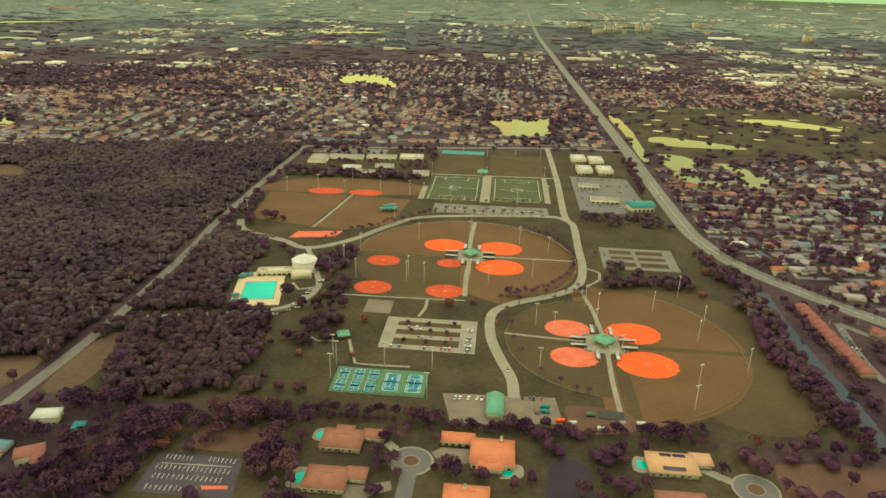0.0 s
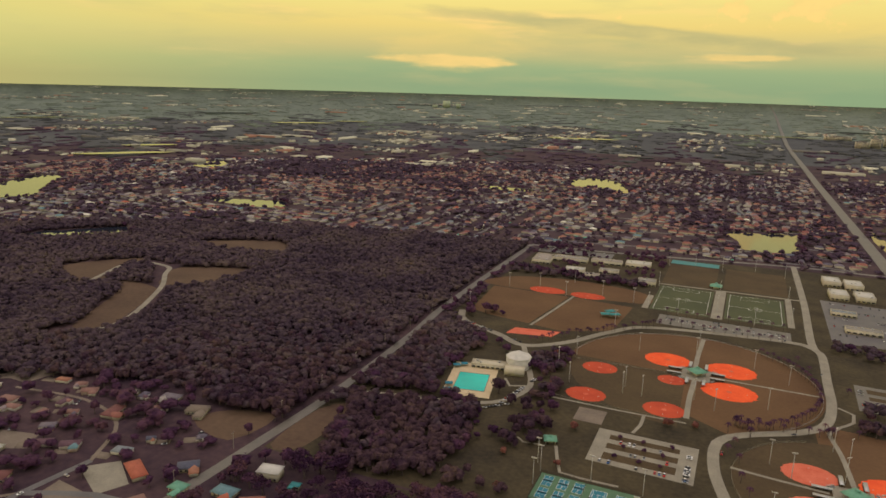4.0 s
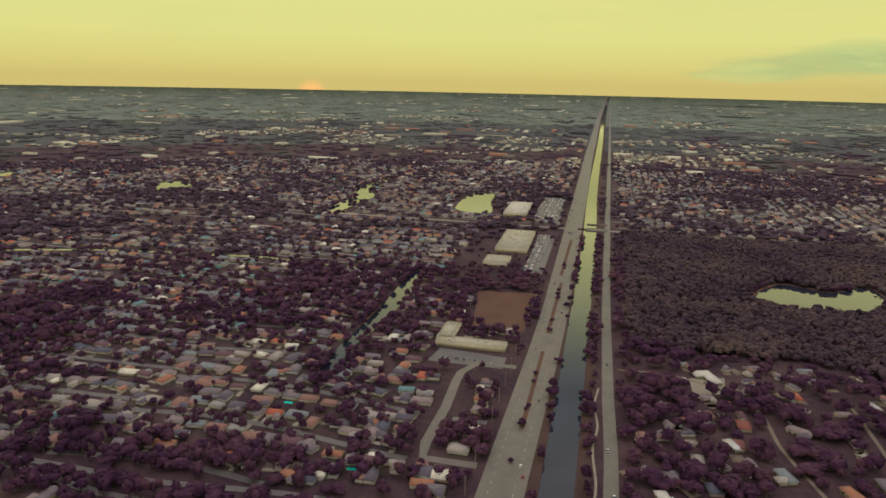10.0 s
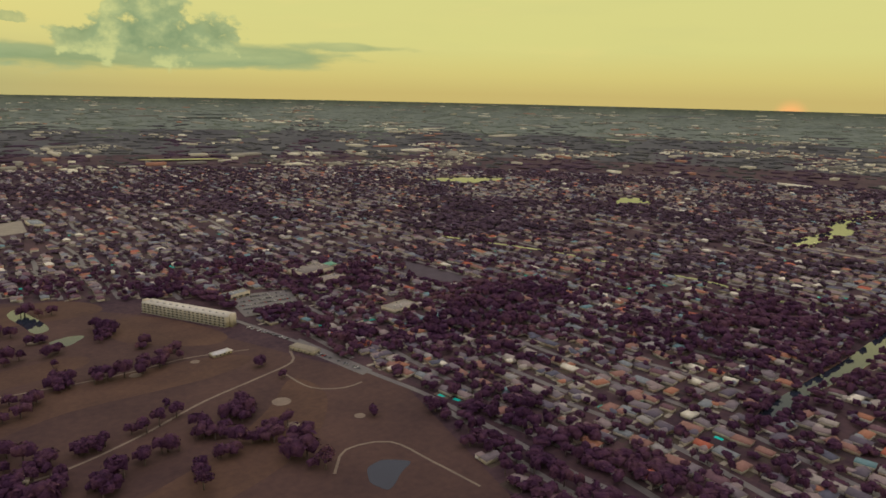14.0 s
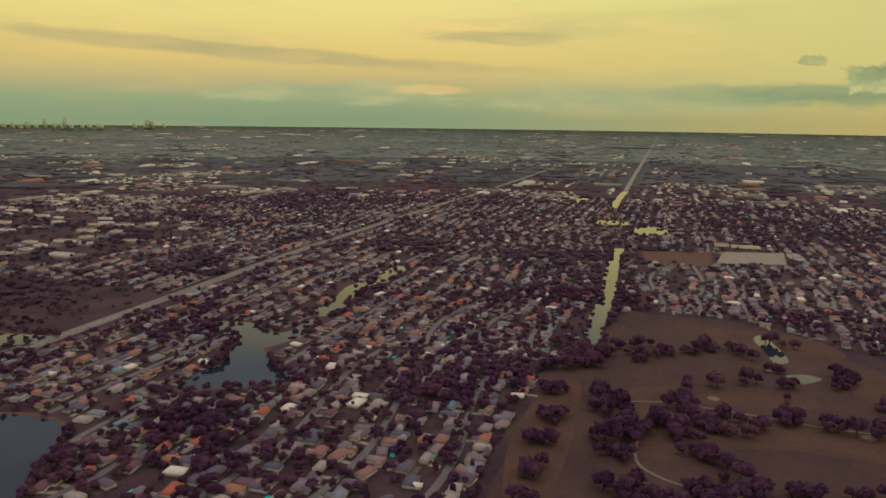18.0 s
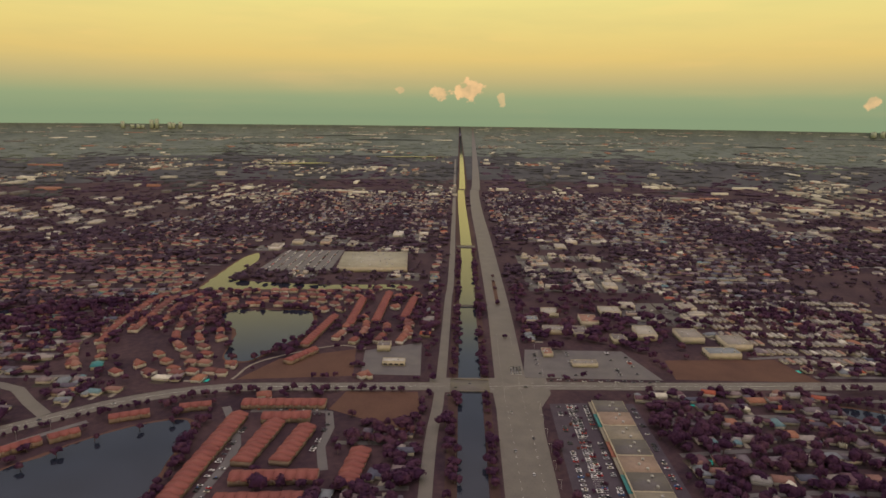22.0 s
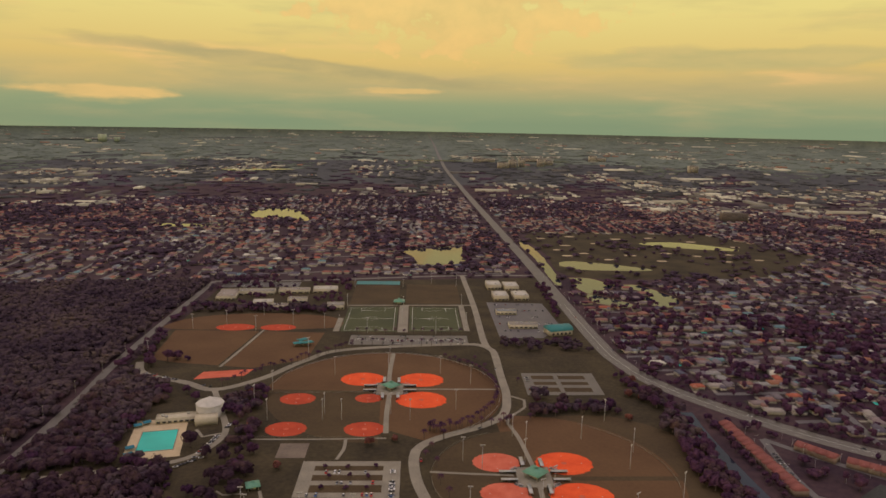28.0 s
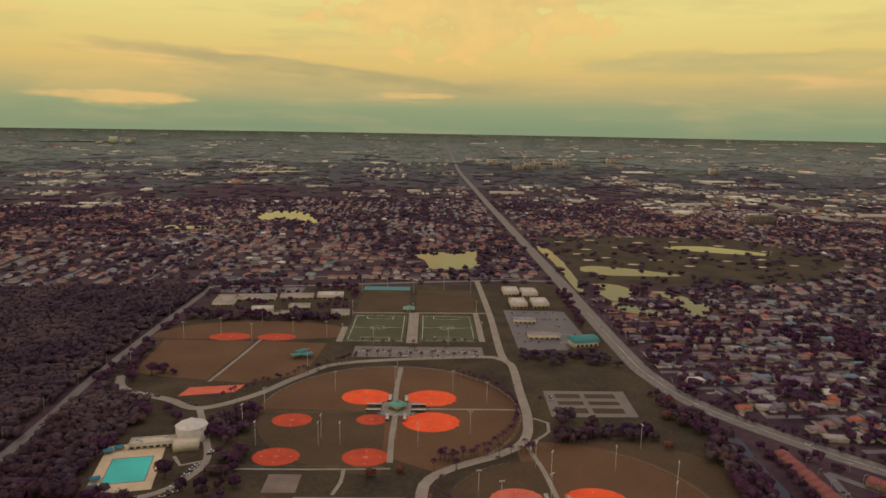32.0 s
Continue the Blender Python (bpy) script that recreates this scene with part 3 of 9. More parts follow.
def hipv(lx, ly, z0, rise, eave=0.6, ridge=0.45):
    """A hipped roof with a soffit; the ridge runs along x. ridge: its share of the length (1: gabled)."""
    hx, hy = lx / 2 + eave, ly / 2 + eave
    rx = max(hx - hy, 0.0) if ridge is None else hx * ridge
    v = np.array([(-hx, -hy, z0), (hx, -hy, z0), (hx, hy, z0), (-hx, hy, z0), (-hx, -hy, z0 + 0.25), (hx, -hy, z0 + 0.25), (hx, hy, z0 + 0.25), (-hx, hy, z0 + 0.25), (-rx, 0, z0 + rise), (rx, 0, z0 + rise)], float)
    t = np.array([(0, 2, 1), (0, 3, 2), (0, 1, 5), (0, 5, 4), (1, 2, 6), (1, 6, 5), (2, 3, 7), (2, 7, 6), (3, 0, 4), (3, 4, 7), (4, 5, 9), (4, 9, 8), (6, 7, 8), (6, 8, 9), (5, 6, 9), (7, 4, 8)])
    return v, t


def merge(*items):
    """Joins (verts, tris) pairs into one pair."""
    vs, ts, n = [], [], 0
    for v, t in items:
        vs.append(v)
        ts.append(t + n)
        n += len(v)
    return np.concatenate(vs), np.concatenate(ts)


def turned(vt, rot=0.0, dx=0.0, dy=0.0, dz=0.0):
    v, t = vt
    c, s = math.cos(rot), math.sin(rot)
    return np.stack([v[:, 0] * c - v[:, 1] * s + dx, v[:, 0] * s + v[:, 1] * c + dy, v[:, 2] + dz], 1), t


def icov(seed, sub=1, bumpy=0.25):
    bm = bmesh.new()
    bmesh.ops.create_icosphere(bm, subdivisions=sub, radius=1.0)
    v = np.array([p.co[:] for p in bm.verts])
    t = np.array([[q.index for q in f.verts] for f in bm.faces])
    bm.free()
    r = np.random.default_rng(seed)
    v *= (1 + (r.random((len(v), 1)) - 0.5) * 2 * bumpy)
    return v, t


# ---- the plan: ground, water, roads ----


def ground_sheet():
    radii = [0, 120, 260, 420, 600, 800, 1050, 1350, 1700, 2100] + [2600 * (21500 / 2600) ** (k / 40) for k in range(41)]
    n = 288
    v, t = [(0, 0, 0)], []
    for r in radii[1:]:
        v += [(r * math.cos(2 * math.pi * i / n), r * math.sin(2 * math.pi * i / n), 0) for i in range(n)]
    for i in range(n):
        t.append((0, 1 + i, 1 + (i + 1) % n))
    for k in range(len(radii) - 2):
        a, b = 1 + k * n, 1 + (k + 1) * n
        for i in range(n):
            j = (i + 1) % n
            t += [(a + i, b + i, b + j), (a + i, b + j, a + j)]
    # outer rings of the ground take the colours with haze mixed in
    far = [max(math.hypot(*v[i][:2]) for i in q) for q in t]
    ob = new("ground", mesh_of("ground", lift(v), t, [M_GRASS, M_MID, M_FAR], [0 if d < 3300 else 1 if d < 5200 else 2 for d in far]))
    tagged(ob, "flat dark grass and scrub land reaching to the horizon", "ground", kind="structure")


ground_sheet()
SHEETS = [0, 0]


def flat_area(name, loop, z, mat, label, category, code=0, grow=0.0, kind="structure", parent=None):
    """A thin sheet with a sharp edge lying on the ground."""
    p = np.asarray(loop, float)
    SHEETS[0] += 1
    z += 0.001 * (SHEETS[0] % 10)
    bm = bmesh.new()
    vs = [bm.verts.new(c) for c in lift(np.column_stack([p, np.full(len(p), z)]))]
    bm.faces.new(vs)
    bmesh.ops.triangulate(bm, faces=bm.faces[:])
    bmesh.ops.recalc_face_normals(bm, faces=bm.faces[:])
    if bm.faces and sum(f.normal.z for f in bm.faces) < 0:
        bmesh.ops.reverse_faces(bm, faces=bm.faces[:])
    me = bpy.data.meshes.new(name)
    bm.to_mesh(me)
    bm.free()
    me.materials.append(mat)
    ob = new(name, me)
    if parent:
        ob.parent = parent
        if label:
            ob["label"] = label
    else:
        tagged(ob, label, category, kind=kind)
    if code:
        mark_poly(p, code, grow)
    return ob


def road(name, pts, width, label, z=0.16, mat=None, side=0.0, step=25.0, code=2, verge=6.0, kind="structure"):
    line = smooth_line(pts, step)
    SHEETS[1] += 1
    v, t = strip_mesh(line, width, z + 0.004 * (SHEETS[1] % 12), side)
    ob = new(name, mesh_of(name, lift(v), t, [mat or M_ASPH]))
    tagged(ob, label, "road", kind=kind)
    if code:
        mark_line(line, width + verge, code)
    return line


def dashes(name, line, side, z, width=0.2, on=4.0, off=9.0, limit=1100.0, parent=None):
    """Painted lane marks along a road line."""
    h = Heap()
    p = np.asarray(line, float)
    seg = np.linalg.norm(np.diff(p, axis=0), axis=1)
    s = np.concatenate([[0], np.cumsum(seg)])
    for a in np.arange(0, s[-1] - on, on + off):
        q = np.array([[np.interp(u, s, p[:, 0]), np.interp(u, s, p[:, 1])] for u in (a, a + on)])
        if np.hypot(*q[0]) < limit:
            h.add(*strip_mesh(q, width, z, side))
    ob = h.build(name, [M_LINE])
    if ob:
        tagged(ob, "white painted lane marks on the asphalt", "road marking", kind="stuff")


LAKES = [
    ("lake", [(-33, 1543), (40, 1560), (104, 1587), (96, 1480), (96, 1399), (3, 1379), (-5, 1450)], "wide yellow-lit lake among houses"),
    ("lake", [(-506, 2178), (-430, 2260), (-350, 2153), (-306, 1980), (-380, 2040), (-462, 2021)], "irregular lake between tiled roofs"),
    ("lake", [(-700, 1900), (-560, 1890), (-480, 1930), (-560, 1850), (-680, 1850)], "narrow lake arm beside a housing estate"),
    ("lake", [(250, 1720), (268, 1600), (272, 1461), (262, 1230), (248, 1230), (252, 1460), (244, 1600)], "long thin ditch of still water beside the highway"),
    ("lake", [(290, 1400), (330, 1430), (450, 1370), (460, 1340), (338, 1340), (300, 1365)], "shallow golf course pond"),
    ("lake", [(540, 1660), (640, 1680), (745, 1600), (728, 1570), (600, 1610)], "long golf course pond"),
    ("lake", [(-1786, 1182), (-1845, 1320), (-1788, 1361), (-1660, 1220), (-1558, 1109), (-1582, 1043), (-1700, 1080)], "bright lake reflecting the evening sky"),
    ("lake", [(-1800, 1840), (-1720, 1930), (-1650, 1901), (-1590, 1763), (-1700, 1770)], "small lake glowing with reflected sky"),
    ("lake", [(-1190, 1290), (-1100, 1330), (-1005, 1345), (-974, 1275), (-1080, 1262)], "long lake along a row of houses"),
    ("lake", [(-1176, 792), (-1180, 850), (-1156, 872), (-1120, 920), (-1083, 954), (-1040, 902), (-1075, 870), (-1132, 808)], "pale lake in a wooded park"),
    ("lake", [(-985, 215), (-1050, 235), (-1093, 273), (-1070, 320), (-1076, 347), (-1110, 393), (-1050, 395), (-990, 361), (-960, 330), (-979, 298), (-960, 255)], "dark-rimmed lake in thick woods"),
    ("lake", [(-2660, 970), (-2560, 1020), (-2346, 1019), (-2400, 960)], "far lake glowing with reflected sky"),
    ("lake", [(-1534, -325), (-1650, -345), (-1780, -340), (-1800, -286), (-1660, -270), (-1529, -248)], "rectangular retention lake beside a shopping centre"),
    ("lake", [(-1402, -590), (-1500, -612), (-1654, -610), (-1736, -655), (-1971, -640), (-1980, -615), (-1760, -620), (-1660, -565), (-1530, -575), (-1425, -560)], "long winding lake between houses"),
    ("lake", [(-1545, -1117), (-1600, -1075), (-1654, -1086), (-1700, -1160), (-1650, -1185)], "square lake between houses"),
    ("lake", [(-1430, -1830), (-1560, -1800), (-1690, -1725), (-1620, -1660), (-1506, -1669), (-1440, -1740)], "bright lake reflecting the sunset"),
    ("lake", [(-600, -262), (-700, -268), (-800, -268), (-981, -276), (-985, -255), (-800, -246), (-690, -250), (-610, -242)], "narrow residential canal"),
    ("lake", [(478, -571), (492, -600), (486, -655), (508, -700), (522, -736), (560, -752), (598, -773), (590, -792), (578, -797), (549, -803), (520, -790), (481, -779), (478, -840), (466, -842), (452, -790), (448, -764), (462, -735), (464, -710), (430, -672), (384, -642), (388, -620), (402, -606), (440, -588)], "dark lake with a wooded point among houses"),
    ("lake", [(478, -868), (498, -902), (496, -950), (510, -1000), (514, -1053), (500, -1110), (505, -1180), (502, -1232), (484, -1225), (470, -1193), (476, -1150), (466, -1101), (484, -1060), (478, -1007), (470, -950), (456, -905), (462, -876)], "winding lake arm lined with trees"),
    ("lake", [(670, -375), (650, -430), (600, -462), (543, -470), (500, -440), (450, -350), (470, -335), (515, -385), (570, -415), (630, -395)], "dark curving lake between houses"),
    ("lake", [(925, -590), (945, -640), (900, -660), (829, -650), (748, -660), (740, -635), (780, -610), (814, -580), (860, -615)], "pond in open land beside the road"),
    ("lake", [(420, -2640), (300, -2640), (318, -2445), (410, -2450)], "far square lake"),
    ("lake", [(72, -1970), (0, -1900), (48, -1800), (100, -1850)], "pale lake between houses"),
    ("lake", [(200, -2030), (120, -2030), (125, -1960), (200, -1960)], "pale basin at the head of the canal"),
    ("lake", [(345, 478), (380, 462), (419, 437), (480, 388), (566, 330), (600, 290), (606, 258), (575, 247), (510, 243), (450, 236), (410, 236), (360, 300), (332, 360), (330, 420)], "large slate-grey lake ringed by tile-roofed houses"),
    ("lake", [(962, 346), (985, 326), (988, 270), (983, 222), (930, 206), (879, 203), (832, 223), (775, 246), (770, 268), (784, 283), (830, 290), (880, 300), (920, 330)], "rounded lake in the middle of a townhouse estate"),
    ("lake", [(1104, 425), (1138, 436), (1240, 438), (1353, 440), (1412, 424), (1340, 404), (1260, 404), (1195, 404), (1172, 392), (1158, 330), (1148, 246), (1155, 150), (1157, 93), (1130, 91), (1126, 160), (1116, 240), (1108, 330)], "angular drainage channel"),
    ("lake", [(-110, -975), (-125, -990), (-142, -900), (-125, -880), (-118, -920)], "small golf course pond"),
    ("lake", [(-132, -838), (-150, -852), (-166, -842), (-158, -826), (-142, -818)], "golf course pond"),
    ("lake", [(-256, -382), (-264, -398), (-274, -404), (-283, -405), (-293, -394), (-295, -388), (-282, -380), (-270, -372), (-260, -368)], "small dark pond on the golf course"),
    ("lake", [(285, 1270), (331, 1258), (345, 1195), (318, 1168), (291, 1150), (280, 1210), (300, 1230)], "pale winding pond beside apartments"),
    ("lake", [(345, 1205), (390, 1216), (414, 1180), (432, 1104), (396, 1062), (370, 1095), (392, 1150), (372, 1190)], "pale winding pond beside apartments"),
    ("lake", [(325, 1060), (286, 1095), (288, 1140), (312, 1130), (345, 1080)], "pale winding pond beside apartments"),
    ("lake", [(800, 765), (855, 700), (835, 690), (790, 740)], "pale pond between houses"),
    ("lake", [(975, 660), (900, 680), (885, 660), (960, 635)], "pale pond between houses"),
    ("lake", [(490, 660), (540, 612), (530, 595), (480, 645)], "dark pond behind a hedge"),
    ("lake", [(560, 575), (590, 530), (578, 520), (548, 560)], "dark pond behind a hedge"),
]


def lay_lakes():
    for name, pts, label in LAKES:
        loop = smooth_loop(pts, 5)
        c = loop.mean(0)
        wob = np.array([noise.noise(Vector((p[0] * 0.05, p[1] * 0.05, 3.0))) for p in loop])
        d = loop - c
        loop = c + d * (1 + 5.0 * wob[:, None] / np.maximum(np.linalg.norm(d, axis=1, keepdims=True), 20))
        near = np.hypot(*c) < 1300 and "golf" not in label
        if near:
            rim = c + d * (1 + 5.0 / np.maximum(np.linalg.norm(d, axis=1, keepdims=True), 5))
            flat_area("lake_bank", rim, 0.05, M_BANK, "strip of dry grass along the water", "bank")
        flat_area(name, loop, 0.10, M_WATER, label, "lake", 1, 6.0)


lay_lakes()


def corridor():
    """The canal that runs from west to east with the highway on its south side and a quieter road on its north side."""
    yc = [(-28000, -140), (-9500, -92), (-3450, -46), (-2000, -34), (-1270, -20), (-430, -13), (0, -11), (520, -10), (1020, -10), (1500, -12), (2600, 0), (4700, 0), (20000, 60)]
    line = smooth_line(yc, 30)
    v, t = strip_mesh(line, 25, 0.05)
    tagged(new("canal", mesh_of("canal", lift(v), t, [M_WATER])), "straight wide canal of still grey-green water", "canal", kind="structure")
    mark_line(line, 34, 1)
    for s, w in ((17.5, 10), (-17.0, 8)):
        v, t = strip_mesh(line, w, 0.12, s)
        tagged(new("canal_bank", mesh_of("canal_bank", lift(v), t, [M_GOLF])), "sloping dry grass bank of the canal", "bank", kind="structure")
    hw = [(-28000, -180), (-9500, -130), (-3450, -84), (-2300, -69), (-1137, -52), (-797, -48), (-430, -52), (0, -54), (500, -57), (720, -55), (1030, -57), (1570, -54), (2600, -50), (4700, -90), (20000, -300)]
    hl = smooth_line(hw, 30)
    mark_line(hl, 46, 2)
    v, t = strip_mesh(hl, 34, 0.16, 0)
    tagged(new("highway", mesh_of("highway", lift(v), t, [M_ASPH])), "broad grey highway beside the canal", "road", kind="structure")
    for o in (-9.0, 9.0):
        dashes("lane_marks", hl, o, 0.26, 0.14, limit=900.0)
    road("road", [(-9500, -40), (-3450, 0), (-1228, 13), (-677, 20), (-455, 25), (0, 22), (520, 27), (690, 22), (1040, 20), (1590, 19), (4700, 40)], 11, "two-lane road along the north bank of the canal")
    return hl


HWY = corridor()
NS = road("road", [(300, 28000), (240, 12000), (185, 5600), (180, 3962), (217, 2059), (231, 1372), (238, 900), (247, 800), (264, 742), (300, 684), (372, 600), (483, 511), (597, 397), (653, 331), (688, 250), (698, 126), (704, 37), (707, -45), (712, -88), (717, -227), (728, -413), (738, -640), (745, -860), (758, -1300), (754, -1671), (744, -2188), (700, -3500), (690, -9000)],
          22, "wide grey main road curving past the park")
for o in (-6.5, -0.4, 0.4, 6.5):
    dashes("lane_marks", NS, o, 0.26, on=6 if abs(o) > 1 else 14, off=9 if abs(o) > 1 else 1)
road("road", [(-345, 24), (-341, 300), (-337, 391), (-332, 522), (-338, 700), (-345, 769), (-350, 960), (-352, 1215)], 10, "straight two-lane road along the edge of the woods")
road("road", [(-352, 1215), (-200, 1228), (86, 1280), (225, 1285)], 10, "road along the north edge of the park")
road("road", [(612, 398), (640, 430), (672, 462), (690, 530), (672, 640), (640, 700)], 13, "curving residential collector road")
road("road", [(-1407, 1000), (-1407, 24), (-1407, -80), (-1407, -900)], 16, "cross road over the canal", 0.17)
road("road", [(-471, -75), (-471, -118), (-560, -121), (-640, -124), (-668, -112), (-668, -72)], 9, "curved service road between houses")
road("road", [(86, 1280), (90, 1055), (89, 880), (97, 841), (96, 761), (95, 700), (86, 654), (63, 628), (26, 606), (5, 587), (-1, 566), (1, 529), (9, 496), (18, 467), (20, 440)], 9, "pale curving park drive", mat=M_CONC, step=8)
road("road", [(-320, 800), (-309, 772), (-290, 755), (-247, 736), (-211, 716), (-169, 748), (-132, 805), (-86, 848), (60, 872), (92, 860)], 9, "pale park drive round the ball fields", mat=M_CONC, step=8)
road("road", [(-211, 716), (-188, 660), (-172, 610), (-186, 570), (-215, 552), (-262, 540), (-333, 522)], 6, "narrow park drive to the swimming pool", mat=M_CONC, step=8)
road("road", [(-440, 24), (-437, 116), (-441, 200), (-440, 228), (-437, 279), (-430, 330)], 6, "narrow lane through a rural neighbourhood", mat=M_STREET)
road("road", [(-437, 279), (-390, 300), (-341, 305)], 6, "short lane joining the wood road", mat=M_STREET)
road("road", [(-312, -850), (-332, -782), (-356, -672), (-372, -557), (-385, -480), (-388, -393), (-387, -304), (-398, -204), (-400, -110)], 6.5, "residential street beside the golf course", mat=M_STREET)
road("road", [(187, -2900), (197, -3468), (235, -6000), (390, -16500)], 20, "far straight highway catching the light", mat=M_CONC)
for a, b in ((-875, -1130), (-1130, -1590), (-2340, -2900)):
    xx = {-875: 91, -1130: 93, -1590: 112, -2340: 188, -2900: 188}
    wl = smooth_line([(xx[a], a), ((xx[a] + xx[b]) / 2 + 4, (a + b) / 2), (xx[b], b)], 40)
    v, t = strip_mesh(wl, 25, 0.09)
    tagged(new("canal", mesh_of("canal", lift(v), t, [M_WATER])), "straight reach of canal between back gardens", "canal", kind="structure")
    mark_line(wl, 28, 1)
wl = smooth_line([(-872, -1068), (-932, -909), (-970, -774), (-992, -612), (-1002, -540), (-990, -434), (-985, -280)], 20)
v, t = strip_mesh(wl, 11, 0.09)
tagged(new("canal", mesh_of("canal", lift(v), t, [M_WATER])), "narrow winding canal between back gardens", "canal", kind="structure")
mark_line(wl, 16, 1)
wl = smooth_line([(270, 660), (266, 600), (267, 517), (270, 464), (268, 400), (268, 250)], 20)
v, t = strip_mesh(wl, 12, 0.09)
tagged(new("canal", mesh_of("canal", lift(v), t, [M_WATER])), "narrow drainage canal behind a hedge", "canal", kind="structure")
mark_line(wl, 18, 1)

# zones of the plan: 1 woods, 2 rural lots, 3 park, 4 golf, 5 commercial, 6 terraces, 7 open
ZONE = np.zeros((NCELL, NCELL), np.uint8)


def zone(poly, code):
    global OCC
    keep = OCC
    OCC = ZONE
    mark_poly(poly, code)
    OCC = keep


def zone_at(x, y):
    i = np.clip(((np.asarray(x) + HALF) / CELL).astype(int), 0, NCELL - 1)
    j = np.clip(((np.asarray(y) + HALF) / CELL).astype(int), 0, NCELL - 1)
    return ZONE[i, j]


zone([(-1390, 40), (-1390, 700), (-1250, 900), (-1100, 1000), (-900, 1080), (-600, 1180), (-360, 1210), (-345, 760), (-345, 420), (-480, 440), (-640, 380), (-760, 260), (-760, 40)], 1)
zone([(-760, 40), (-760, 260), (-640, 400), (-480, 460), (-346, 430), (-346, 40)], 2)
zone([(-330, 400), (-330, 1210), (225, 1270), (230, 900), (260, 735), (262, 410)], 3)
zone([(-328, 480), (-328, 775), (-262, 745), (-256, 690), (-262, 565), (-205, 552), (-190, 500), (-178, 430), (-250, 400), (-292, 420), (-292, 480)], 10)
for loop in ([(-200, 565), (-152, 560), (-142, 600), (-150, 700), (-168, 730), (-192, 690), (-182, 640)], [(-178, 395), (-178, 440), (-128, 428), (-124, 404), (-60, 404), (-60, 392)], [(222, 690), (232, 740), (262, 715), (262, 640)], [(110, 645), (120, 700), (160, 690), (210, 660), (190, 650)],
             [(-330, 1012), (-120, 1018), (-120, 1036), (-330, 1050)], [(104, 852), (220, 840), (225, 880), (104, 882)], [(-325, 780), (-318, 880), (-332, 900), (-334, 780)], [(-170, 480), (-150, 550), (-130, 545), (-130, 500)], [(234, 420), (232, 640), (262, 640), (262, 420)], [(205, 890), (205, 1260), (224, 1260), (226, 890)]):
    zone(loop, 11)
zone([(-330, 290), (-330, 400), (262, 410), (262, 290)], 7)
zone([(-325, -290), (-390, -520), (-330, -900), (-100, -1060), (60, -1060), (130, -720), (120, -300)], 4)
zone([(270, 1150), (270, 1800), (760, 1800), (900, 1500), (700, 1300), (460, 1250)], 7)
zone([(-1390, -85), (-1390, -240), (-690, -240), (-560, -180), (-560, -85)], 8)
zone([(770, -90), (1600, -90), (1600, -330), (770, -330)], 5)
zone([(455, -80), (700, -80), (700, -175), (455, -175)], 5)
zone([(275, 700), (275, 330), (420, 215), (700, 60), (690, 260), (600, 410), (370, 620)], 6)
zone([(715, 480), (1150, 470), (1160, 60), (715, 60)], 6)
zone([(1160, 60), (1160, 460), (1700, 460), (1700, 60)], 5)
zone([(770, -560), (1300, -600), (1300, -900), (770, -900)], 9)
zone([(860, -340), (1100, -340), (1080, -440), (880, -430)], 9)
zone([(-60, 1290), (-350, 1225), (-330, 1060), (-110, 1080), (-110, 1220)], 5)
zone([(105, 1270), (105, 880), (225, 880), (225, 1270)], 5)
zone([(1000, 1200), (2300, 600), (2600, 1400), (1500, 2200)], 5)
zone([(1100, -1000), (2400, -700), (2400, -1700), (1100, -1500)], 5)

flat_area("golf_links", smooth_loop([(288, 1290), (285, 1500), (290, 1790), (520, 1830), (760, 1800), (890, 1520), (800, 1390), (690, 1300), (470, 1262)], 4), 0.035, M_PARK, "olive-green golf links with scattered trees", "golf course")
for x, y, r in ((330, 1490, 9), (372, 1520, 7), (410, 1450, 8), (470, 1500, 10), (520, 1440, 8), (560, 1530, 9), (620, 1500, 7), (660, 1440, 9), (700, 1520, 8), (350, 1620, 9), (430, 1650, 8), (500, 1720, 10), (590, 1740, 8), (680, 1690, 9), (760, 1620, 8), (310, 1720, 8), (390, 1750, 9), (740, 1460, 7), (480, 1580, 8), (320, 1560, 7)):
    flat_area("bunker", smooth_loop([(x + r * 1.7, y), (x + r * 0.4, y + r * 0.8), (x - r * 1.2, y + r * 0.5), (x - r * 0.9, y - r * 0.6), (x + r * 0.6, y - r * 0.7)], 3), 0.12, M_DECK, "pale sand bunker on the golf links", "bunker")
# ---- trees ----
LUMPS = [icov(s, 1, 0.42) for s in range(6)]
HALF_LUMPS = [(v, t[v[t].mean(1)[:, 2] > -0.3]) for v, t in LUMPS]


def leaf_sprays(r, centres, radii, n, size, flat=1.0):
    """Loose triangular sprays of leaves standing off the lobes of a crown."""
    v = []
    for k in range(n):
        q = k % len(centres)
        d = r.normal(size=3)
        d /= np.linalg.norm(d)
        d[2] = abs(d[2]) * 1.1 - 0.25
        p = centres[q] + d * radii[q] * (0.92 + 0.3 * r.random())
        nrm = d + 0.3 * r.normal(size=3)
        nrm /= np.linalg.norm(nrm)
        a = np.cross(nrm, r.normal(size=3))
        a /= np.linalg.norm(a)
        b = np.cross(nrm, a)
        s = size * (0.7 + 0.7 * r.random())
        for u in (0.2, 2.3, 4.4):
            u += 0.5 * r.random()
            v.append(p + (a * math.cos(u) + b * math.sin(u)) * s * np.array([1, 1, flat]))
    return np.array(v), np.arange(3 * n).reshape(-1, 3)


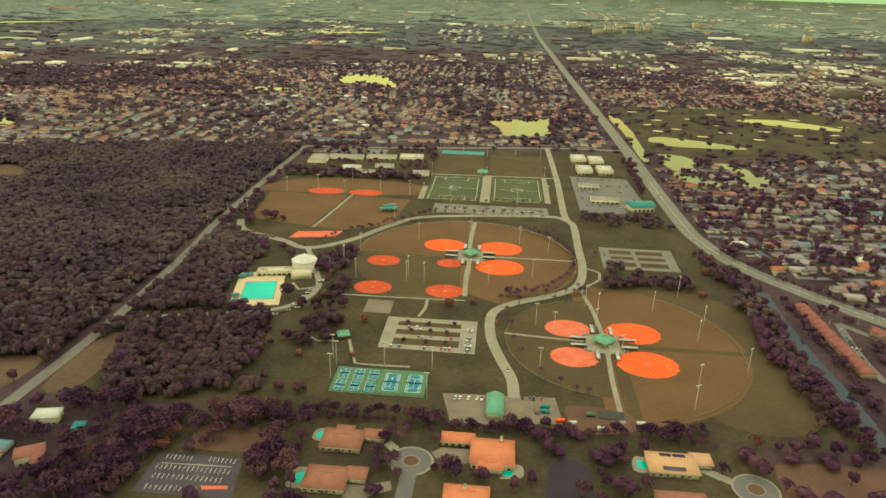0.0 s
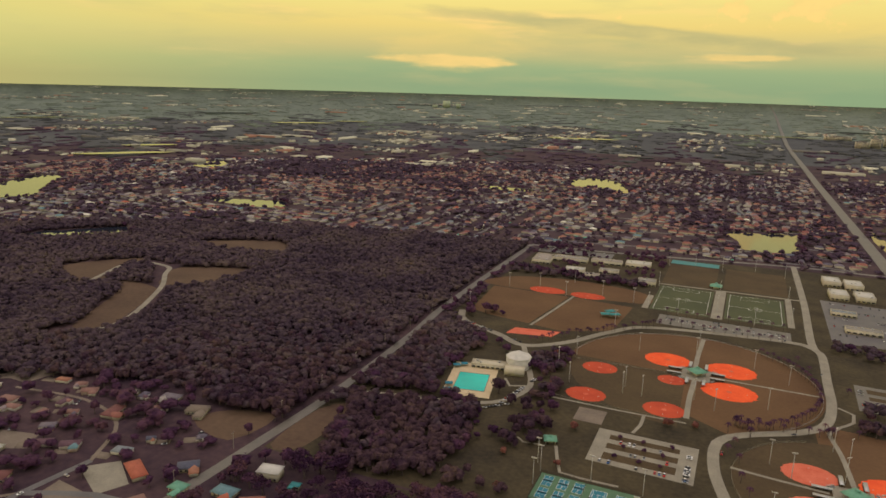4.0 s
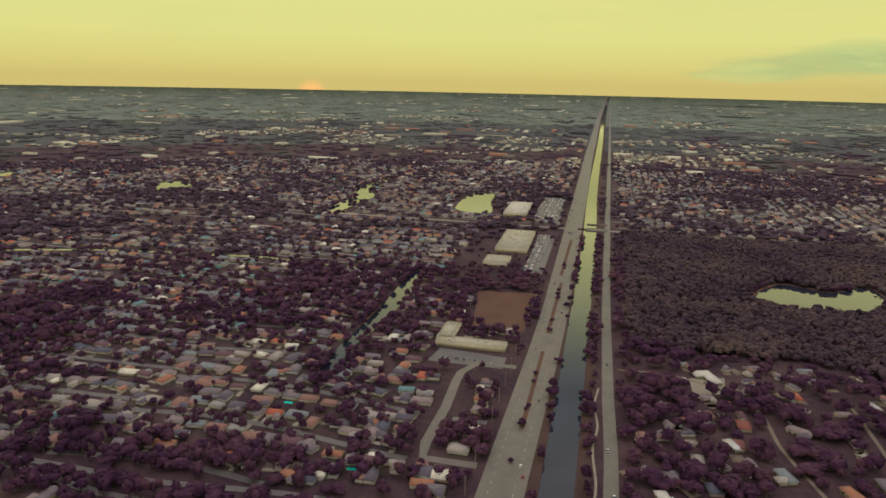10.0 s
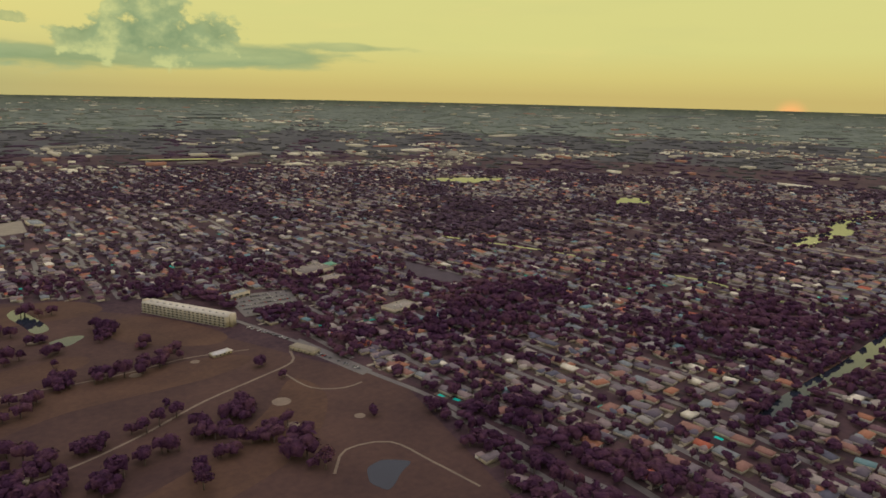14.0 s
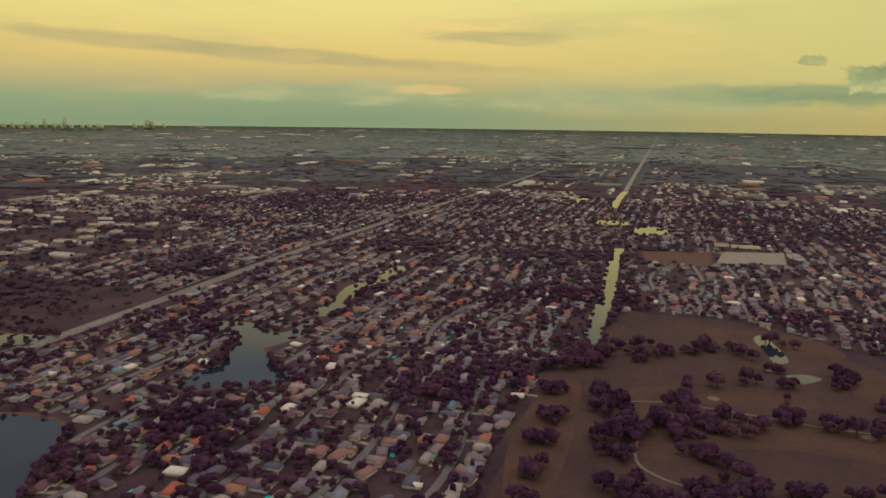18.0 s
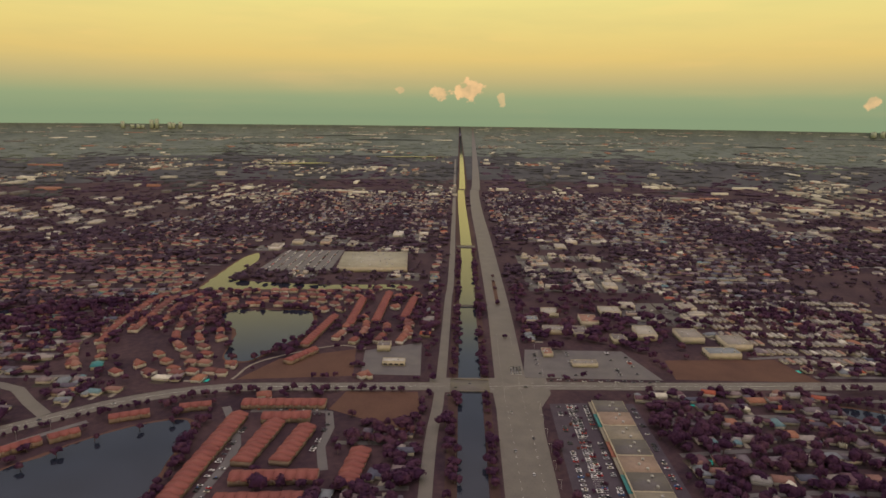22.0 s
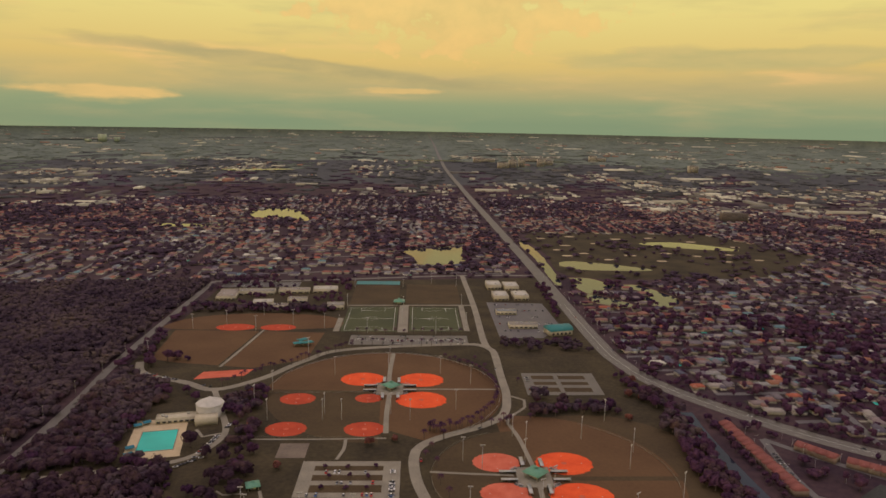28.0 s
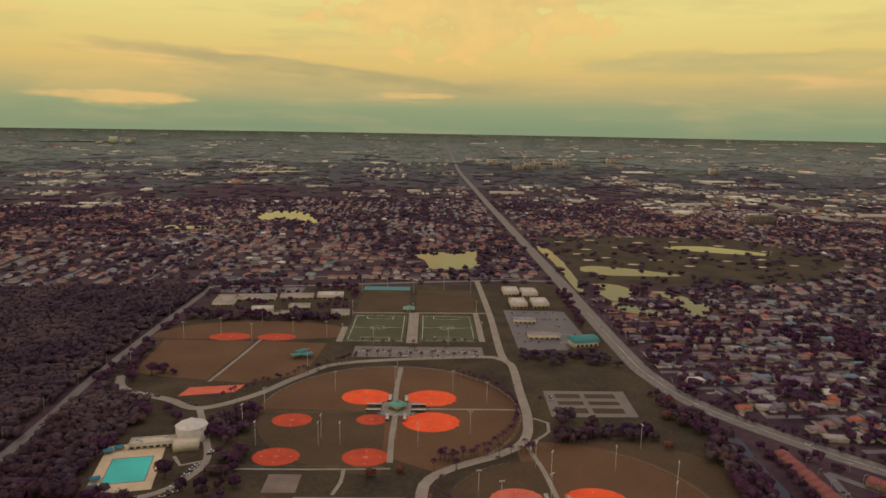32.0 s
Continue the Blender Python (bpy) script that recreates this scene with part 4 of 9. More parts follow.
def leafy(seed, lobes, sprays, size):
    """A crown as wide as 1 and as high as 1: lumps with sprays of leaves round them."""
    r = np.random.default_rng(seed)
    cs, rs, items = [], [], []
    for k in range(lobes):
        a = r.random() * 6.283
        o = 0.0 if lobes == 1 else 0.14 + 0.14 * r.random()
        c = np.array([o * math.cos(a), o * math.sin(a), 0.50 + (0.20 * r.random() if lobes > 1 else 0.0)])
        q = np.array([1, 1, 1.05]) * (0.46 if lobes == 1 else 0.28 + 0.10 * r.random())
        hv, ht = HALF_LUMPS[(seed + k) % 6]
        items.append((hv * q + c, ht))
        cs.append(c), rs.append(q)
    items.append(leaf_sprays(r, cs, rs, sprays, size, 0.8))
    return merge(*items)


CROWNS = {2: [leafy(10 + s, 3, 44, 0.115) for s in range(10)], 1: [leafy(30 + s, 2, 11, 0.18) for s in range(8)], 0: [leafy(50 + s, 1, 6, 0.26) for s in range(8)]}


def tree_stuff(name, x, y, h, w, mat, label, detail):
    """Leafy crowns on trunks, too many to count."""
    heap = Heap()
    n = len(x)
    if n == 0:
        return
    kit = CROWNS[detail]
    kinds = RNG.integers(0, len(kit), n)
    turn = RNG.random(n) * 6.283
    for q in range(len(kit)):
        m = kinds == q
        heap.spread(kit[q][0], kit[q][1], x[m], y[m], np.zeros(m.sum()), w[m], w[m], h[m], turn[m])
    if detail >= 2:
        tv, tt = cylv(0.05, 0.03, 0, 0.6, 5)
        heap.spread(tv, tt, x, y, np.zeros(n), w, w, h, np.zeros(n), 1)
    ob = heap.build(name, [mat, M_BARK], smooth=True)
    tagged(ob, label, "trees", kind="stuff")


def jitter_grid(x0, x1, y0, y1, step):
    gx, gy = np.meshgrid(np.arange(x0, x1, step), np.arange(y0, y1, step))
    gx, gy = gx.ravel(), gy.ravel()
    return gx + (RNG.random(len(gx)) - 0.5) * step * 0.95, gy + (RNG.random(len(gx)) - 0.5) * step * 0.95


def woods():
    x, y = jitter_grid(-1400, 265, 40, 1215, 7.8)
    m = ((zone_at(x, y) == 1) | (zone_at(x, y) == 10) | ((zone_at(x, y) == 11) & (RNG.random(len(x)) < 0.42))) & (occ(x, y) == 0)
    x, y = x[m], y[m]
    d = np.hypot(x, y) + RNG.normal(0, 80, len(x))
    big = np.array([noise.noise(Vector((a * 0.012, b * 0.012, 9.0))) for a, b in zip(x, y)])
    h, w = 8 + 5.5 * RNG.random(len(x)) + 4 * big, 9 + 8 * RNG.random(len(x)) ** 2 + 2.5 * big
    for lo, hi, det in ((0, 680, 2), (680, 1050, 1), (1050, 9000, 0)):
        k = (d >= lo) & (d < hi)
        # stands past roughly 680 m use the leaf colour paled for haze
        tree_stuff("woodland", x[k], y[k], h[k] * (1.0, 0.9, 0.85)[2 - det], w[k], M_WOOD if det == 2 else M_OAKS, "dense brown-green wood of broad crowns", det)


# clearings first, then the woods round them
for loop, lab in (([(-940, 700), (-880, 790), (-860, 785), (-840, 700), (-770, 660), (-720, 570), (-690, 520), (-660, 545), (-690, 620), (-720, 680), (-800, 690), (-830, 650)], "brown meadow clearing in the woods"),
                  ([(-780, 780), (-700, 820), (-660, 800), (-690, 710), (-740, 700), (-760, 730)], "brown meadow clearing in the woods"),
                  ([(-760, 1000), (-880, 930), (-800, 900), (-700, 930)], "open brown field in the woods"),
                  ([(-1070, 440), (-1120, 510), (-1080, 540), (-950, 470), (-1000, 420)], "grassy clearing beside the lake"),
                  ([(-350, 450), (-390, 445), (-410, 415), (-360, 400)], "grass clearing by the lane"),
                  ([(-326, 480), (-300, 500), (-300, 420), (-326, 410)], "dark rough grass of the park")):
    flat_area("clearing", smooth_loop(loop, 3), 0.05, M_MEADOW, lab, "field", 3)
road("path", [(-836, 666), (-866, 768), (-800, 775), (-770, 740), (-720, 680), (-660, 560), (-690, 500)], 7, "pale winding park path", mat=M_CONC, step=10, verge=14)
woods()

# ---- houses in bulk ----


def house_template(kind, seed):
    """Walls and hipped or gabled roof of a single-storey house, length along x; some with a wing."""
    r = random.Random(seed)
    lx, ly = 16 + 4 * r.random(), 9.5 + 2.5 * r.random()
    items, ids = [], []

    def put(vt, i):
        items.append(vt)
        ids.extend([i] * len(vt[1]))
    put(boxv(-lx / 2, lx / 2, -ly / 2, ly / 2, 0, 3.0), 1)
    put(hipv(lx, ly, 3.0, 2.3 + 0.6 * r.random(), 0.7, 0.45 if kind != 1 else 0.97), 0)
    if kind >= 1:
        wx, wy = 7.5, 6.0
        sx = (lx / 2 - wx / 2) * (1 if r.random() < 0.5 else -1)
        put(turned(boxv(-wx / 2, wx / 2, -wy / 2, wy / 2, 0, 2.9), 0, sx, -ly / 2 - wy / 2 + 0.6), 1)
        put(turned(hipv(wy + 3, wx, 2.95, 1.9, 0.6, 0.5), math.pi / 2, sx, -ly / 2 - wy / 2 + 2.0), 0)
    v, t = merge(*items)
    return v, t, np.array(ids)


def plain_template(seed):
    r = random.Random(seed)
    lx, ly = 16 + 4 * r.random(), 10 + 3 * r.random()
    hx, hy = lx / 2, ly / 2
    wall = boxv(-hx, hx, -hy, hy, 0, 3.0)
    wall = (wall[0], wall[1][4:])
    rv, rt = hipv(lx, ly, 2.8, 2.8, 0.6, 0.45)
    v, t = merge(wall, (rv[4:], rt[10:] - 4))
    return v, t, np.array([1] * len(wall[1]) + [0] * 6)


HOUSES = [house_template(k % 3, k) for k in range(6)]
PLAIN = [plain_template(40 + k) for k in range(6)]


def single_house(k):
    """One house of the rows as a thing of its own."""
    e = new("house")
    r = random.Random(k)
    lx, ly = 15 + 4 * r.random(), 9 + 2.5 * r.random()

    def put(name, vt, mat):
        h = Heap()
        h.add(*vt)
        return part_of(name, h, [mat], e if name != "window" else shell)
    shell = put("wall", boxv(-lx / 2, lx / 2, -ly / 2, ly / 2, 0, 3.0), M_CREAM)
    put("roof", hipv(lx, ly, 3.0, 2.2 + 0.6 * r.random(), 0.7, 0.45 if k % 2 else 0.95), M_ROOF_OB)
    sx = (lx / 2 - 3.7) * (1 if k % 2 else -1)
    if k % 3:
        put("garage", boxv(sx - 3.6, sx + 3.6, -ly / 2 - 5, -ly / 2 + 0.4, 0, 2.8), M_CREAM)
        put("garage_roof", turned(hipv(9, 7.2, 2.85, 1.8, 0.5, 0.5), math.pi / 2, sx, -ly / 2 - 1.2), M_ROOF_OB)
    put("driveway", boxv(sx - 2.6, sx + 2.6, -14.5, -ly / 2 - (5.1 if k % 3 else 0.1), 0.02, 0.12), M_CONC)
    put("window", boxv(-0.3 * lx - 1.0, -0.3 * lx + 1.0, ly / 2 - 0.05, ly / 2 + 0.06, 0.9, 2.2), M_DARK)
    if k in (1, 4):
        put("pool", boxv(-3.5, 3.5, ly / 2 + 3, ly / 2 + 7.5, 0.02, 0.15), M_POOL)
    return tagged(e, "single-storey house with a low shingle roof and driveway", "house", "houses of the streets")



def clump(x, y):
    """Where the tree cover closes (high) and where gardens lie open (low)."""
    return np.array([noise.noise(Vector((a * 0.0055, b * 0.0055, 2.5))) + 0.55 * noise.noise(Vector((a * 0.019, b * 0.019, 7.5))) + 0.4 * noise.noise(Vector((a * 0.0016, b * 0.0016, 5.5))) for a, b in zip(x, y)])


def streets():
    """Streets with lots on both sides over all land that no other zone claims."""
    lane = Heap()
    hx, hy, hr, lanes = [], [], [], []
    rr = random.Random(3)
    blk = 400
    for bx in range(-2800, 2800, blk):
        for by in range(-2800, 2800, blk):
            turn = by > 100 and rr.random() < 0.55
            pitch = 66 + 10 * rr.random()
            bow = 22 * (rr.random() - 0.5) * (2.2 if by > 100 else 1.5)
            k = pitch * 0.3
            while k < blk:
                s = np.arange(0, blk + 1, 10.0)
                u = k + bow * np.sin(s / blk * math.pi * 2)
                px, py = (bx + s, by + u) if turn else (bx + u, by + s)
                ok = (zone_at(px, py) == 0) & (occ(px, py) == 0) & (np.hypot(px, py) < 2650)
                run = []
                for i in range(len(s)):
                    if ok[i]:
                        run.append((px[i], py[i]))
                    if (not ok[i] or i == len(s) - 1) and run:
                        if len(run) > 3:
                            lanes.append(np.array(run))
                            lane.add(*strip_mesh(np.array(run), 7.0, 0.14))
                        run = []
                for sgn in (-1, 1):
                    q = np.arange(9, blk, 18.6)
                    uu = k + bow * np.sin(q / blk * math.pi * 2) + sgn * 18.5
                    X, Y = (bx + q, by + uu) if turn else (bx + uu, by + q)
                    R = np.full(len(q), (0.0 if sgn > 0 else math.pi) if turn else (-math.pi / 2 if sgn > 0 else math.pi / 2))
                    hx.append(X), hy.append(Y), hr.append(R)
                k += pitch
    x, y, r = np.concatenate(hx), np.concatenate(hy), np.concatenate(hr)
    ok = (zone_at(x, y) == 0) & (np.hypot(x, y) < 2650) & (RNG.random(len(x)) < 0.95)
    for dx, dy in ((0, 0), (9, 0), (-9, 0), (0, 9), (0, -9)):
        ok &= occ(x + dx, y + dy) == 0
    x, y, r = x[ok], y[ok], r[ok]
    x, y, r = x + RNG.normal(0, 2.2, len(x)), y + RNG.normal(0, 2.2, len(x)), r + RNG.normal(0, 0.12, len(x)) + (RNG.random(len(x)) < 0.25) * math.pi / 2
    ob = lane.build("street", [M_STREET])
    tagged(ob, "grey residential streets between the lots", "street", kind="structure")
    kinds = RNG.integers(0, len(HOUSES), len(x))
    d = np.hypot(x, y)
    heap = Heap()
    tile = (noise_field(x, y) + 0.9 * RNG.random(len(x)) > 0.75) & ((y > 900) | ((x > 600) & (y > 0)))
    cl = clump(x, y)
    keep = ~((d > 1300) & (RNG.random(len(x)) < 0.30)) & (RNG.random(len(x)) < 0.9) & ((cl < 0.42) | (RNG.random(len(x)) < 0.5))
    x, y, r, d, kinds, tile = x[keep], y[keep], r[keep], d[keep], kinds[keep], tile[keep]
    # infill behind the rows close by, where lots lie thick
    gx, gy = np.meshgrid(np.arange(-950, 950, 18.5), np.arange(-950, 950, 17.5))
    gx, gy = gx.ravel() + RNG.normal(0, 1.6, gx.size), gy.ravel() + RNG.normal(0, 1.6, gx.size)
    gd, gz = np.hypot(gx, gy), zone_at(gx, gy)
    ok = (gd > 335) & (gd < 950) & ((gz == 0) | (gz == 8)) & (RNG.random(len(gx)) < 0.55)
    for dx, dy in ((0, 0), (8, 0), (-8, 0), (0, 8), (0, -8)):
        ok &= occ(gx + dx, gy + dy) == 0
    near = np.stack([x, y], 1)[d < 1000]
    lane_pts = np.concatenate(lanes)
    lane_pts = lane_pts[np.hypot(lane_pts[:, 0], lane_pts[:, 1]) < 1000]
    cand = np.nonzero(ok)[0]
    for pts, least in ((near, 14.5), (lane_pts, 11.5)):
        cand = np.array([k for k in cand if np.min((pts[:, 0] - gx[k]) ** 2 + (pts[:, 1] - gy[k]) ** 2) > least ** 2])
    x, y, d = np.concatenate([x, gx[cand]]), np.concatenate([y, gy[cand]]), np.concatenate([d, gd[cand]])
    r = np.concatenate([r, RNG.choice((math.pi / 2, -math.pi / 2, 0.0), len(cand)) + RNG.normal(0.05, 0.08, len(cand))])
    kinds, tile = np.concatenate([kinds, RNG.integers(0, len(HOUSES), len(cand))]), np.concatenate([tile, np.zeros(len(cand), bool)])
    single = np.zeros(len(x), bool)
    single[np.argsort(np.where(d > 330, d, 9e9))[:118]] = True
    # lawns and drives of the lots
    yards, n = Heap(), len(x)
    qv, qt = np.array([(-0.5, -0.5, 0), (0.5, -0.5, 0), (0.5, 0.5, 0), (-0.5, 0.5, 0)], float), np.array([(0, 1, 2), (0, 2, 3)])
    yards.spread(qv, qt, x, y, np.full(n, 0.05) + 0.03 * RNG.random(n), 14 + 4 * RNG.random(n), 20 + 9 * RNG.random(n), np.ones(n), r)
    m = (RNG.random(n) < 0.75) & (d < 2000) & ~single
    side = np.where(RNG.random(n) < 0.5, -1, 1) * 5.5
    yards.spread(qv, qt, (x + side * np.cos(r) + 9.5 * np.sin(r))[m], (y + side * np.sin(r) - 9.5 * np.cos(r))[m], np.full(m.sum(), 0.1), np.full(m.sum(), 4.6), np.full(m.sum(), 11.0), np.ones(m.sum()), r[m], 1)
    m = (RNG.random(n) < 0.09) & (d < 1500) & ~single
    yards.spread(qv, qt, (x - 9.0 * np.sin(r))[m], (y + 9.0 * np.cos(r))[m], np.full(m.sum(), 0.13), np.full(m.sum(), 8.0), np.full(m.sum(), 4.2), np.ones(m.sum()), r[m], 2)
    tagged(yards.build("garden_lots", [M_LAWN, M_CONC, M_POOL]), "olive lawns with pale drives and small pools round houses", "lawns", kind="stuff")
    src = [single_house(k) for k in range(6)]
    for i in np.nonzero(single)[0]:
        copy_thing(src[kinds[i]], pose(x[i], y[i], 0, 0, 0, math.degrees(r[i])))
    for o in src:
        for c in (*o.children_recursive, o):
            bpy.data.objects.remove(c)
    for q in range(len(HOUSES)):
        for tl, far in ((False, False), (True, False), (False, True), (True, True)):
            m = (kinds == q) & (tile == tl) & ((d > 1150) == far) & ~single
            s = 0.74 + 0.24 * RNG.random(m.sum())
            H = PLAIN[q] if far else HOUSES[q]
            ids = np.where(H[2] == 0, 2 if tl else 0, 1)
            heap.spread(H[0], H[1], x[m], y[m], np.zeros(m.sum()), s, s * (0.9 + 0.25 * RNG.random(m.sum())), 0.95 + 0.15 * RNG.random(m.sum()), r[m], ids)
    ob = heap.build("house_rows", [M_ROOF, M_WALL, M_TILE])
    tagged(ob, "rows of single-storey houses with grey, tan and red roofs", "houses", kind="stuff")
    return x, y, r


def noise_field(x, y):
    return np.array([noise.noise(Vector((a * 0.0016, b * 0.0016, 0.5))) for a, b in zip(x, y)]) + np.where(np.asarray(y) > 1000, 0.2, np.where((np.asarray(x) > 600) & (np.asarray(y) > 0), 0.1, -0.3))


def garden_trees(hx, hy):
    x, y = jitter_grid(-2650, 2650, -2650, 2650, 12.5)
    d = np.hypot(x, y)
    m = (d < 2650) & (occ(x, y) == 0) & (d > 330)
    z = zone_at(x, y)
    p = np.select([z == 0, z == 2, z == 5, z == 6, z == 7], [0.95, 0.85, 0.5, 0.62, np.where(y > 1100, 0.26, 0.5)], np.where(z == 8, 0.75, np.where(z == 9, 0.5, 0.0)))
    m &= p > 0
    x, y, d, p = x[m], y[m], d[m], p[m]
    cl = clump(x, y)
    m = RNG.random(len(x)) < p * np.clip(0.74 + 0.75 * cl, 0.3, 1.1) * np.where(d > 1300, 0.50, np.where(zone_at(x, y) == 2, 0.78, np.where(d < 700, 0.95, 0.88)))
    x, y, d, cl = x[m], y[m], d[m], cl[m]
    # keep the roofs free: cells of houses
    grid = set()
    for a, b in zip(hx, hy):
        grid.add((int(a // 6), int(b // 6)))
    free = np.array([(int(a // 6), int(b // 6)) not in grid for a, b in zip(x, y)])
    x, y, d, cl = x[free], y[free], d[free], np.clip(cl[free], -0.2, 0.7)
    h = (6 + 7 * RNG.random(len(x)) ** 1.5) * (1 + 0.4 * cl)
    w = (6.5 + 9.5 * RNG.random(len(x)) ** 1.6) * (1 + 0.65 * cl) * np.where(d > 1300, 1.3, np.where(d < 800, 0.95, 1.05)) * np.where(zone_at(x, y) == 2, 1.2, 1.0)
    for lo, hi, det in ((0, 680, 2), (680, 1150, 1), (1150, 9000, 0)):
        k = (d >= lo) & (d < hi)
        # trees past 1150 m wear the haze-lightened leaf colour
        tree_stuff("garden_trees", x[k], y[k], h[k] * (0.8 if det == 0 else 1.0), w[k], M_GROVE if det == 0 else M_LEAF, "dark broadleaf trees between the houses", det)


def estate_houses():
    """Tile-roofed houses ringing the lake of the townhouse estate and lining its closes."""
    heap = Heap()
    loop = smooth_loop([(962, 346), (985, 326), (988, 270), (983, 222), (930, 206), (879, 203), (832, 223), (775, 246), (770, 268), (784, 283), (830, 290), (880, 300), (920, 330)], 12)
    c = loop.mean(0)
    for off, st in ((19, 14), (47, 15), (74, 15), (102, 15), (130, 16), (160, 16), (190, 17)):
        d = loop - c
        ring = c + d * (1 + off / np.linalg.norm(d, axis=1, keepdims=True))
        seg = np.concatenate([[0], np.cumsum(np.linalg.norm(np.diff(ring, axis=0), axis=1))])
        for u in np.arange(0, seg[-1], st):
            x, y = np.interp(u, seg, ring[:, 0]), np.interp(u, seg, ring[:, 1])
            if zone_at(x, y) != 6 or any(occ(x + i, y + j) for i in (-7, 0, 7) for j in (-7, 0, 7)):
                continue
            H = HOUSES[int(u) % 6]
            heap.spread(H[0], H[1], np.array([x]), np.array([y]), np.zeros(1), np.array([0.72]), np.array([0.85]), np.array([1.5]), np.array([math.atan2(y - c[1], x - c[0]) + math.pi / 2]), np.where(H[2] == 0, 0, 1))
            mark_poly([(x - 7, y - 7), (x + 7, y - 7), (x + 7, y + 7), (x - 7, y + 7)], 4)
    tagged(heap.build("estate_houses", [M_TILE, M_WALL]), "two-storey houses with red tile roofs round a lake", "houses", kind="stuff")


def shore_trees():
    """Trees and bushes that crowd and overhang the banks of lakes and narrow canals."""
    rr = np.random.default_rng(31)
    px, py = [], []
    lines = []
    for _, pts, label in LAKES:
        c = np.mean(pts, 0)
        if np.hypot(*c) > 2300 or "slate-grey" in label or "angular" in label or "golf" in label or "highway" in label:
            continue
        lines.append((np.vstack([smooth_loop(pts, 6), smooth_loop(pts, 6)[:1]]), 2.0, 5.0 if np.hypot(*c) < 1000 else 8.0))
    for pts, half in (([(91, -866), (92, -1000), (93, -1130), (104, -1360), (112, -1590)], 12.5), ([(-872, -1068), (-932, -909), (-970, -774), (-992, -612), (-1002, -540), (-990, -434), (-985, -280)], 5.0)):
        ln = smooth_line(pts, 12)
        t = np.gradient(ln, axis=0)
        t /= np.linalg.norm(t, axis=1, keepdims=True)
        for s in (-1, 1):
            lines.append((ln + s * half * np.stack([-t[:, 1], t[:, 0]], 1), 2.0, 2.5))
    for x0, x1 in ((-1380, -60), (60, 690), (730, 1500)):
        for yb in (-25.5, 4.5):
            xs = np.arange(x0, x1, 15.0)
            lines.append((np.stack([xs, np.interp(xs, (-1270, -430, 0), (-9, -2, 0)) + yb], 1), 1.0, 2.5))
    for ln, jit, off in lines:
        seg = np.concatenate([[0], np.cumsum(np.linalg.norm(np.diff(ln, axis=0), axis=1))])
        u = np.arange(0, seg[-1], 6.5)
        x, y = np.interp(u, seg, ln[:, 0]), np.interp(u, seg, ln[:, 1])
        c = ln.mean(0)
        gap = np.array([noise.noise(Vector((a * 0.02, b * 0.02, 6.0))) for a, b in zip(x, y)])
        k = rr.random(len(u)) < np.clip((0.5 if off > 4 else 0.3) * (1.0 if np.hypot(*c) < 1000 else 0.45) + 1.1 * gap, 0.05, 0.92 if np.hypot(*c) < 1000 else 0.5)
        d = np.stack([x, y], 1) - c
        d /= np.maximum(np.linalg.norm(d, axis=1, keepdims=True), 1)
        x, y = x + (d[:, 0] * off if off > 4 else 0) + rr.normal(0, jit, len(u)), y + (d[:, 1] * off if off > 4 else 0) + rr.normal(0, jit, len(u))
        px.append(x[k]), py.append(y[k])
    x, y = np.concatenate(px), np.concatenate(py)
    d = np.hypot(x, y)
    for lo, hi, det in ((0, 900, 2), (900, 9000, 0)):
        k = (d >= lo) & (d < hi)
        tree_stuff("shore_trees", x[k], y[k], 5.5 + 5.5 * rr.random(k.sum()), 6.5 + 6 * rr.random(k.sum()), M_LEAF, "dark trees and bushes overhanging the water", det)


def rural_sheds():
    """Small houses, barns and sheds scattered over the rural lots, with bare yards beside them."""
    rr = np.random.default_rng(19)
    heap = Heap()
    x, y = rr.uniform(-755, -350, 420), rr.uniform(45, 450, 420)
    n = 0
    for a, b in zip(x, y):
        if n >= 85 or zone_at(a, b) != 2 or any(occ(a + i, b + j) for i in (-8, 0, 8) for j in (-8, 0, 8)):
            continue
        H = HOUSES[n % 6]
        k = rr.uniform(0.4, 0.85)
        r = rr.choice((0.2, 0.2 + math.pi / 2, 0.6))
        heap.spread(H[0], H[1], np.array([a]), np.array([b]), np.zeros(1), np.array([k]), np.array([k * rr.uniform(0.8, 1.1)]), np.array([0.9]), np.array([r]), np.where(H[2] == 0, 0, 1))
        qx, qy = a + rr.uniform(-14, 14), b + rr.uniform(-14, 14)
        heap.add(*turned(boxv(-rr.uniform(4, 9), rr.uniform(4, 9), -rr.uniform(3, 6), rr.uniform(3, 6), 0.02, 0.09), r, qx, qy), 2)
        mark_poly(rect(a - 7, a + 7, b - 7, b + 7), 4)
        n += 1
    tagged(heap.build("rural_sheds", [M_ROOF, M_WALL, M_SAND]), "scattered cottages, barns and sheds with bare yards", "buildings", kind="stuff")


def far_free(x, y, d):
    """Keeps the long straight roads and the canal open."""
    g = 1.0 + (d - 2500) / 6000
    return ~((np.abs(y + 40) < 62 * g) | ((y > 0) & (np.abs(x - 205) < 45 * g)) | ((y < 0) & (np.abs(x - 200 + (y + 3400) * 0.017) < 40 * g)))


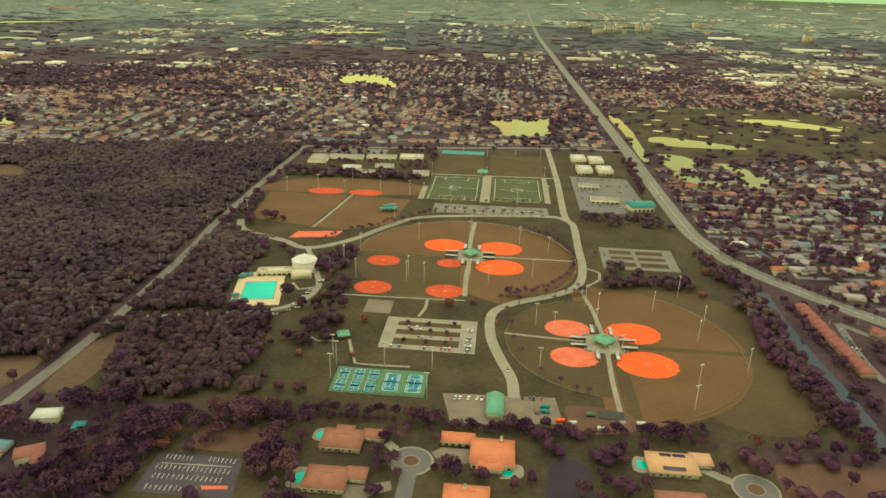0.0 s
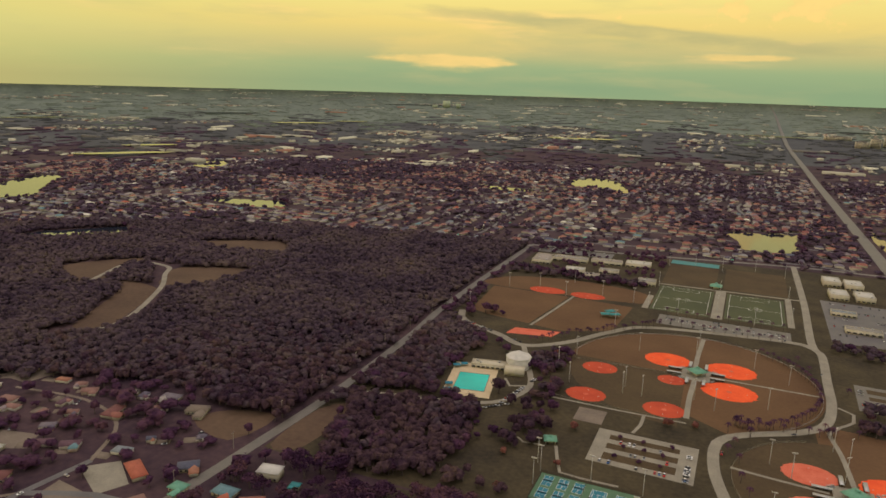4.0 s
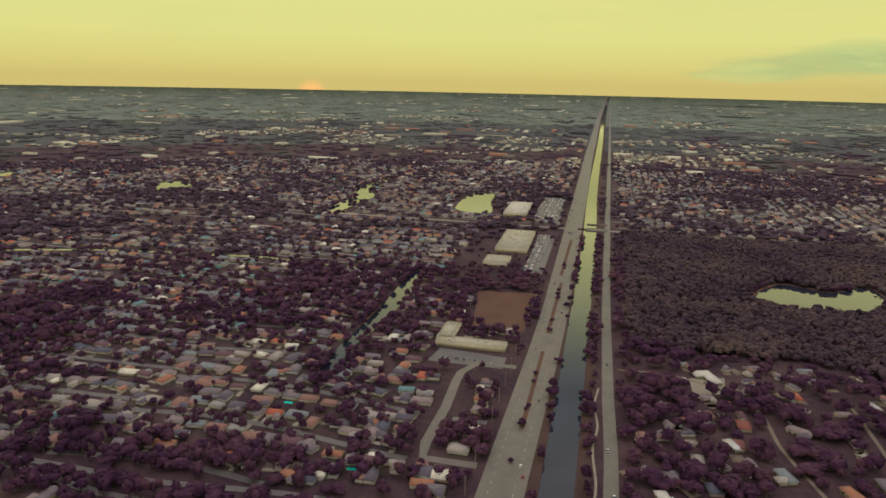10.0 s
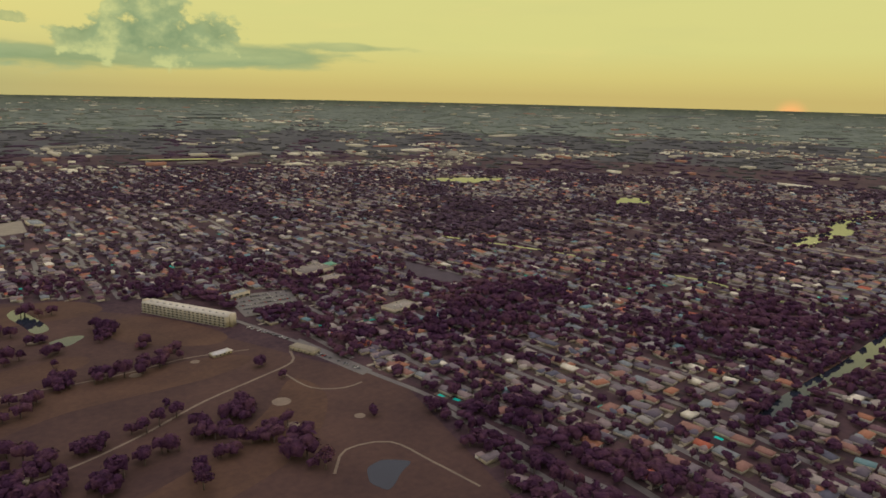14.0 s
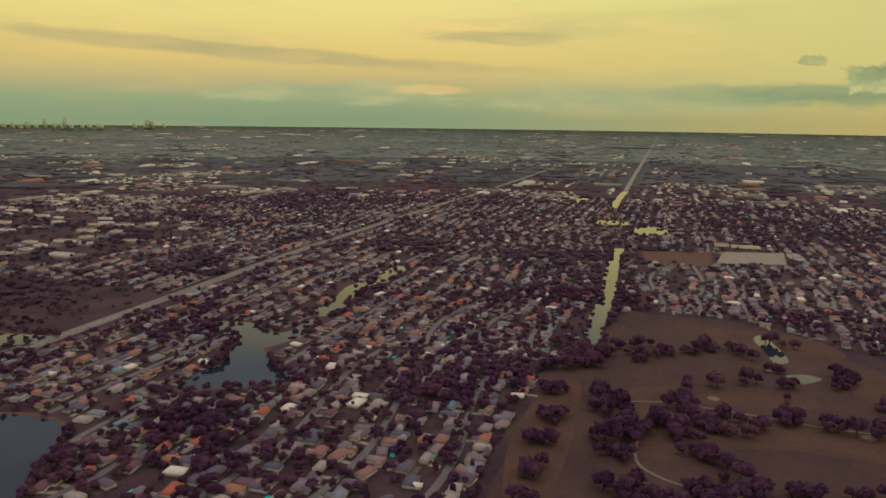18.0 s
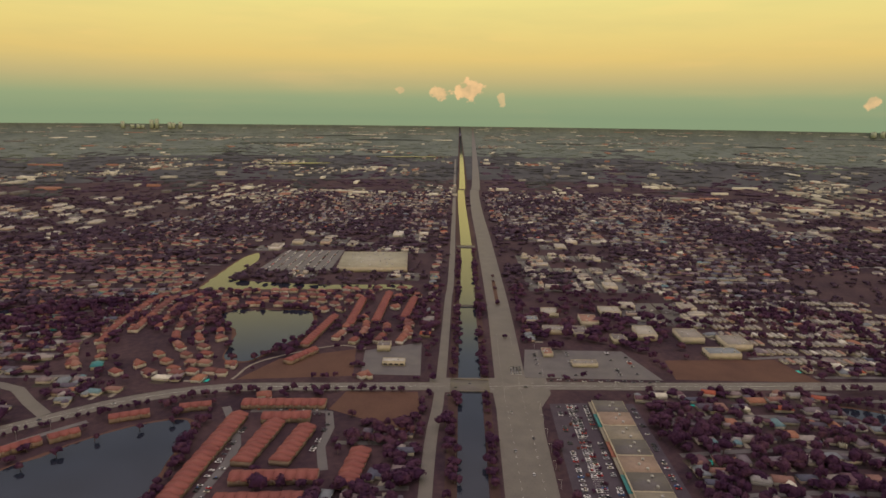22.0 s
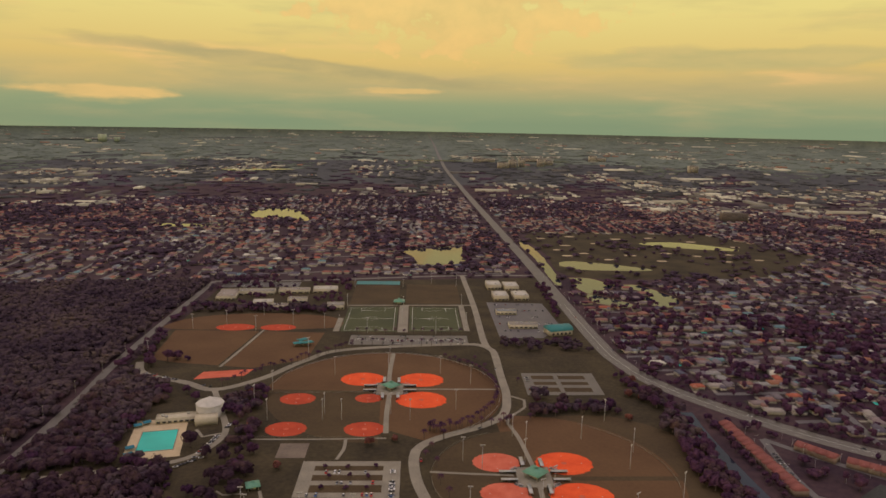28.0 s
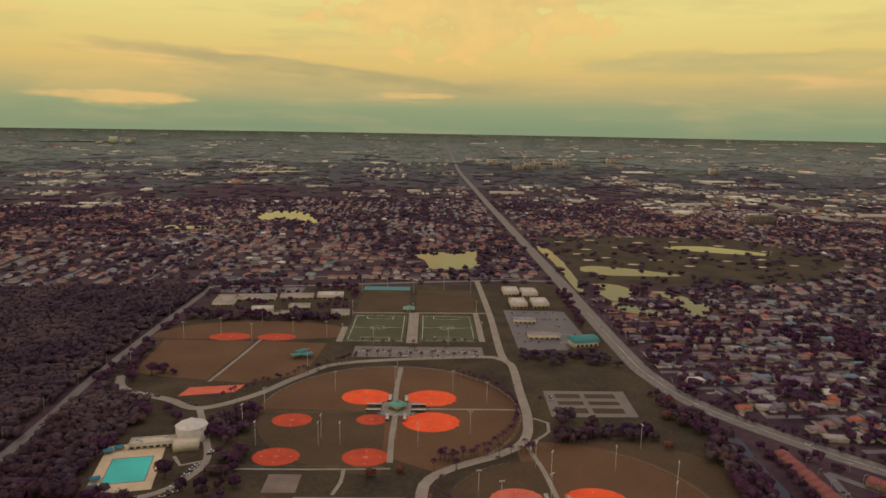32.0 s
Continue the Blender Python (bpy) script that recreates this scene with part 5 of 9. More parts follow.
def far_country():
    """Woods, estates and roofs from the level land out to the rim; thick and thin patches."""
    n = 25000
    a = RNG.random(n) * 6.2832
    d = 2450 * np.exp(RNG.random(n) ** 1.05 * math.log(8.2))
    x, y = d * np.cos(a), d * np.sin(a)
    ok = far_free(x, y, d)
    x, y, d, a = x[ok], y[ok], d[ok], a[ok]
    n = len(x)
    s = 8.0 * (d / 2500) ** 0.85 * (0.45 + 0.9 * RNG.random(n) ** 1.5)
    heap = Heap()
    for q in range(len(LUMPS)):
        # three rings of woods, each with more haze mixed into its colour
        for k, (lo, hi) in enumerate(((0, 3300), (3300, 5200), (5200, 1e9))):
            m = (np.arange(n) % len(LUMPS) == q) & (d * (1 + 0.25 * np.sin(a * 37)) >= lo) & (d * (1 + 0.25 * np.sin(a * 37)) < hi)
            c = m.sum()
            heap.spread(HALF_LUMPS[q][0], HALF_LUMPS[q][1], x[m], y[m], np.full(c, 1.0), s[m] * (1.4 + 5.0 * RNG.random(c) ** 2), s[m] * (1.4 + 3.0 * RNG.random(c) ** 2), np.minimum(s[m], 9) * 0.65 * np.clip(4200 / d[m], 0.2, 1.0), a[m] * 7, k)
    tagged(heap.build("far_woods", [M_GROVE, M_MID, M_FAR]), "distant tree cover in haze-paled green", "woods", kind="stuff")
    # estates: rows of roofs side by side, closer and thicker in some districts
    X, Y = [], []
    while len(X) < 620:
        a, d = RNG.random() * 6.2832, 2500 * math.exp(RNG.random() ** 1.4 * math.log(8.5))
        cx, cy = d * math.cos(a), d * math.sin(a)
        if noise.noise(Vector((cx * 0.0007, cy * 0.0007, 4.2))) + 0.5 * RNG.random() < 0.1:
            continue
        k = (d / 2500) ** 0.45
        rows, cols, turn = RNG.integers(2, 7), RNG.integers(6, 16), RNG.random() < 0.5
        gx, gy = np.meshgrid((np.arange(cols) - cols / 2) * 21 * k, (np.arange(rows) - rows / 2) * 46 * k * (0.8 + 0.5 * RNG.random()))
        gx, gy = gx.ravel() + RNG.normal(0, 4, gx.size), gy.ravel() + RNG.normal(0, 5, gx.size)
        gx, gy = (gy, gx) if turn else (gx, gy)
        m = RNG.random(len(gx)) < 0.72
        X.append(cx + gx[m]), Y.append(cy + gy[m])
    x, y = np.concatenate(X), np.concatenate(Y)
    d = np.hypot(x, y)
    ok = far_free(x, y, d) & (d > 2450)
    x, y, d = x[ok], y[ok], d[ok]
    n = len(x)
    big = RNG.random(n) < 0.035
    g = (d / 2500) ** 0.35
    lx, ly = np.where(big, 50, 14) * (0.6 + 0.9 * RNG.random(n)) * g, np.where(big, 26, 10) * (0.6 + 0.8 * RNG.random(n)) * g
    heap = Heap()
    bv, bt = boxv(-0.5, 0.5, -0.5, 0.5, 0, 1)
    keep = bt[2:]
    heap.spread(bv, keep, x, y, np.zeros(n), lx, ly, np.where(big, 9, 5) * (0.8 + 0.4 * RNG.random(n)), np.where(RNG.random(n) < 0.5, 0, math.pi / 2), 0)
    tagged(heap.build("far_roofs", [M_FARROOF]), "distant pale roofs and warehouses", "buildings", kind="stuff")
    n = 1700
    a = RNG.random(n) * 6.2832
    d = 2500 * np.exp(RNG.random(n) * math.log(8.0))
    x, y = d * np.cos(a), d * np.sin(a)
    ok = far_free(x, y, d)
    x, y, d = x[ok], y[ok], d[ok]
    n = len(x)
    heap = Heap()
    heap.spread(bv, keep, x, y, np.zeros(n), (20 + 130 * RNG.random(n) ** 4) * (d / 2500) ** 0.6, (14 + 36 * RNG.random(n) ** 2) * (d / 2500) ** 0.6, np.full(n, 8.5), np.where(RNG.random(n) < 0.5, 0, math.pi / 2), 0)
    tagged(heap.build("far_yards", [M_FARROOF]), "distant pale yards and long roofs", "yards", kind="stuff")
    # far sheets of water that catch the sky
    rr = random.Random(12)
    for k in range(46):
        az, dist = rr.uniform(0, 6.283), 2700 * math.exp(rr.random() * 1.6)
        cx, cy = dist * math.cos(az), dist * math.sin(az)
        if not far_free(np.array([cx]), np.array([cy]), np.array([dist]))[0]:
            continue
        w, l = rr.uniform(30, 60) * dist / 2700, rr.uniform(60, 170) * dist / 2700
        tx, ty = -math.sin(az), math.cos(az)
        loop = [(cx + tx * l * p + math.cos(az) * w * q, cy + ty * l * p + math.sin(az) * w * q) for p, q in ((-1, 0), (-0.4, 0.8), (0.3, 0.5), (1, 0.1), (0.6, -0.7), (-0.3, -0.5))]
        flat_area("lake", smooth_loop(loop, 4), 5.5, M_WATER, "far lake catching the evening sky", "lake")


M_CARFAR = palette_mat("car_paint_joined", [(0.0, (0.7, 0.7, 0.68)), (0.3, (0.05, 0.05, 0.05)), (0.55, (0.35, 0.36, 0.37)), (0.75, (0.14, 0.14, 0.16)), (0.93, (0.4, 0.04, 0.03))], 0.3, wear=0.05)
# ---- things ----


def thing(name, x, y, deg=0.0, label="", category="", group="", z=0.0):
    e = new(name)
    if label and len(label.split()) < 4:
        label += " on level ground"
    e.matrix_world = pose(x, y, z, 0, 0, deg)
    e.empty_display_size = 0.5
    return tagged(e, label, category, group)


def piece(name, parent, vt, mat, label=""):
    h = Heap()
    h.add(*vt)
    return part_of(name, h, [mat], parent, label)


def disc(cx, cy, r, n=40, a0=0.0, a1=360.0, sy=1.0):
    return [(cx + r * math.cos(radians(a0 + (a1 - a0) * i / n)), cy + sy * r * math.sin(radians(a0 + (a1 - a0) * i / n))) for i in range(n + (a1 - a0 < 360))]


def rect(x0, x1, y0, y1):
    return [(x0, y0), (x1, y0), (x1, y1), (x0, y1)]


def path(pts, width, label, mat=None, z=0.13, step=10):
    return road("path", pts, width, label, z, mat or M_CONC, step=step, verge=2, code=3)


def build_car(kind):
    e = thing("car", 0, -4000)
    lx, ly, h = (4.6, 1.85, 0.85) if kind == 0 else (5.3, 2.0, 1.0)
    bm = bmesh.new()
    bmesh.ops.create_cube(bm, size=1)
    for v in bm.verts:
        v.co = Vector((v.co.x * lx * (1.0 if v.co.z < 0 else 0.97), v.co.y * ly, 0.3 + (v.co.z + 0.5) * (h - 0.3)))
    bmesh.ops.bevel(bm, geom=bm.edges[:], offset=0.12, segments=1, affect="EDGES")
    part("body", bm, M_CAR, e)
    bm = bmesh.new()
    bmesh.ops.create_cube(bm, size=1)
    for v in bm.verts:
        top = v.co.z > 0
        v.co = Vector((v.co.x * lx * (0.34 if top else 0.56) - 0.25, v.co.y * ly * (0.78 if top else 0.92), h - 0.02 + (0.6 if kind == 0 else 0.8) * (v.co.z + 0.5)))
    part("cabin", bm, M_DARK, e, "tinted glass cabin")
    zr = h + (0.57 if kind == 0 else 0.77)
    piece("car_roof", e, boxv(-0.25 - lx * 0.165, -0.25 + lx * 0.165, -ly * 0.38, ly * 0.38, zr, zr + 0.05), M_CAR)
    for sx in (-1, 1):
        for sy in (-1, 1):
            v, t = cylv(0.33, 0.33, -0.11, 0.11, 8)
            v = np.stack([v[:, 0] + sx * lx * 0.31, v[:, 2] + sy * (ly / 2 - 0.08), v[:, 1] + 0.33], 1)
            piece("wheel", e, (v, t[:, ::-1]), M_TYRE)
    return tagged(e, "parked passenger car" if kind == 0 else "parked sport utility car", "car", "cars")


CARS = [build_car(0), build_car(1)]


CAR_LIST, TREE_LIST = [], []


def put_car(x, y, deg, driving=False):
    CAR_LIST.append((x, y, deg, driving, random.random() < 0.35))


def build_palm(h):
    e = thing("palm_tree", 0, -4000)
    piece("trunk", e, cylv(0.28, 0.18, 0, h, 7), M_BARK, "slender pale palm trunk")
    hp = Heap()
    for i in range(12):
        a = i * 2 * math.pi / 12 + 0.2 * (i % 3)
        L, up = 2.9 + 0.4 * (i % 3), 0.9 - 0.55 * (i % 3)
        pts = [(u * L * 0.95, up * u * 2.0 - 2.4 * u * u) for u in (0, 0.35, 0.7, 1.0)]
        v, t = [], []
        for k, (r, z) in enumerate(pts):
            w = (0.12, 0.55, 0.45, 0.05)[k]
            for s in (-1, 1):
                v.append((r * math.cos(a) - s * w * math.sin(a), r * math.sin(a) + s * w * math.cos(a), h + z - abs(s) * 0.12 * (k > 0)))
            v.append((r * math.cos(a), r * math.sin(a), h + z + 0.08))
        for k in range(3):
            b = 3 * k
            t += [(b, b + 2, b + 5), (b, b + 5, b + 3), (b + 2, b + 1, b + 4), (b + 2, b + 4, b + 5)]
        hp.add(v, t)
    part_of("crown", hp, [M_LEAF_OB], e, "drooping feathery palm fronds")
    return tagged(e, "tall palm tree with a dark drooping crown", "palm tree", "palms of the park")


PALMS = [build_palm(7.5), build_palm(9.5)]


def put_palm(x, y):
    copy_thing(PALMS[random.random() < 0.5], pose(x, y, 0, 0, 0, random.random() * 360))


def build_tree(seed, h, w, mat, label):
    r = np.random.default_rng(seed)
    e = thing("tree", 0, -4000)
    hp = Heap()
    hp.add(*cylv(0.05 * w, 0.03 * w, 0, h * 0.55, 7))
    for k in range(4):
        a = k * 1.57 + r.random()
        hp.add(*cylv(0.022 * w, 0.01 * w, h * 0.35, h * 0.7, 5, 0, 0, 0.28 * w * math.cos(a), 0.28 * w * math.sin(a)))
    part_of("trunk", hp, [M_BARK], e)
    hp = Heap()
    lobes = [(r.random() * 6.28, 0.34 * w * math.sqrt(r.random()), h * (0.55 + 0.25 * r.random()), w * (0.17 + 0.08 * r.random())) for k in range(7)]
    cs, rs = [np.array([q * math.cos(a), q * math.sin(a), zc]) for a, q, zc, s in lobes], [s * 1.15 for a, q, zc, s in lobes]
    hp.add(*leaf_sprays(r, cs, rs, 340, 0.045 * w))
    for k in range(35):
        a, q, zc, s = lobes[k % 7]
        d = r.normal(size=3)
        d /= np.linalg.norm(d)
        d[2] = abs(d[2]) * 0.9 - 0.25
        c = np.array([q * math.cos(a), q * math.sin(a), zc]) + d * s
        v, t = LUMPS[k % 6]
        hp.add(v * (w * (0.055 + 0.05 * r.random())) * np.array([1, 1, 0.75]) + c, t)
    part_of("crown", hp, [mat], e)
    return tagged(e, label, "tree", "trees")


TREES = [build_tree(1, 10, 10, M_LEAF_OB, "dark round-crowned broadleaf tree"), build_tree(2, 12, 12, M_LEAF_OB, "large dark spreading oak tree"), build_tree(3, 8, 8, M_LEAF_OB, "small dark bushy tree"), build_tree(4, 8, 9, M_RED, "small tree with russet-red leaves")]


def put_tree(x, y, s=1.0, kind=None):
    k = random.choice((0, 0, 1, 2)) if kind is None else kind
    TREE_LIST.append((x, y, s * 1.2, k, random.random() * 360, random.uniform(0.85, 1.1)))


def plant_and_park():
    """The nearest trees and cars are things of their own; the others are joined."""
    order = sorted(TREE_LIST, key=lambda q: q[0] ** 2 + q[1] ** 2)
    for x, y, s, k, deg, sz in order[:300]:
        c = copy_thing(TREES[k], pose(x, y, 0, 0, 0, deg))
        c.scale = (s, s, s * sz)
    for red in (False, True):
        rest = np.array([(x, y, s * (8, 12, 8, 8)[k] * sz if k else s * 10 * sz, s * (10, 12, 8, 9)[k]) for x, y, s, k, deg, sz in order[300:] if (k == 3) == red]).reshape(-1, 4)
        if len(rest):
            tree_stuff("planted_trees", rest[:, 0], rest[:, 1], rest[:, 2], rest[:, 3], M_RED if red else M_LEAF, "russet trees of the park" if red else "dark planted trees in rows and clumps", 2)
    order = sorted(CAR_LIST, key=lambda q: q[0] ** 2 + q[1] ** 2)
    for x, y, deg, driving, suv in order[:165]:
        c = copy_thing(CARS[suv], pose(x, y, 0.24, 0, 0, deg))
        c["label"] = "car driving on the grey asphalt road" if driving else "car parked on an asphalt lot"
    q = np.array([(x, y, radians(deg)) for x, y, deg, driving, suv in order[165:]])
    heap = Heap()
    v1, t1 = merge(boxv(-2.25, 2.25, -0.9, 0.9, 0.35, 0.9))
    v2, t2 = hipv(2.0, 1.2, 0.9, 0.62, 0.3, 0.5)
    n = len(q)
    heap.spread(v1, t1, q[:, 0], q[:, 1], np.full(n, 0.2), np.ones(n), np.ones(n), np.ones(n), q[:, 2], 0)
    heap.spread(v2, t2, q[:, 0], q[:, 1], np.full(n, 0.2), np.ones(n), np.ones(n), np.ones(n), q[:, 2], 1)
    tagged(heap.build("parked_cars", [M_CARFAR, M_DARK]), "cars parked in rows on asphalt", "cars", kind="stuff")


def tree_line(pts, step, jit, smin=0.6, smax=1.0, kind=None):
    p = smooth_line(pts, step)
    for a in p:
        put_tree(a[0] + random.uniform(-jit, jit), a[1] + random.uniform(-jit, jit), random.uniform(smin, smax), kind)


def build_pole(h, heads):
    e = thing("light_pole", 0, -4000)
    piece("pole", e, cylv(0.28, 0.16, 0, h, 7), M_METAL)
    arm = piece("crossarm", e, boxv(-1.9, 1.9, -0.12, 0.12, h - 0.3, h), M_METAL)
    for i in range(heads):
        x = -1.6 + 3.2 * i / (heads - 1)
        piece("floodlight", arm, boxv(x - 0.38, x + 0.38, -0.5, 0.3, h, h + 0.7), M_WHITE, "white floodlight head")
    return tagged(e, "tall steel sports field floodlight pole", "light pole", "floodlights")


POLE = build_pole(21, 4)
LAMP = thing("street_lamp", 0, -4000)
piece("pole", LAMP, cylv(0.11, 0.07, 0, 8, 6), M_METAL)
piece("arm", LAMP, boxv(0, 2.2, -0.06, 0.06, 7.9, 8.05), M_METAL)
piece("lamp_head", LAMP, boxv(1.7, 2.6, -0.22, 0.22, 7.8, 8.05), M_WHITE)
tagged(LAMP, "grey metal street lamp beside the road", "street lamp", "street lamps")
WIRE = thing("utility_pole", 0, -4000)
piece("pole", WIRE, cylv(0.22, 0.14, 0, 15, 6), M_CONC)
piece("crossarm", WIRE, boxv(-1.5, 1.5, -0.1, 0.1, 13.6, 13.9), M_BARK)
piece("insulator", WIRE, boxv(-1.3, -1.1, -0.1, 0.1, 13.9, 14.3), M_WHITE)
piece("insulator", WIRE, boxv(1.1, 1.3, -0.1, 0.1, 13.9, 14.3), M_WHITE)
tagged(WIRE, "pale concrete utility pole with a crossarm", "utility pole", "utility poles")


def fence(pts, h, label, mat=None, post=6.0):
    """A mesh fence of thin panels between posts, with a top rail."""
    e = thing("fence", 0, 0, 0, label, "fence")
    p = smooth_line(pts, post)
    hp, pp = Heap(), Heap()
    for a, b in zip(p[:-1], p[1:]):
        d = b - a
        L = np.linalg.norm(d)
        rot = math.atan2(d[1], d[0])
        hp.add(*turned(boxv(0, L, -0.05, 0.05, h - 0.1, h), rot, a[0], a[1]))
        hp.add(*turned(boxv(0, L, -0.02, 0.02, 0.1, 0.3), rot, a[0], a[1]))
        hp.add(*turned(boxv(0, L, -0.02, 0.02, h * 0.45, h * 0.55), rot, a[0], a[1]))
        pp.add(*turned(boxv(-0.05, 0.05, -0.05, 0.05, 0, h), rot, a[0], a[1]))
    part_of("rail", hp, [mat or M_METAL], e)["kind"] = "stuff"
    part_of("post", pp, [mat or M_METAL], e)["kind"] = "stuff"


def pyramid_pavilion(x, y, s, h, label, mat, deg=45, posts=True):
    e = thing("pavilion", x, y, deg, label, "pavilion")
    piece("roof", e, hipv(s, s, h, s * 0.28, 1.0, 0.02), mat)
    piece("cupola", e, hipv(s * 0.2, s * 0.2, h + s * 0.27, s * 0.08, 0.3, 0.02), mat)
    for sx in (-1, 1):
        for sy in (-1, 1):
            piece("post", e, boxv(sx * s * 0.42 - 0.2, sx * s * 0.42 + 0.2, sy * s * 0.42 - 0.2, sy * s * 0.42 + 0.2, 0, h), M_CREAM)
    piece("kiosk", e, boxv(-s * 0.25, s * 0.25, -s * 0.25, s * 0.25, 0, h - 0.4), M_CREAM)
    return e


def flat_building(name, x, y, lx, ly, h, deg, label, category, wall=None, roof=None, units=3, win=0, mark=True):
    """A flat-roofed block: walls, roof sheet behind a parapet, rooftop units and rows of windows on the long sides."""
    e = thing(name, x, y, deg, label, category)
    shell = piece("wall", e, boxv(-lx / 2, lx / 2, -ly / 2, ly / 2, 0, h), wall or M_CREAM)
    hp = Heap()
    for a in (boxv(-lx / 2, lx / 2, -ly / 2, -ly / 2 + 0.4, h, h + 0.7), boxv(-lx / 2, lx / 2, ly / 2 - 0.4, ly / 2, h, h + 0.7), boxv(-lx / 2, -lx / 2 + 0.4, -ly / 2 + 0.4, ly / 2 - 0.4, h, h + 0.7), boxv(lx / 2 - 0.4, lx / 2, -ly / 2 + 0.4, ly / 2 - 0.4, h, h + 0.7)):
        hp.add(*a)
    part_of("parapet", hp, [wall or M_CREAM], e)
    top = piece("roof", e, boxv(-lx / 2 + 0.45, lx / 2 - 0.45, -ly / 2 + 0.45, ly / 2 - 0.45, h - 0.1, h + 0.12), roof or M_FLAT_OB)
    rr = random.Random(int(x * 7 + y))
    for k in range(units):
        ux, uy = rr.uniform(-0.42, 0.42) * lx, rr.uniform(-0.36, 0.36) * ly
        piece("rooftop_unit", top, boxv(ux - 1.2, ux + 1.2, uy - 0.9, uy + 0.9, h + 0.12, h + 1.5), M_METAL)
    for k in range(win):
        wx = -lx / 2 + (k + 0.5) * lx / win
        for sy in (-1, 1):
            piece("window", shell, boxv(wx - lx / win * 0.32, wx + lx / win * 0.32, sy * ly / 2 - 0.06, sy * ly / 2 + 0.06, 1.0, min(h - 0.6, 2.8)), M_DARK)
    if mark:
        c, s = math.cos(radians(deg)), math.sin(radians(deg))
        mark_poly([(x + a * c - b * s, y + a * s + b * c) for a, b in rect(-lx / 2 - 3, lx / 2 + 3, -ly / 2 - 3, ly / 2 + 3)], 4)
    return e


def gabled_house(x, y, lx, ly, deg, label, roof=None, wing=0, h=3.2, pool=False, ridge=0.5, name="house"):
    e = thing(name, x, y, deg, label if len(label.split()) > 3 else label + " among dark trees", "house")
    shell = piece("wall", e, boxv(-lx / 2, lx / 2, -ly / 2, ly / 2, 0, h), M_CREAM)
    piece("roof", e, hipv(lx, ly, h, ly * 0.26, 0.8, ridge), roof or M_TILE_OB)
    if wing:
        wx, wy = lx * 0.42, ly * 0.75
        sx = wing * (lx / 2 - wx / 2)
        annex = piece("wing_wall", e, boxv(sx - wx / 2, sx + wx / 2, -ly / 2 - wy + 0.5, -ly / 2 + 0.5, 0, h - 0.2), M_CREAM)
        piece("wing_roof", e, turned(hipv(wy + 4, wx, h - 0.15, wx * 0.25, 0.7, 0.55), math.pi / 2, sx, -ly / 2 - wy / 2 + 1.8), roof or M_TILE_OB)
        piece("garage_door", annex, boxv(sx - wx * 0.36, sx + wx * 0.36, -ly / 2 - wy + 0.42, -ly / 2 - wy + 0.52, 0.1, 2.4), M_WHITE)
    for k in (-0.32, -0.1, 0.15, 0.36):
        for sy in (-1, 1):
            piece("window", shell, boxv(k * lx - 0.8, k * lx + 0.8, sy * ly / 2 - 0.06, sy * ly / 2 + 0.06, 0.9, 2.3), M_DARK)
    piece("door", shell, boxv(lx * 0.02 - 0.5, lx * 0.02 + 0.5, -ly / 2 - 0.08, -ly / 2 + 0.04, 0, 2.1), M_BARK)
    if pool:
        sx = -math.copysign(1, wing or 1)
        flat = smooth_loop([(sx * (lx / 2 + 2), ly * 0.1), (sx * (lx / 2 + 9), ly * 0.2), (sx * (lx / 2 + 9), ly * 0.6), (sx * (lx / 2 + 2), ly * 0.6)], 4)
        flat_area("patio", flat + (flat - flat.mean(0)) * 0.45, 0.12, M_CONC, "", "", parent=e)
        flat_area("pool", flat, 0.2, M_POOL, "small turquoise swimming pool", "", parent=e)
    c, s = math.cos(radians(deg)), math.sin(radians(deg))
    mark_poly([(x + a * c - b * s, y + a * s + b * c) for a, b in rect(-lx / 2 - 4, lx / 2 + 4, -ly / 2 - 7, ly / 2 + 4)], 4)
    return e


def car_row(x0, y0, x1, y1, n, deg, fill=0.7):
    for i in range(n):
        if random.random() < fill:
            u = (i + 0.5) / n
            put_car(x0 + (x1 - x0) * u, y0 + (y1 - y0) * u, deg + random.choice((0, 180)) + random.uniform(-2, 2))


def stall_marks(x0, x1, y, n, length=5.2):
    h = Heap()
    for i in range(n + 1):
        h.add(*strip_mesh(np.array([(x0 + (x1 - x0) * i / n, y - length / 2), (x0 + (x1 - x0) * i / n, y + length / 2)]), 0.22, 0.21))
    tagged(h.build("stall_marks", [M_LINE]), "white painted parking bay marks", "road marking", kind="stuff")


# ---- the park: ball fields ----
mark_poly([(-330, 400), (-330, 1210), (225, 1270), (230, 900), (262, 735), (262, 410)], 3)
flat_area("park_lawn", [(-328, 404), (-330, 1205), (222, 1268), (226, 900), (236, 780), (262, 725), (262, 404)], 0.03, M_PARK, "dull olive-green park lawn", "lawn")
flat_area("ball_field", disc(-33, 713, 124, 64, -70, 185), 0.06, M_TURF, "broad tan-green ball field turf", "field")
flat_area("ball_field", disc(-33, 713, 121, 48, 178, 270) + [(-36, 713)], 0.065, M_TURF2, "dull olive ball field turf", "field")
flat_area("ball_field", disc(97, 533, 118, 64, -95, 100), 0.06, M_TURF, "broad tan-green ball field turf", "field")
flat_area("ball_field", disc(97, 533, 84, 48, 95, 270) + [(99, 533)], 0.065, M_TURF2, "dull olive ball field turf", "field")
flat_area("ball_field", smooth_loop([(110, 640), (190, 650), (245, 600), (262, 520), (245, 440), (200, 415), (160, 440), (210, 520), (190, 590)], 4), 0.045, M_TURF2, "open olive practice turf beside the diamonds", "field")


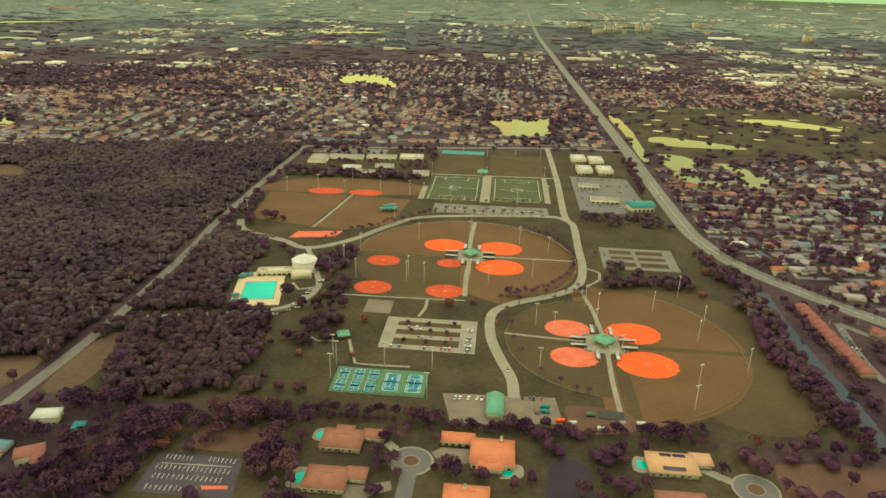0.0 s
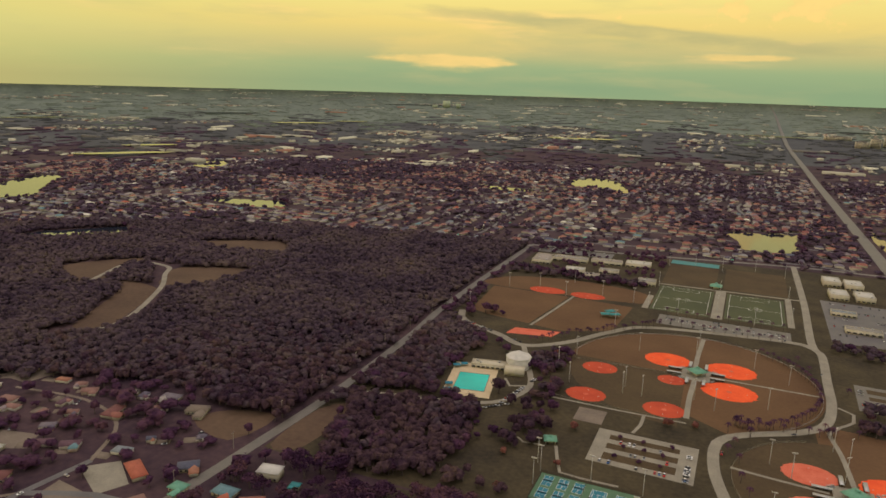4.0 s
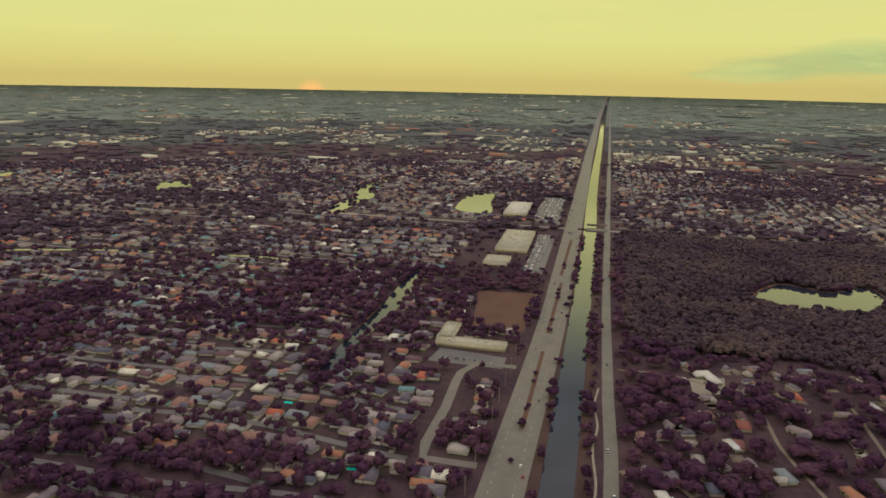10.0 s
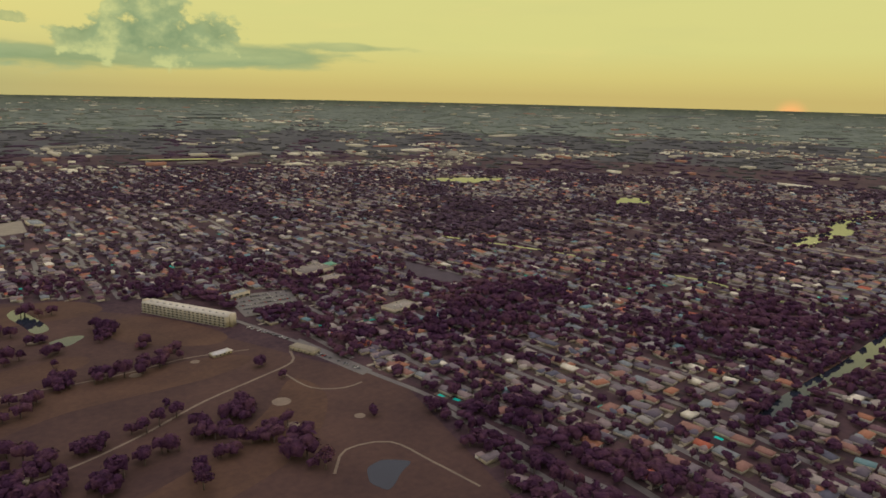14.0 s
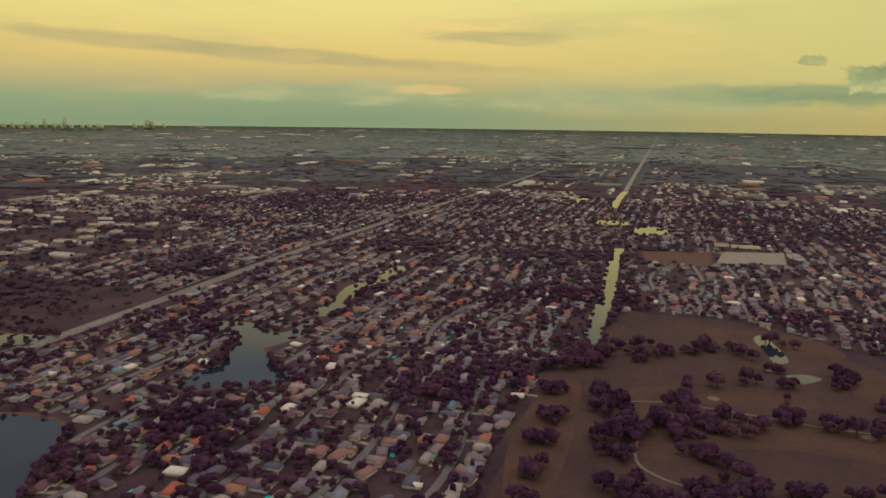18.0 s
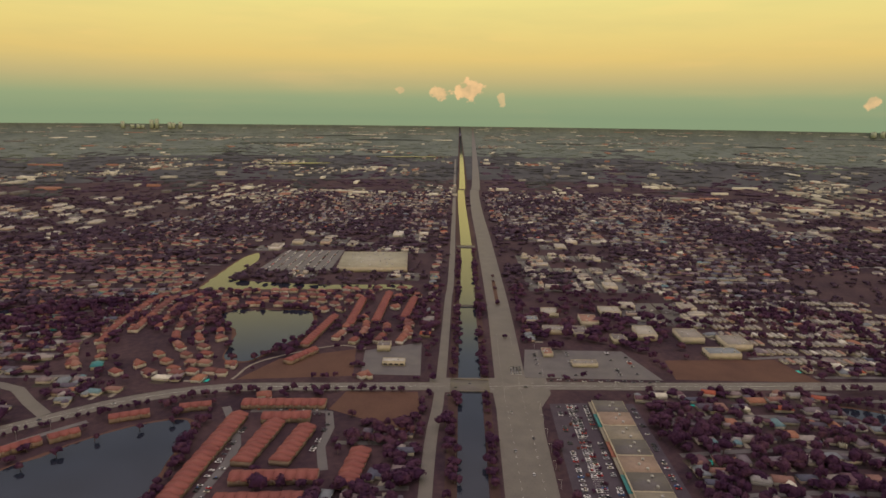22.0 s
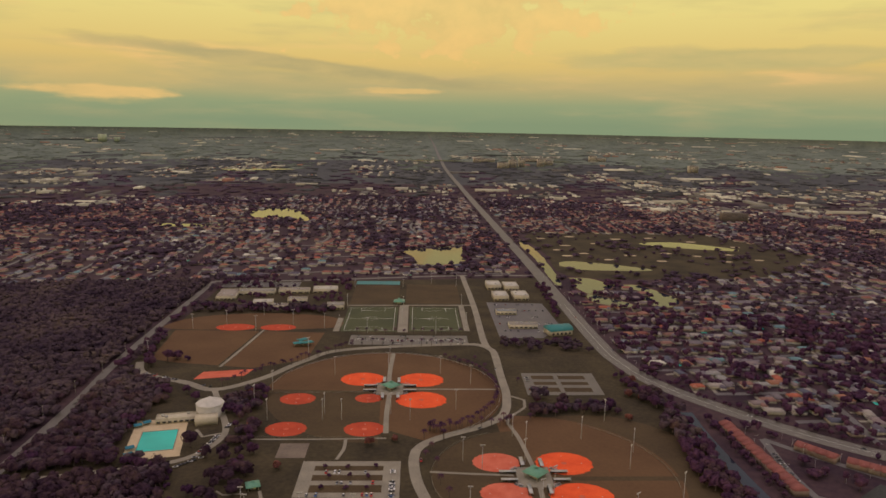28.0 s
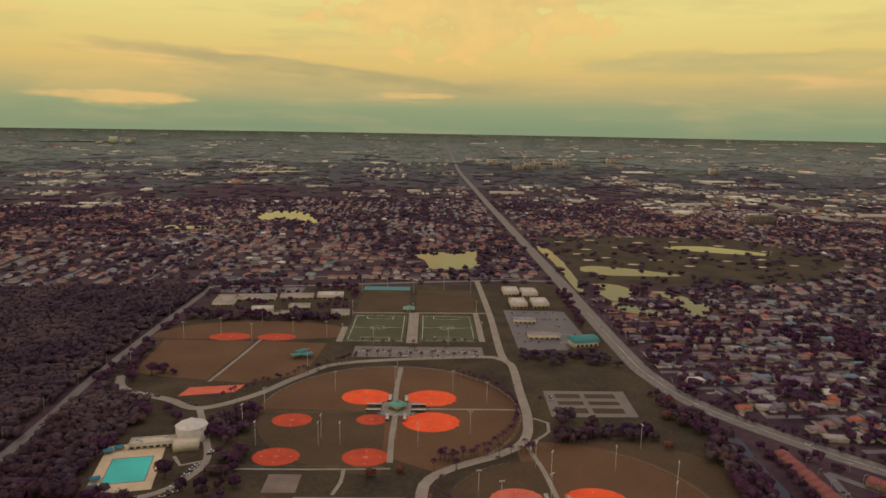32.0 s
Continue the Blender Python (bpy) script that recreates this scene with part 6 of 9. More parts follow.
def diamond(x, y, r, deg, mat, sq=0.82):
    """A clay infield: a quarter-round skin with a pitcher's plate and bases."""
    e = thing("infield", x, y, deg, "bright orange clay infield of a ball diamond" if mat is M_CLAY else "dull damp clay infield of a ball diamond" if mat is M_CLAYD else "pale worn clay infield of a ball diamond", "infield")
    loop = disc(0, 0, r, 36, 0, 360, sq)
    loop = [(a * (1 + 0.05 * math.sin(3 * i)), b) for i, (a, b) in enumerate(loop)]
    flat_area("clay", loop, 0.10, mat, "", "", parent=e)
    flat_area("mound", disc(0, 0, 2.4, 16), 0.17, M_CLAYP, "", "", parent=e)
    for i in range(4):
        a = i * math.pi / 2
        piece("base", e, boxv(-0.4 + r * 0.62 * math.cos(a), 0.4 + r * 0.62 * math.cos(a), -0.4 + r * 0.55 * math.sin(a), 0.4 + r * 0.55 * math.sin(a), 0.1, 0.22), M_WHITE)
    return e


for x, y, r, m in ((-58, 748, 24, M_CLAY), (6, 746, 25, M_CLAY), (6, 690, 26, M_CLAY), (-120, 692, 18, M_CLAYD), (-119, 621, 19, M_CLAYD), (-47, 621, 19, M_CLAYD), (-48, 694, 14, M_CLAYD)):
    diamond(x, y, r, 0, m)
for x, y, r, m in ((68, 557, 20, M_CLAYP), (125, 555, 24, M_CLAY), (128, 502, 25, M_CLAY), (70, 507, 20, M_CLAYP)):
    diamond(x, y, r, 0, m)
for cx, cy in ((-26, 720), (97, 533)):
    big = cx < 0
    pyramid_pavilion(cx, cy, 14, 4.5, "pale green roofed pavilion at the hub of the ball fields", M_GREENROOF)
    flat_area("plaza", rect(cx - 15, cx + 13, cy - 17, cy + 16), 0.12, M_CONC, "concrete plaza round the pavilion", "plaza")
    for dx, dy, d in ((-22, 5, 0), (20, 5, 0), (20, -8, 0), (-22, -8, 0), (-8, 22, 90), (8, 20, 90), (-8, -23, 90), (8, -23, 90)):
        e = thing("dugout", cx + dx, cy + dy, d, "low grey-roofed dugout with a bench beside the diamond", "dugout", "dugouts")
        piece("roof", e, boxv(-7, 7, -1.6, 1.6, 2.4, 2.6), M_METAL)
        piece("back_wall", e, boxv(-6.8, 6.8, 1.3, 1.5, 0, 2.4), M_FENCE)
        piece("bench", e, boxv(-6, 6, 0.6, 1.0, 0.35, 0.45), M_METAL)
        for sx in (-6.7, 0, 6.7):
            piece("post", e, boxv(sx - 0.08, sx + 0.08, -1.5, -1.34, 0, 2.4), M_METAL)
    for dx, dy, d in ((-15, 11, 35), (16, 11, -35), (16, -15, 35), (-16, -15, -35)):
        e = thing("bleachers", cx + dx, cy + dy, d, "small aluminium bleachers behind the backstop", "bleachers", "bleachers")
        for k in range(4):
            piece("bench", e, boxv(-3.5, 3.5, k * 0.7, k * 0.7 + 0.45, 0.3 + 0.4 * k, 0.4 + 0.4 * k), M_METAL)
        piece("frame", e, boxv(-3.4, 3.4, 0.1, 2.5, 0.02, 0.3), M_FENCE)
path([(-29, 735), (-29, 780), (-27, 835)], 5, "pale walkway between the ball fields")
path([(-27, 705), (-28, 660), (-27, 612)], 5, "pale walkway between the ball fields")
path([(-12, 719), (40, 719), (86, 719)], 3, "pale walkway between the ball fields")
path([(98, 548), (94, 600), (88, 640), (97, 655)], 4, "pale walkway between the ball fields")
path([(98, 518), (96, 470), (96, 418)], 4, "pale walkway between the ball fields")
path([(80, 535), (40, 538), (12, 541)], 3, "pale walkway between the ball fields")
flat_area("drill_strip", rect(110, 215, 526, 533), 0.075, M_TURF2, "darker grass strip between two outfields", "field")
flat_area("drill_strip", rect(100, 111, 420, 516), 0.075, M_TURF2, "darker grass strip between two outfields", "field")
fence(disc(97, 533, 114, 40, -88, 60), 1.6, "pale curved outfield fence", M_CONC)
fence(disc(97, 533, 84, 30, 110, 260), 1.6, "pale curved outfield fence", M_CONC)
fence(disc(-33, 713, 122, 50, -60, 170), 1.6, "curved outfield fence of steel mesh")
fence([(-144, 604), (-90, 603), (-30, 602)], 1.6, "steel mesh fence along the outfield", M_CONC)
fence([(-150, 706), (-100, 708), (-34, 711)], 1.6, "steel mesh fence between the fields", M_CONC)
path([(-148, 600), (-90, 600), (-26, 602)], 2.4, "pale walkway along the outfield", step=20)
path([(-62, 600), (-62, 580), (-66, 562)], 3, "short pale walkway to the parking lot")
for x, y in ((-90, 760), (28, 765), (60, 735), (-30, 800), (-88, 655), (40, 665), (-5, 640), (-150, 715), (-140, 640), (-70, 640), (-24, 655), (-31, 775), (-88, 640), (-160, 675),
             (40, 560), (88, 605), (98, 590), (150, 600), (178, 545), (190, 575), (160, 470), (40, 480), (95, 490), (55, 545), (206, 500), (92, 556), (108, 510), (182, 640), (150, 440)):
    copy_thing(POLE, pose(x, y, 0, 0, 0, math.degrees(math.atan2(y - 620, x - 40)) + 90))
# soccer
for x0, x1, y0, y1, m in ((-102, -27, 925, 1052, M_SOCCER), (-9, 64, 928, 1052, M_SOCCER), (-103, -27, 1068, 1195, M_TURF2), (-16, 71, 1074, 1205, M_TURF2)):
    e = thing("soccer_field", (x0 + x1) / 2, (y0 + y1) / 2, 0, "green striped artificial-turf soccer field" if m is M_SOCCER else "dull grass soccer field", "soccer field", "soccer fields")
    a, b = (x1 - x0) / 2, (y1 - y0) / 2
    flat_area("turf", rect(-a, a, -b, b), 0.07, m, "", "", parent=e)
    if m is M_SOCCER:
        a, b = a - 4, b - 6
        h = Heap()
        for q in ([(-a, -b), (a, -b)], [(-a, b), (a, b)], [(-a, -b), (-a, b)], [(a, -b), (a, b)], [(-a, 0), (a, 0)], [(-18, b), (-18, b - 15)], [(18, b), (18, b - 15)], [(-18, b - 15), (18, b - 15)], [(-18, -b), (-18, -b + 15)], [(18, -b), (18, -b + 15)], [(-18, -b + 15), (18, -b + 15)], disc(0, 0, 9, 24) + [(9, 0)]):
            h.add(*strip_mesh(np.array(q), 0.4, 0.11))
        part_of("lines", h, [M_LINE], e, "white field lines")
        for s in (-1, 1):
            for q in (boxv(-3.7, -3.55, s * b - 0.08, s * b + 0.08, 0.1, 2.4), boxv(3.55, 3.7, s * b - 0.08, s * b + 0.08, 0.1, 2.4), boxv(-3.7, 3.7, s * b - 0.08, s * b + 0.08, 2.4, 2.55)):
                piece("goal_bar", e, q, M_WHITE)
flat_area("walkway", rect(-25, -11, 922, 1062), 0.10, M_CONC, "wide pale walkway between the soccer fields", "walkway")
flat_area("walkway", rect(66, 74, 930, 1064), 0.10, M_CONC, "pale walkway beside the soccer field", "walkway")
flat_area("walkway", rect(-112, -104, 925, 990), 0.10, M_CONC, "pale paved apron beside the soccer field", "walkway")
path([(-105, 1060), (-20, 1063), (90, 1066)], 5, "pale walkway across the soccer fields", step=40)
pyramid_pavilion(-26, 1072, 15, 4.5, "pale green roofed pavilion between the soccer fields", M_GREENROOF, 0)
flat_area("play_court", rect(-104, -28, 1202, 1228), 0.09, M_TEALROOF, "teal painted play court", "court")
for x, y in ((-104, 930), (-104, 1045), (-65, 918), (-19, 960), (-19, 1035), (27, 918), (70, 945), (70, 1050), (-104, 1180), (-22, 1185), (70, 1190), (-65, 1205), (27, 1212)):
    copy_thing(POLE, pose(x, y, 0, 0, 0, 90 * (x in (-104, 70, -19, -22))))
# lot south of the soccer fields
flat_area("parking_lot", rect(-86, 68, 868, 908), 0.155, M_ASPH, "grey asphalt parking lot beside the soccer fields", "parking lot")
for yy in (874, 886, 892, 903):
    car_row(-80, yy, 62, yy, 46, 90, 0.26)
stall_marks(-82, 64, 888.5, 48, 9)
for i in range(12):
    put_palm(-80 + i * 12.5, 865)
    put_palm(-78 + i * 12.5, 911)
# western field pair
flat_area("ball_field", smooth_loop([(-338, 960), (-300, 995), (-225, 1012), (-150, 1005), (-112, 985), (-118, 940), (-320, 930)], 5), 0.06, M_TURF, "wide tan grass ball field", "field")
flat_area("ball_field", [(-322, 926), (-210, 924), (-228, 790), (-285, 800), (-312, 812)], 0.07, M_TURF, "tan grass soccer pitch", "field")
flat_area("ball_field", [(-203, 924), (-122, 918), (-130, 812), (-185, 782), (-221, 788)], 0.07, M_TURF, "tan grass soccer pitch", "field")
path([(-205, 930), (-215, 850), (-224, 785)], 3.5, "pale path between two pitches")
diamond(-246, 941, 26, 0, M_CLAYD, 0.6)
diamond(-188, 941, 24, 0, M_CLAYD, 0.6)
flat_area("volleyball_court", [(-242, 745), (-190, 757), (-184, 778), (-238, 768)], 0.11, M_CLAYP, "salmon-coloured sand court", "court")
for x, y in ((-300, 930), (-220, 1000), (-125, 940), (-215, 925), (-316, 815), (-130, 830), (-260, 950), (-170, 955)):
    copy_thing(POLE, pose(x, y, 0, 0, 0, 20))
e = thing("canopy", -140, 868, 20, "teal fabric shade canopy over a playground", "canopy")
for k, (a, b) in enumerate(((-9, -4), (2, -6), (-2, 5))):
    piece("shade", e, turned(hipv(13, 9, 4.5 + 0.5 * k, 1.6, 0.3, 0.3), 0.2 * k, a, b), M_TEALROOF)
    for s in (-1, 1):
        piece("post", e, cylv(0.12, 0.12, 0, 4.6, 6, a + s * 5, b), M_METAL)
car_row(-300, 762, -215, 722, 22, 60, 0.5)
for i in range(26):
    u = i / 25
    put_palm(-205 + 125 * u + random.uniform(-2, 2), 726 + 132 * u ** 0.9 + random.uniform(-3, 3))
for i in range(34):
    a = math.radians(-62 + i * 3.6)
    put_palm(-33 + 113 * math.cos(a) + 6, 713 + 113 * math.sin(a))
for i in range(22):
    put_palm(84 + 20 * math.sin(i * 0.35) - i * 3.6, 636 - i * 1.2 + random.uniform(-2, 2) if i < 20 else 600)
for x, y in ((18, 548), (20, 520), (26, 500), (40, 470), (55, 462), (66, 452), (9, 560), (14, 575), (8, 600), (110, 640), (136, 648), (75, 450), (112, 735), (70, 800), (80, 780), (60, 790)):
    put_palm(x, y)

# ---- the park: pool, courts, lots, sheds ----
e = thing("swimming_pool", -228, 603, 12, "turquoise outdoor swimming pool with a tan paved deck", "swimming pool")
flat_area("deck", rect(-24, 22, -40, 40), 0.14, M_DECK, "tan paved deck", "", parent=e)
flat_area("water", rect(-15, 15, -26, 14), 0.24, M_POOL, "clear turquoise water", "", parent=e)
h = Heap()
for q in (boxv(-15.6, -15, -26.6, 14.6, 0.14, 0.4), boxv(15, 15.6, -26.6, 14.6, 0.14, 0.4), boxv(-15, 15, -26.6, -26, 0.14, 0.4), boxv(-15, 15, 14, 14.6, 0.14, 0.4)):
    h.add(*q)
part_of("coping", h, [M_CONC], e)
for a, b in ((-21, 26), (-20, -20), (-19, -33), (-14, 31)):
    c = thing("shade_umbrella", -228 + a * 0.978 - b * 0.208, 603 + a * 0.208 + b * 0.978, 30, "blue shade canopy on the pool deck", "umbrella", "pool umbrellas")
    piece("canopy", c, hipv(7, 6, 2.6, 1.2, 0.2, 0.1), M_COURTB)
    piece("pole", c, cylv(0.08, 0.08, 0.14, 3.4, 6), M_METAL)
e = flat_building("pool_house", -222, 640, 40, 13, 4.5, 12, "long cream-roofed pool house beside the deck", "building", M_CREAM, M_CREAM, 4, 8)
e = thing("gymnasium", -197, 654, 12, "tall cream gymnasium with a faceted roof", "building")
piece("wall", e, cylv(13, 13, 0, 12, 8), M_WHITE)
piece("roof", e, cylv(13.6, 2.5, 12, 17, 8), M_WHITE)
piece("lantern", e, cylv(2.2, 1, 17, 18, 8), M_WHITE)
piece("annex", e, boxv(-12, 8, -26, -14, 0, 7), M_CREAM)
path([(-200, 620), (-190, 605), (-175, 612)], 3, "curved pale footpath to the pool")
car_row(-186, 560, -170, 640, 22, 20, 0.6)
car_row(-196, 548, -178, 566, 8, 20, 0.6)
flat_area("sand_court", rect(-118, -93, 565, 592), 0.1, M_SAND, "pale sand volleyball court", "court")
flat_area("parking_lot", smooth_loop([(-93, 502), (-93, 559), (-12, 559), (-12, 500)], 1), 0.15, M_CONC, "pale parking loop round grass islands", "parking lot")
for y0, y1 in ((509, 520), (527, 536), (543, 551)):
    flat_area("island", rect(-82, -26, y0, y1), 0.2, M_TURF2, "grass island in the parking loop", "island")
    for k in range(3):
        put_tree(-72 + 18 * k + random.uniform(-4, 4), (y0 + y1) / 2, 0.45, 2)
for yy, f in ((523, 0.25), (540, 0.2), (505, 0.25)):
    car_row(-84, yy, -28, yy, 16, 90, f)
car_row(-18, 500, -18, 552, 18, 0, 0.55)
e = thing("tennis_courts", -82, 450, 0, "fenced pickleball and tennis courts painted green and blue", "sports courts")
flat_area("court_surface", rect(-36, 36, -18, 18), 0.12, M_COURT, "green court surface", "", parent=e)
for cx in (9, 26.5):
    flat_area("tennis_court", rect(cx - 5.5, cx + 5.5, -12, 12), 0.16, M_COURTB, "blue tennis court", "", parent=e)
    h = Heap()
    for q in ([(-5.5, -12), (-5.5, 12)], [(5.5, -12), (5.5, 12)], [(-5.5, -12), (5.5, -12)], [(-5.5, 12), (5.5, 12)], [(-4.1, -12), (-4.1, 12)], [(4.1, -12), (4.1, 12)], [(-4.1, 6.4), (4.1, 6.4)], [(-4.1, -6.4), (4.1, -6.4)], [(0, -6.4), (0, 6.4)]):
        h.add(*strip_mesh(np.array(q) + np.array([cx, 0]), 0.25, 0.2))
    part_of("court_lines", h, [M_LINE], e)
    piece("net", e, boxv(cx - 6, cx + 6, -0.05, 0.05, 0.12, 1.0), M_FENCE)
for i in range(3):
    for j in (-1, 1):
        cx, cy = -29 + 11.5 * i, 8.5 * j
        flat_area("pickleball_court", rect(cx - 3.6, cx + 3.6, cy - 6.8, cy + 6.8), 0.16, M_COURTB, "blue pickleball court", "", parent=e)
        h = Heap()
        for q in ([(-3.6, -6.8), (-3.6, 6.8)], [(3.6, -6.8), (3.6, 6.8)], [(-3.6, -6.8), (3.6, -6.8)], [(-3.6, 6.8), (3.6, 6.8)], [(-3.6, 2.1), (3.6, 2.1)], [(-3.6, -2.1), (3.6, -2.1)], [(0, 2.1), (0, 6.8)], [(0, -6.8), (0, -2.1)]):
            h.add(*strip_mesh(np.array(q) + np.array([cx, cy]), 0.2, 0.2))
        part_of("court_lines", h, [M_LINE], e)
        piece("net", e, boxv(cx - 3.8, cx + 3.8, cy - 0.05, cy + 0.05, 0.12, 0.9), M_FENCE)
fence([(-118, 431), (-118, 468), (-46, 469), (-46, 432), (-118, 431)][:2], 3, "tall dark court fence", M_FENCE, 4)
fence([(-118, 468.6), (-82, 468.6), (-46, 468.6)], 3, "tall dark court fence", M_FENCE, 4)
fence([(-46, 468), (-46, 450), (-46, 432)], 3, "tall dark court fence", M_FENCE, 4)
fence([(-118, 431.6), (-82, 431.6), (-46, 431.6)], 3, "tall dark court fence", M_FENCE, 4)
fence([(-84, 432), (-84, 450), (-84, 468)], 2, "dark fence between the courts", M_FENCE, 4)
for x, y in ((-120, 450), (-120, 470), (-82, 472), (-44, 470), (-44, 432), (-125, 480)):
    copy_thing(POLE, pose(x, y, 0, 0, 0, 0))
pyramid_pavilion(-125, 516, 9, 3.2, "teal-green roofed picnic shelter", M_GREENROOF, 20)
path([(-119, 512), (-112, 490), (-106, 474), (-90, 473), (-62, 474)], 2.6, "pale footpath to the courts")
path([(-130, 508), (-145, 506), (-152, 512)], 2, "pale footpath to the shelter")
flat_area("yard", [(-33, 440), (50, 444), (54, 412), (-24, 402)], 0.12, M_SAND, "sandy maintenance yard", "yard")
gabled_house(6, 424, 25, 11, 90, "pale green metal-roofed maintenance shed", M_GREENROOF, 0, 4.5, ridge=0.97, name="shed")
for x, y, a, lab, m in ((42, 430, 0, "teal steel container in the yard", M_TEALROOF), (42, 424, 0, "teal steel container in the yard", M_TEALROOF), (52, 414, 10, "red steel container in the yard", M_CLAY), (60, 412, 10, "white steel container in the yard", M_WHITE), (36, 424, 90, "tan steel container in the yard", M_SAND), (80, 408, 0, "white box trailer", M_WHITE), (108, 417, 0, "white box trailer by the outfield fence", M_WHITE), (74, 424, 0, "dark green storage shed", M_COURT)):
    e = thing("container", x, y, a, lab, "container", "containers")
    piece("body", e, boxv(-3.1, 3.1, -1.2, 1.2, 0.15, 2.6), m)
    for k in range(6):
        piece("rib", e, boxv(-2.7 + k * 1.05, -2.55 + k * 1.05, -1.26, 1.26, 0.2, 2.55), m)
    piece("door", e, boxv(3.08, 3.16, -1.1, 1.1, 0.25, 2.5), m)
flat_area("clay_heap_yard", smooth_loop([(58, 434), (100, 430), (104, 410), (66, 404)], 4), 0.1, M_BANK, "reddish-brown bare storage yard", "yard")
flat_area("solar_rack", rect(80, 98, 421, 431), 0.6, M_FENCE, "dark batting cage roof", "batting cage")
car_row(-28, 434, -2, 436, 8, 80, 0.6)
car_row(22, 440, 44, 441, 8, 90, 0.5)
car_row(14, 450, 16, 500, 8, 100, 0.2)
# eastern lot
flat_area("parking_lot", [(118, 703), (120, 768), (202, 768), (200, 704)], 0.15, M_ASPH, "grey parking loop with grass islands", "parking lot")
for y0, y1 in ((712, 724), (732, 741), (749, 760)):
    flat_area("island", rect(130, 155, y0, y1), 0.2, M_TURF2, "grass island in the parking loop", "island")
    flat_area("island", rect(160, 190, y0, y1), 0.2, M_TURF2, "grass island in the parking loop", "island")
car_row(124, 712, 124, 760, 14, 0, 0.2)
gabled_house(128, 668, 14, 8, 0, "small red-roofed park restroom", M_CLAY, 0, 3, name="restroom")
path([(97, 655), (110, 672), (112, 690), (100, 700)], 3, "pale footpath by the lot")
# buildings along the park's east edge
for x, y in ((134, 1188), (163, 1180), (137, 1112), (170, 1115)):
    e = flat_building("warehouse", x, y, 24, 34, 8, 2, "white-roofed rectangular storage building", "warehouse", M_CREAM, M_WHITE, 2, 4)
e = thing("hall", 194, 921, 15, "cream hall with a teal arched metal roof", "building")
piece("wall", e, boxv(-16, 16, -11, 11, 0, 7), M_CREAM)
v, t = [], []
for i in range(9):
    a = math.pi * i / 8
    v += [(-17, 12 * math.cos(a), 7 + 5.5 * math.sin(a)), (17, 12 * math.cos(a), 7 + 5.5 * math.sin(a))]
for i in range(8):
    t += [(2 * i, 2 * i + 1, 2 * i + 3), (2 * i, 2 * i + 3, 2 * i + 2)]
t += [(0, 2 * i, 2 * i + 2) for i in range(1, 8)] + [(1, 2 * i + 3, 2 * i + 1) for i in range(1, 8)]
piece("roof", e, (np.array(v, float), np.array(t)), M_TEALROOF)
for k in range(5):
    piece("window", e, boxv(-12 + 6 * k - 1.5, -12 + 6 * k + 1.5, -11.08, -10.9, 1.5, 4.5), M_DARK)
flat_area("parking_lot", [(112, 900), (112, 1085), (200, 1080), (205, 950), (170, 900)], 0.11, M_STREET, "grey asphalt lot between low buildings", "parking lot")
for yy in (930, 965, 1000, 1035, 1070):
    car_row(118, yy, 195, yy, 22, 90, 0.4)
flat_building("office", 150, 950, 40, 16, 5, 0, "low cream office building", "building", None, None, 4, 6)
flat_building("office", 135, 1020, 30, 14, 5, 0, "low cream office building", "building", None, None, 3, 5)
for x, y, lx, ly in ((-235, 1062, 30, 20), (-122, 1046, 26, 22), (-185, 1080, 30, 14), (-260, 1130, 60, 22), (-200, 1140, 50, 18), (-300, 1110, 30, 50), (-150, 1150, 40, 26), (-205, 1040, 24, 12)):
    flat_building("school_building", x, y, lx, ly, 6, 4, "low pale-roofed school building", "building", None, M_WHITE if x == -235 else None, 3, 5)
flat_area("parking_lot", [(-330, 1172), (-330, 1205), (-200, 1214), (-200, 1178)], 0.11, M_STREET, "grey asphalt school parking lot", "parking lot")
for yy in (1180, 1195, 1208):
    car_row(-322, yy, -206, yy + 4, 26, 90, 0.35)
rng_school = random.Random(41)
for k in range(150):
    tx, ty = rng_school.uniform(-330, -112), rng_school.uniform(1022, 1235)
    if all(occ(tx + a, ty + b) != 4 for a in (-5, 0, 5) for b in (-5, 0, 5)):
        put_tree(tx, ty, rng_school.uniform(0.5, 0.95))
# park trees
for pts, st, j in (([(-320, 545), (-270, 580), (-262, 650), (-270, 700), (-230, 690)], 9, 9), ([(-250, 560), (-215, 550), (-190, 520)], 9, 6), ([(-300, 470), (-240, 440), (-190, 460), (-180, 500)], 10, 12), ([(-280, 440), (-220, 420)], 9, 12),
                   ([(-180, 650), (-160, 700), (-165, 640), (-150, 600), (-140, 560)], 9, 8), ([(-330, 900), (-318, 830), (-300, 780)], 10, 4), ([(-160, 545), (-135, 540)], 8, 6), ([(246, 650), (244, 600), (240, 560), (244, 500), (248, 440), (252, 400)], 6, 5), ([(256, 660), (256, 580), (255, 500), (258, 400)], 6, 4), ([(236, 560), (232, 530), (240, 480)], 6, 5), ([(228, 760), (240, 700), (252, 660)], 7, 5),
                   ([(190, 660), (165, 665), (140, 660)], 8, 4), ([(-120, 405), (-60, 408), (-10, 396), (60, 398), (110, 404)], 8, 4), ([(-170, 395), (-120, 392)], 9, 8), ([(130, 405), (150, 412)], 6, 5), ([(200, 880), (160, 870), (130, 872)], 9, 4), ([(210, 1000), (215, 1100), (215, 1200)], 9, 5), ([(-330, 1040), (-240, 1020), (-130, 1015)], 13, 6), ([(-300, 800), (-285, 812), (-270, 800)], 7, 6)):
    tree_line(pts, st, j, 0.55, 1.0)
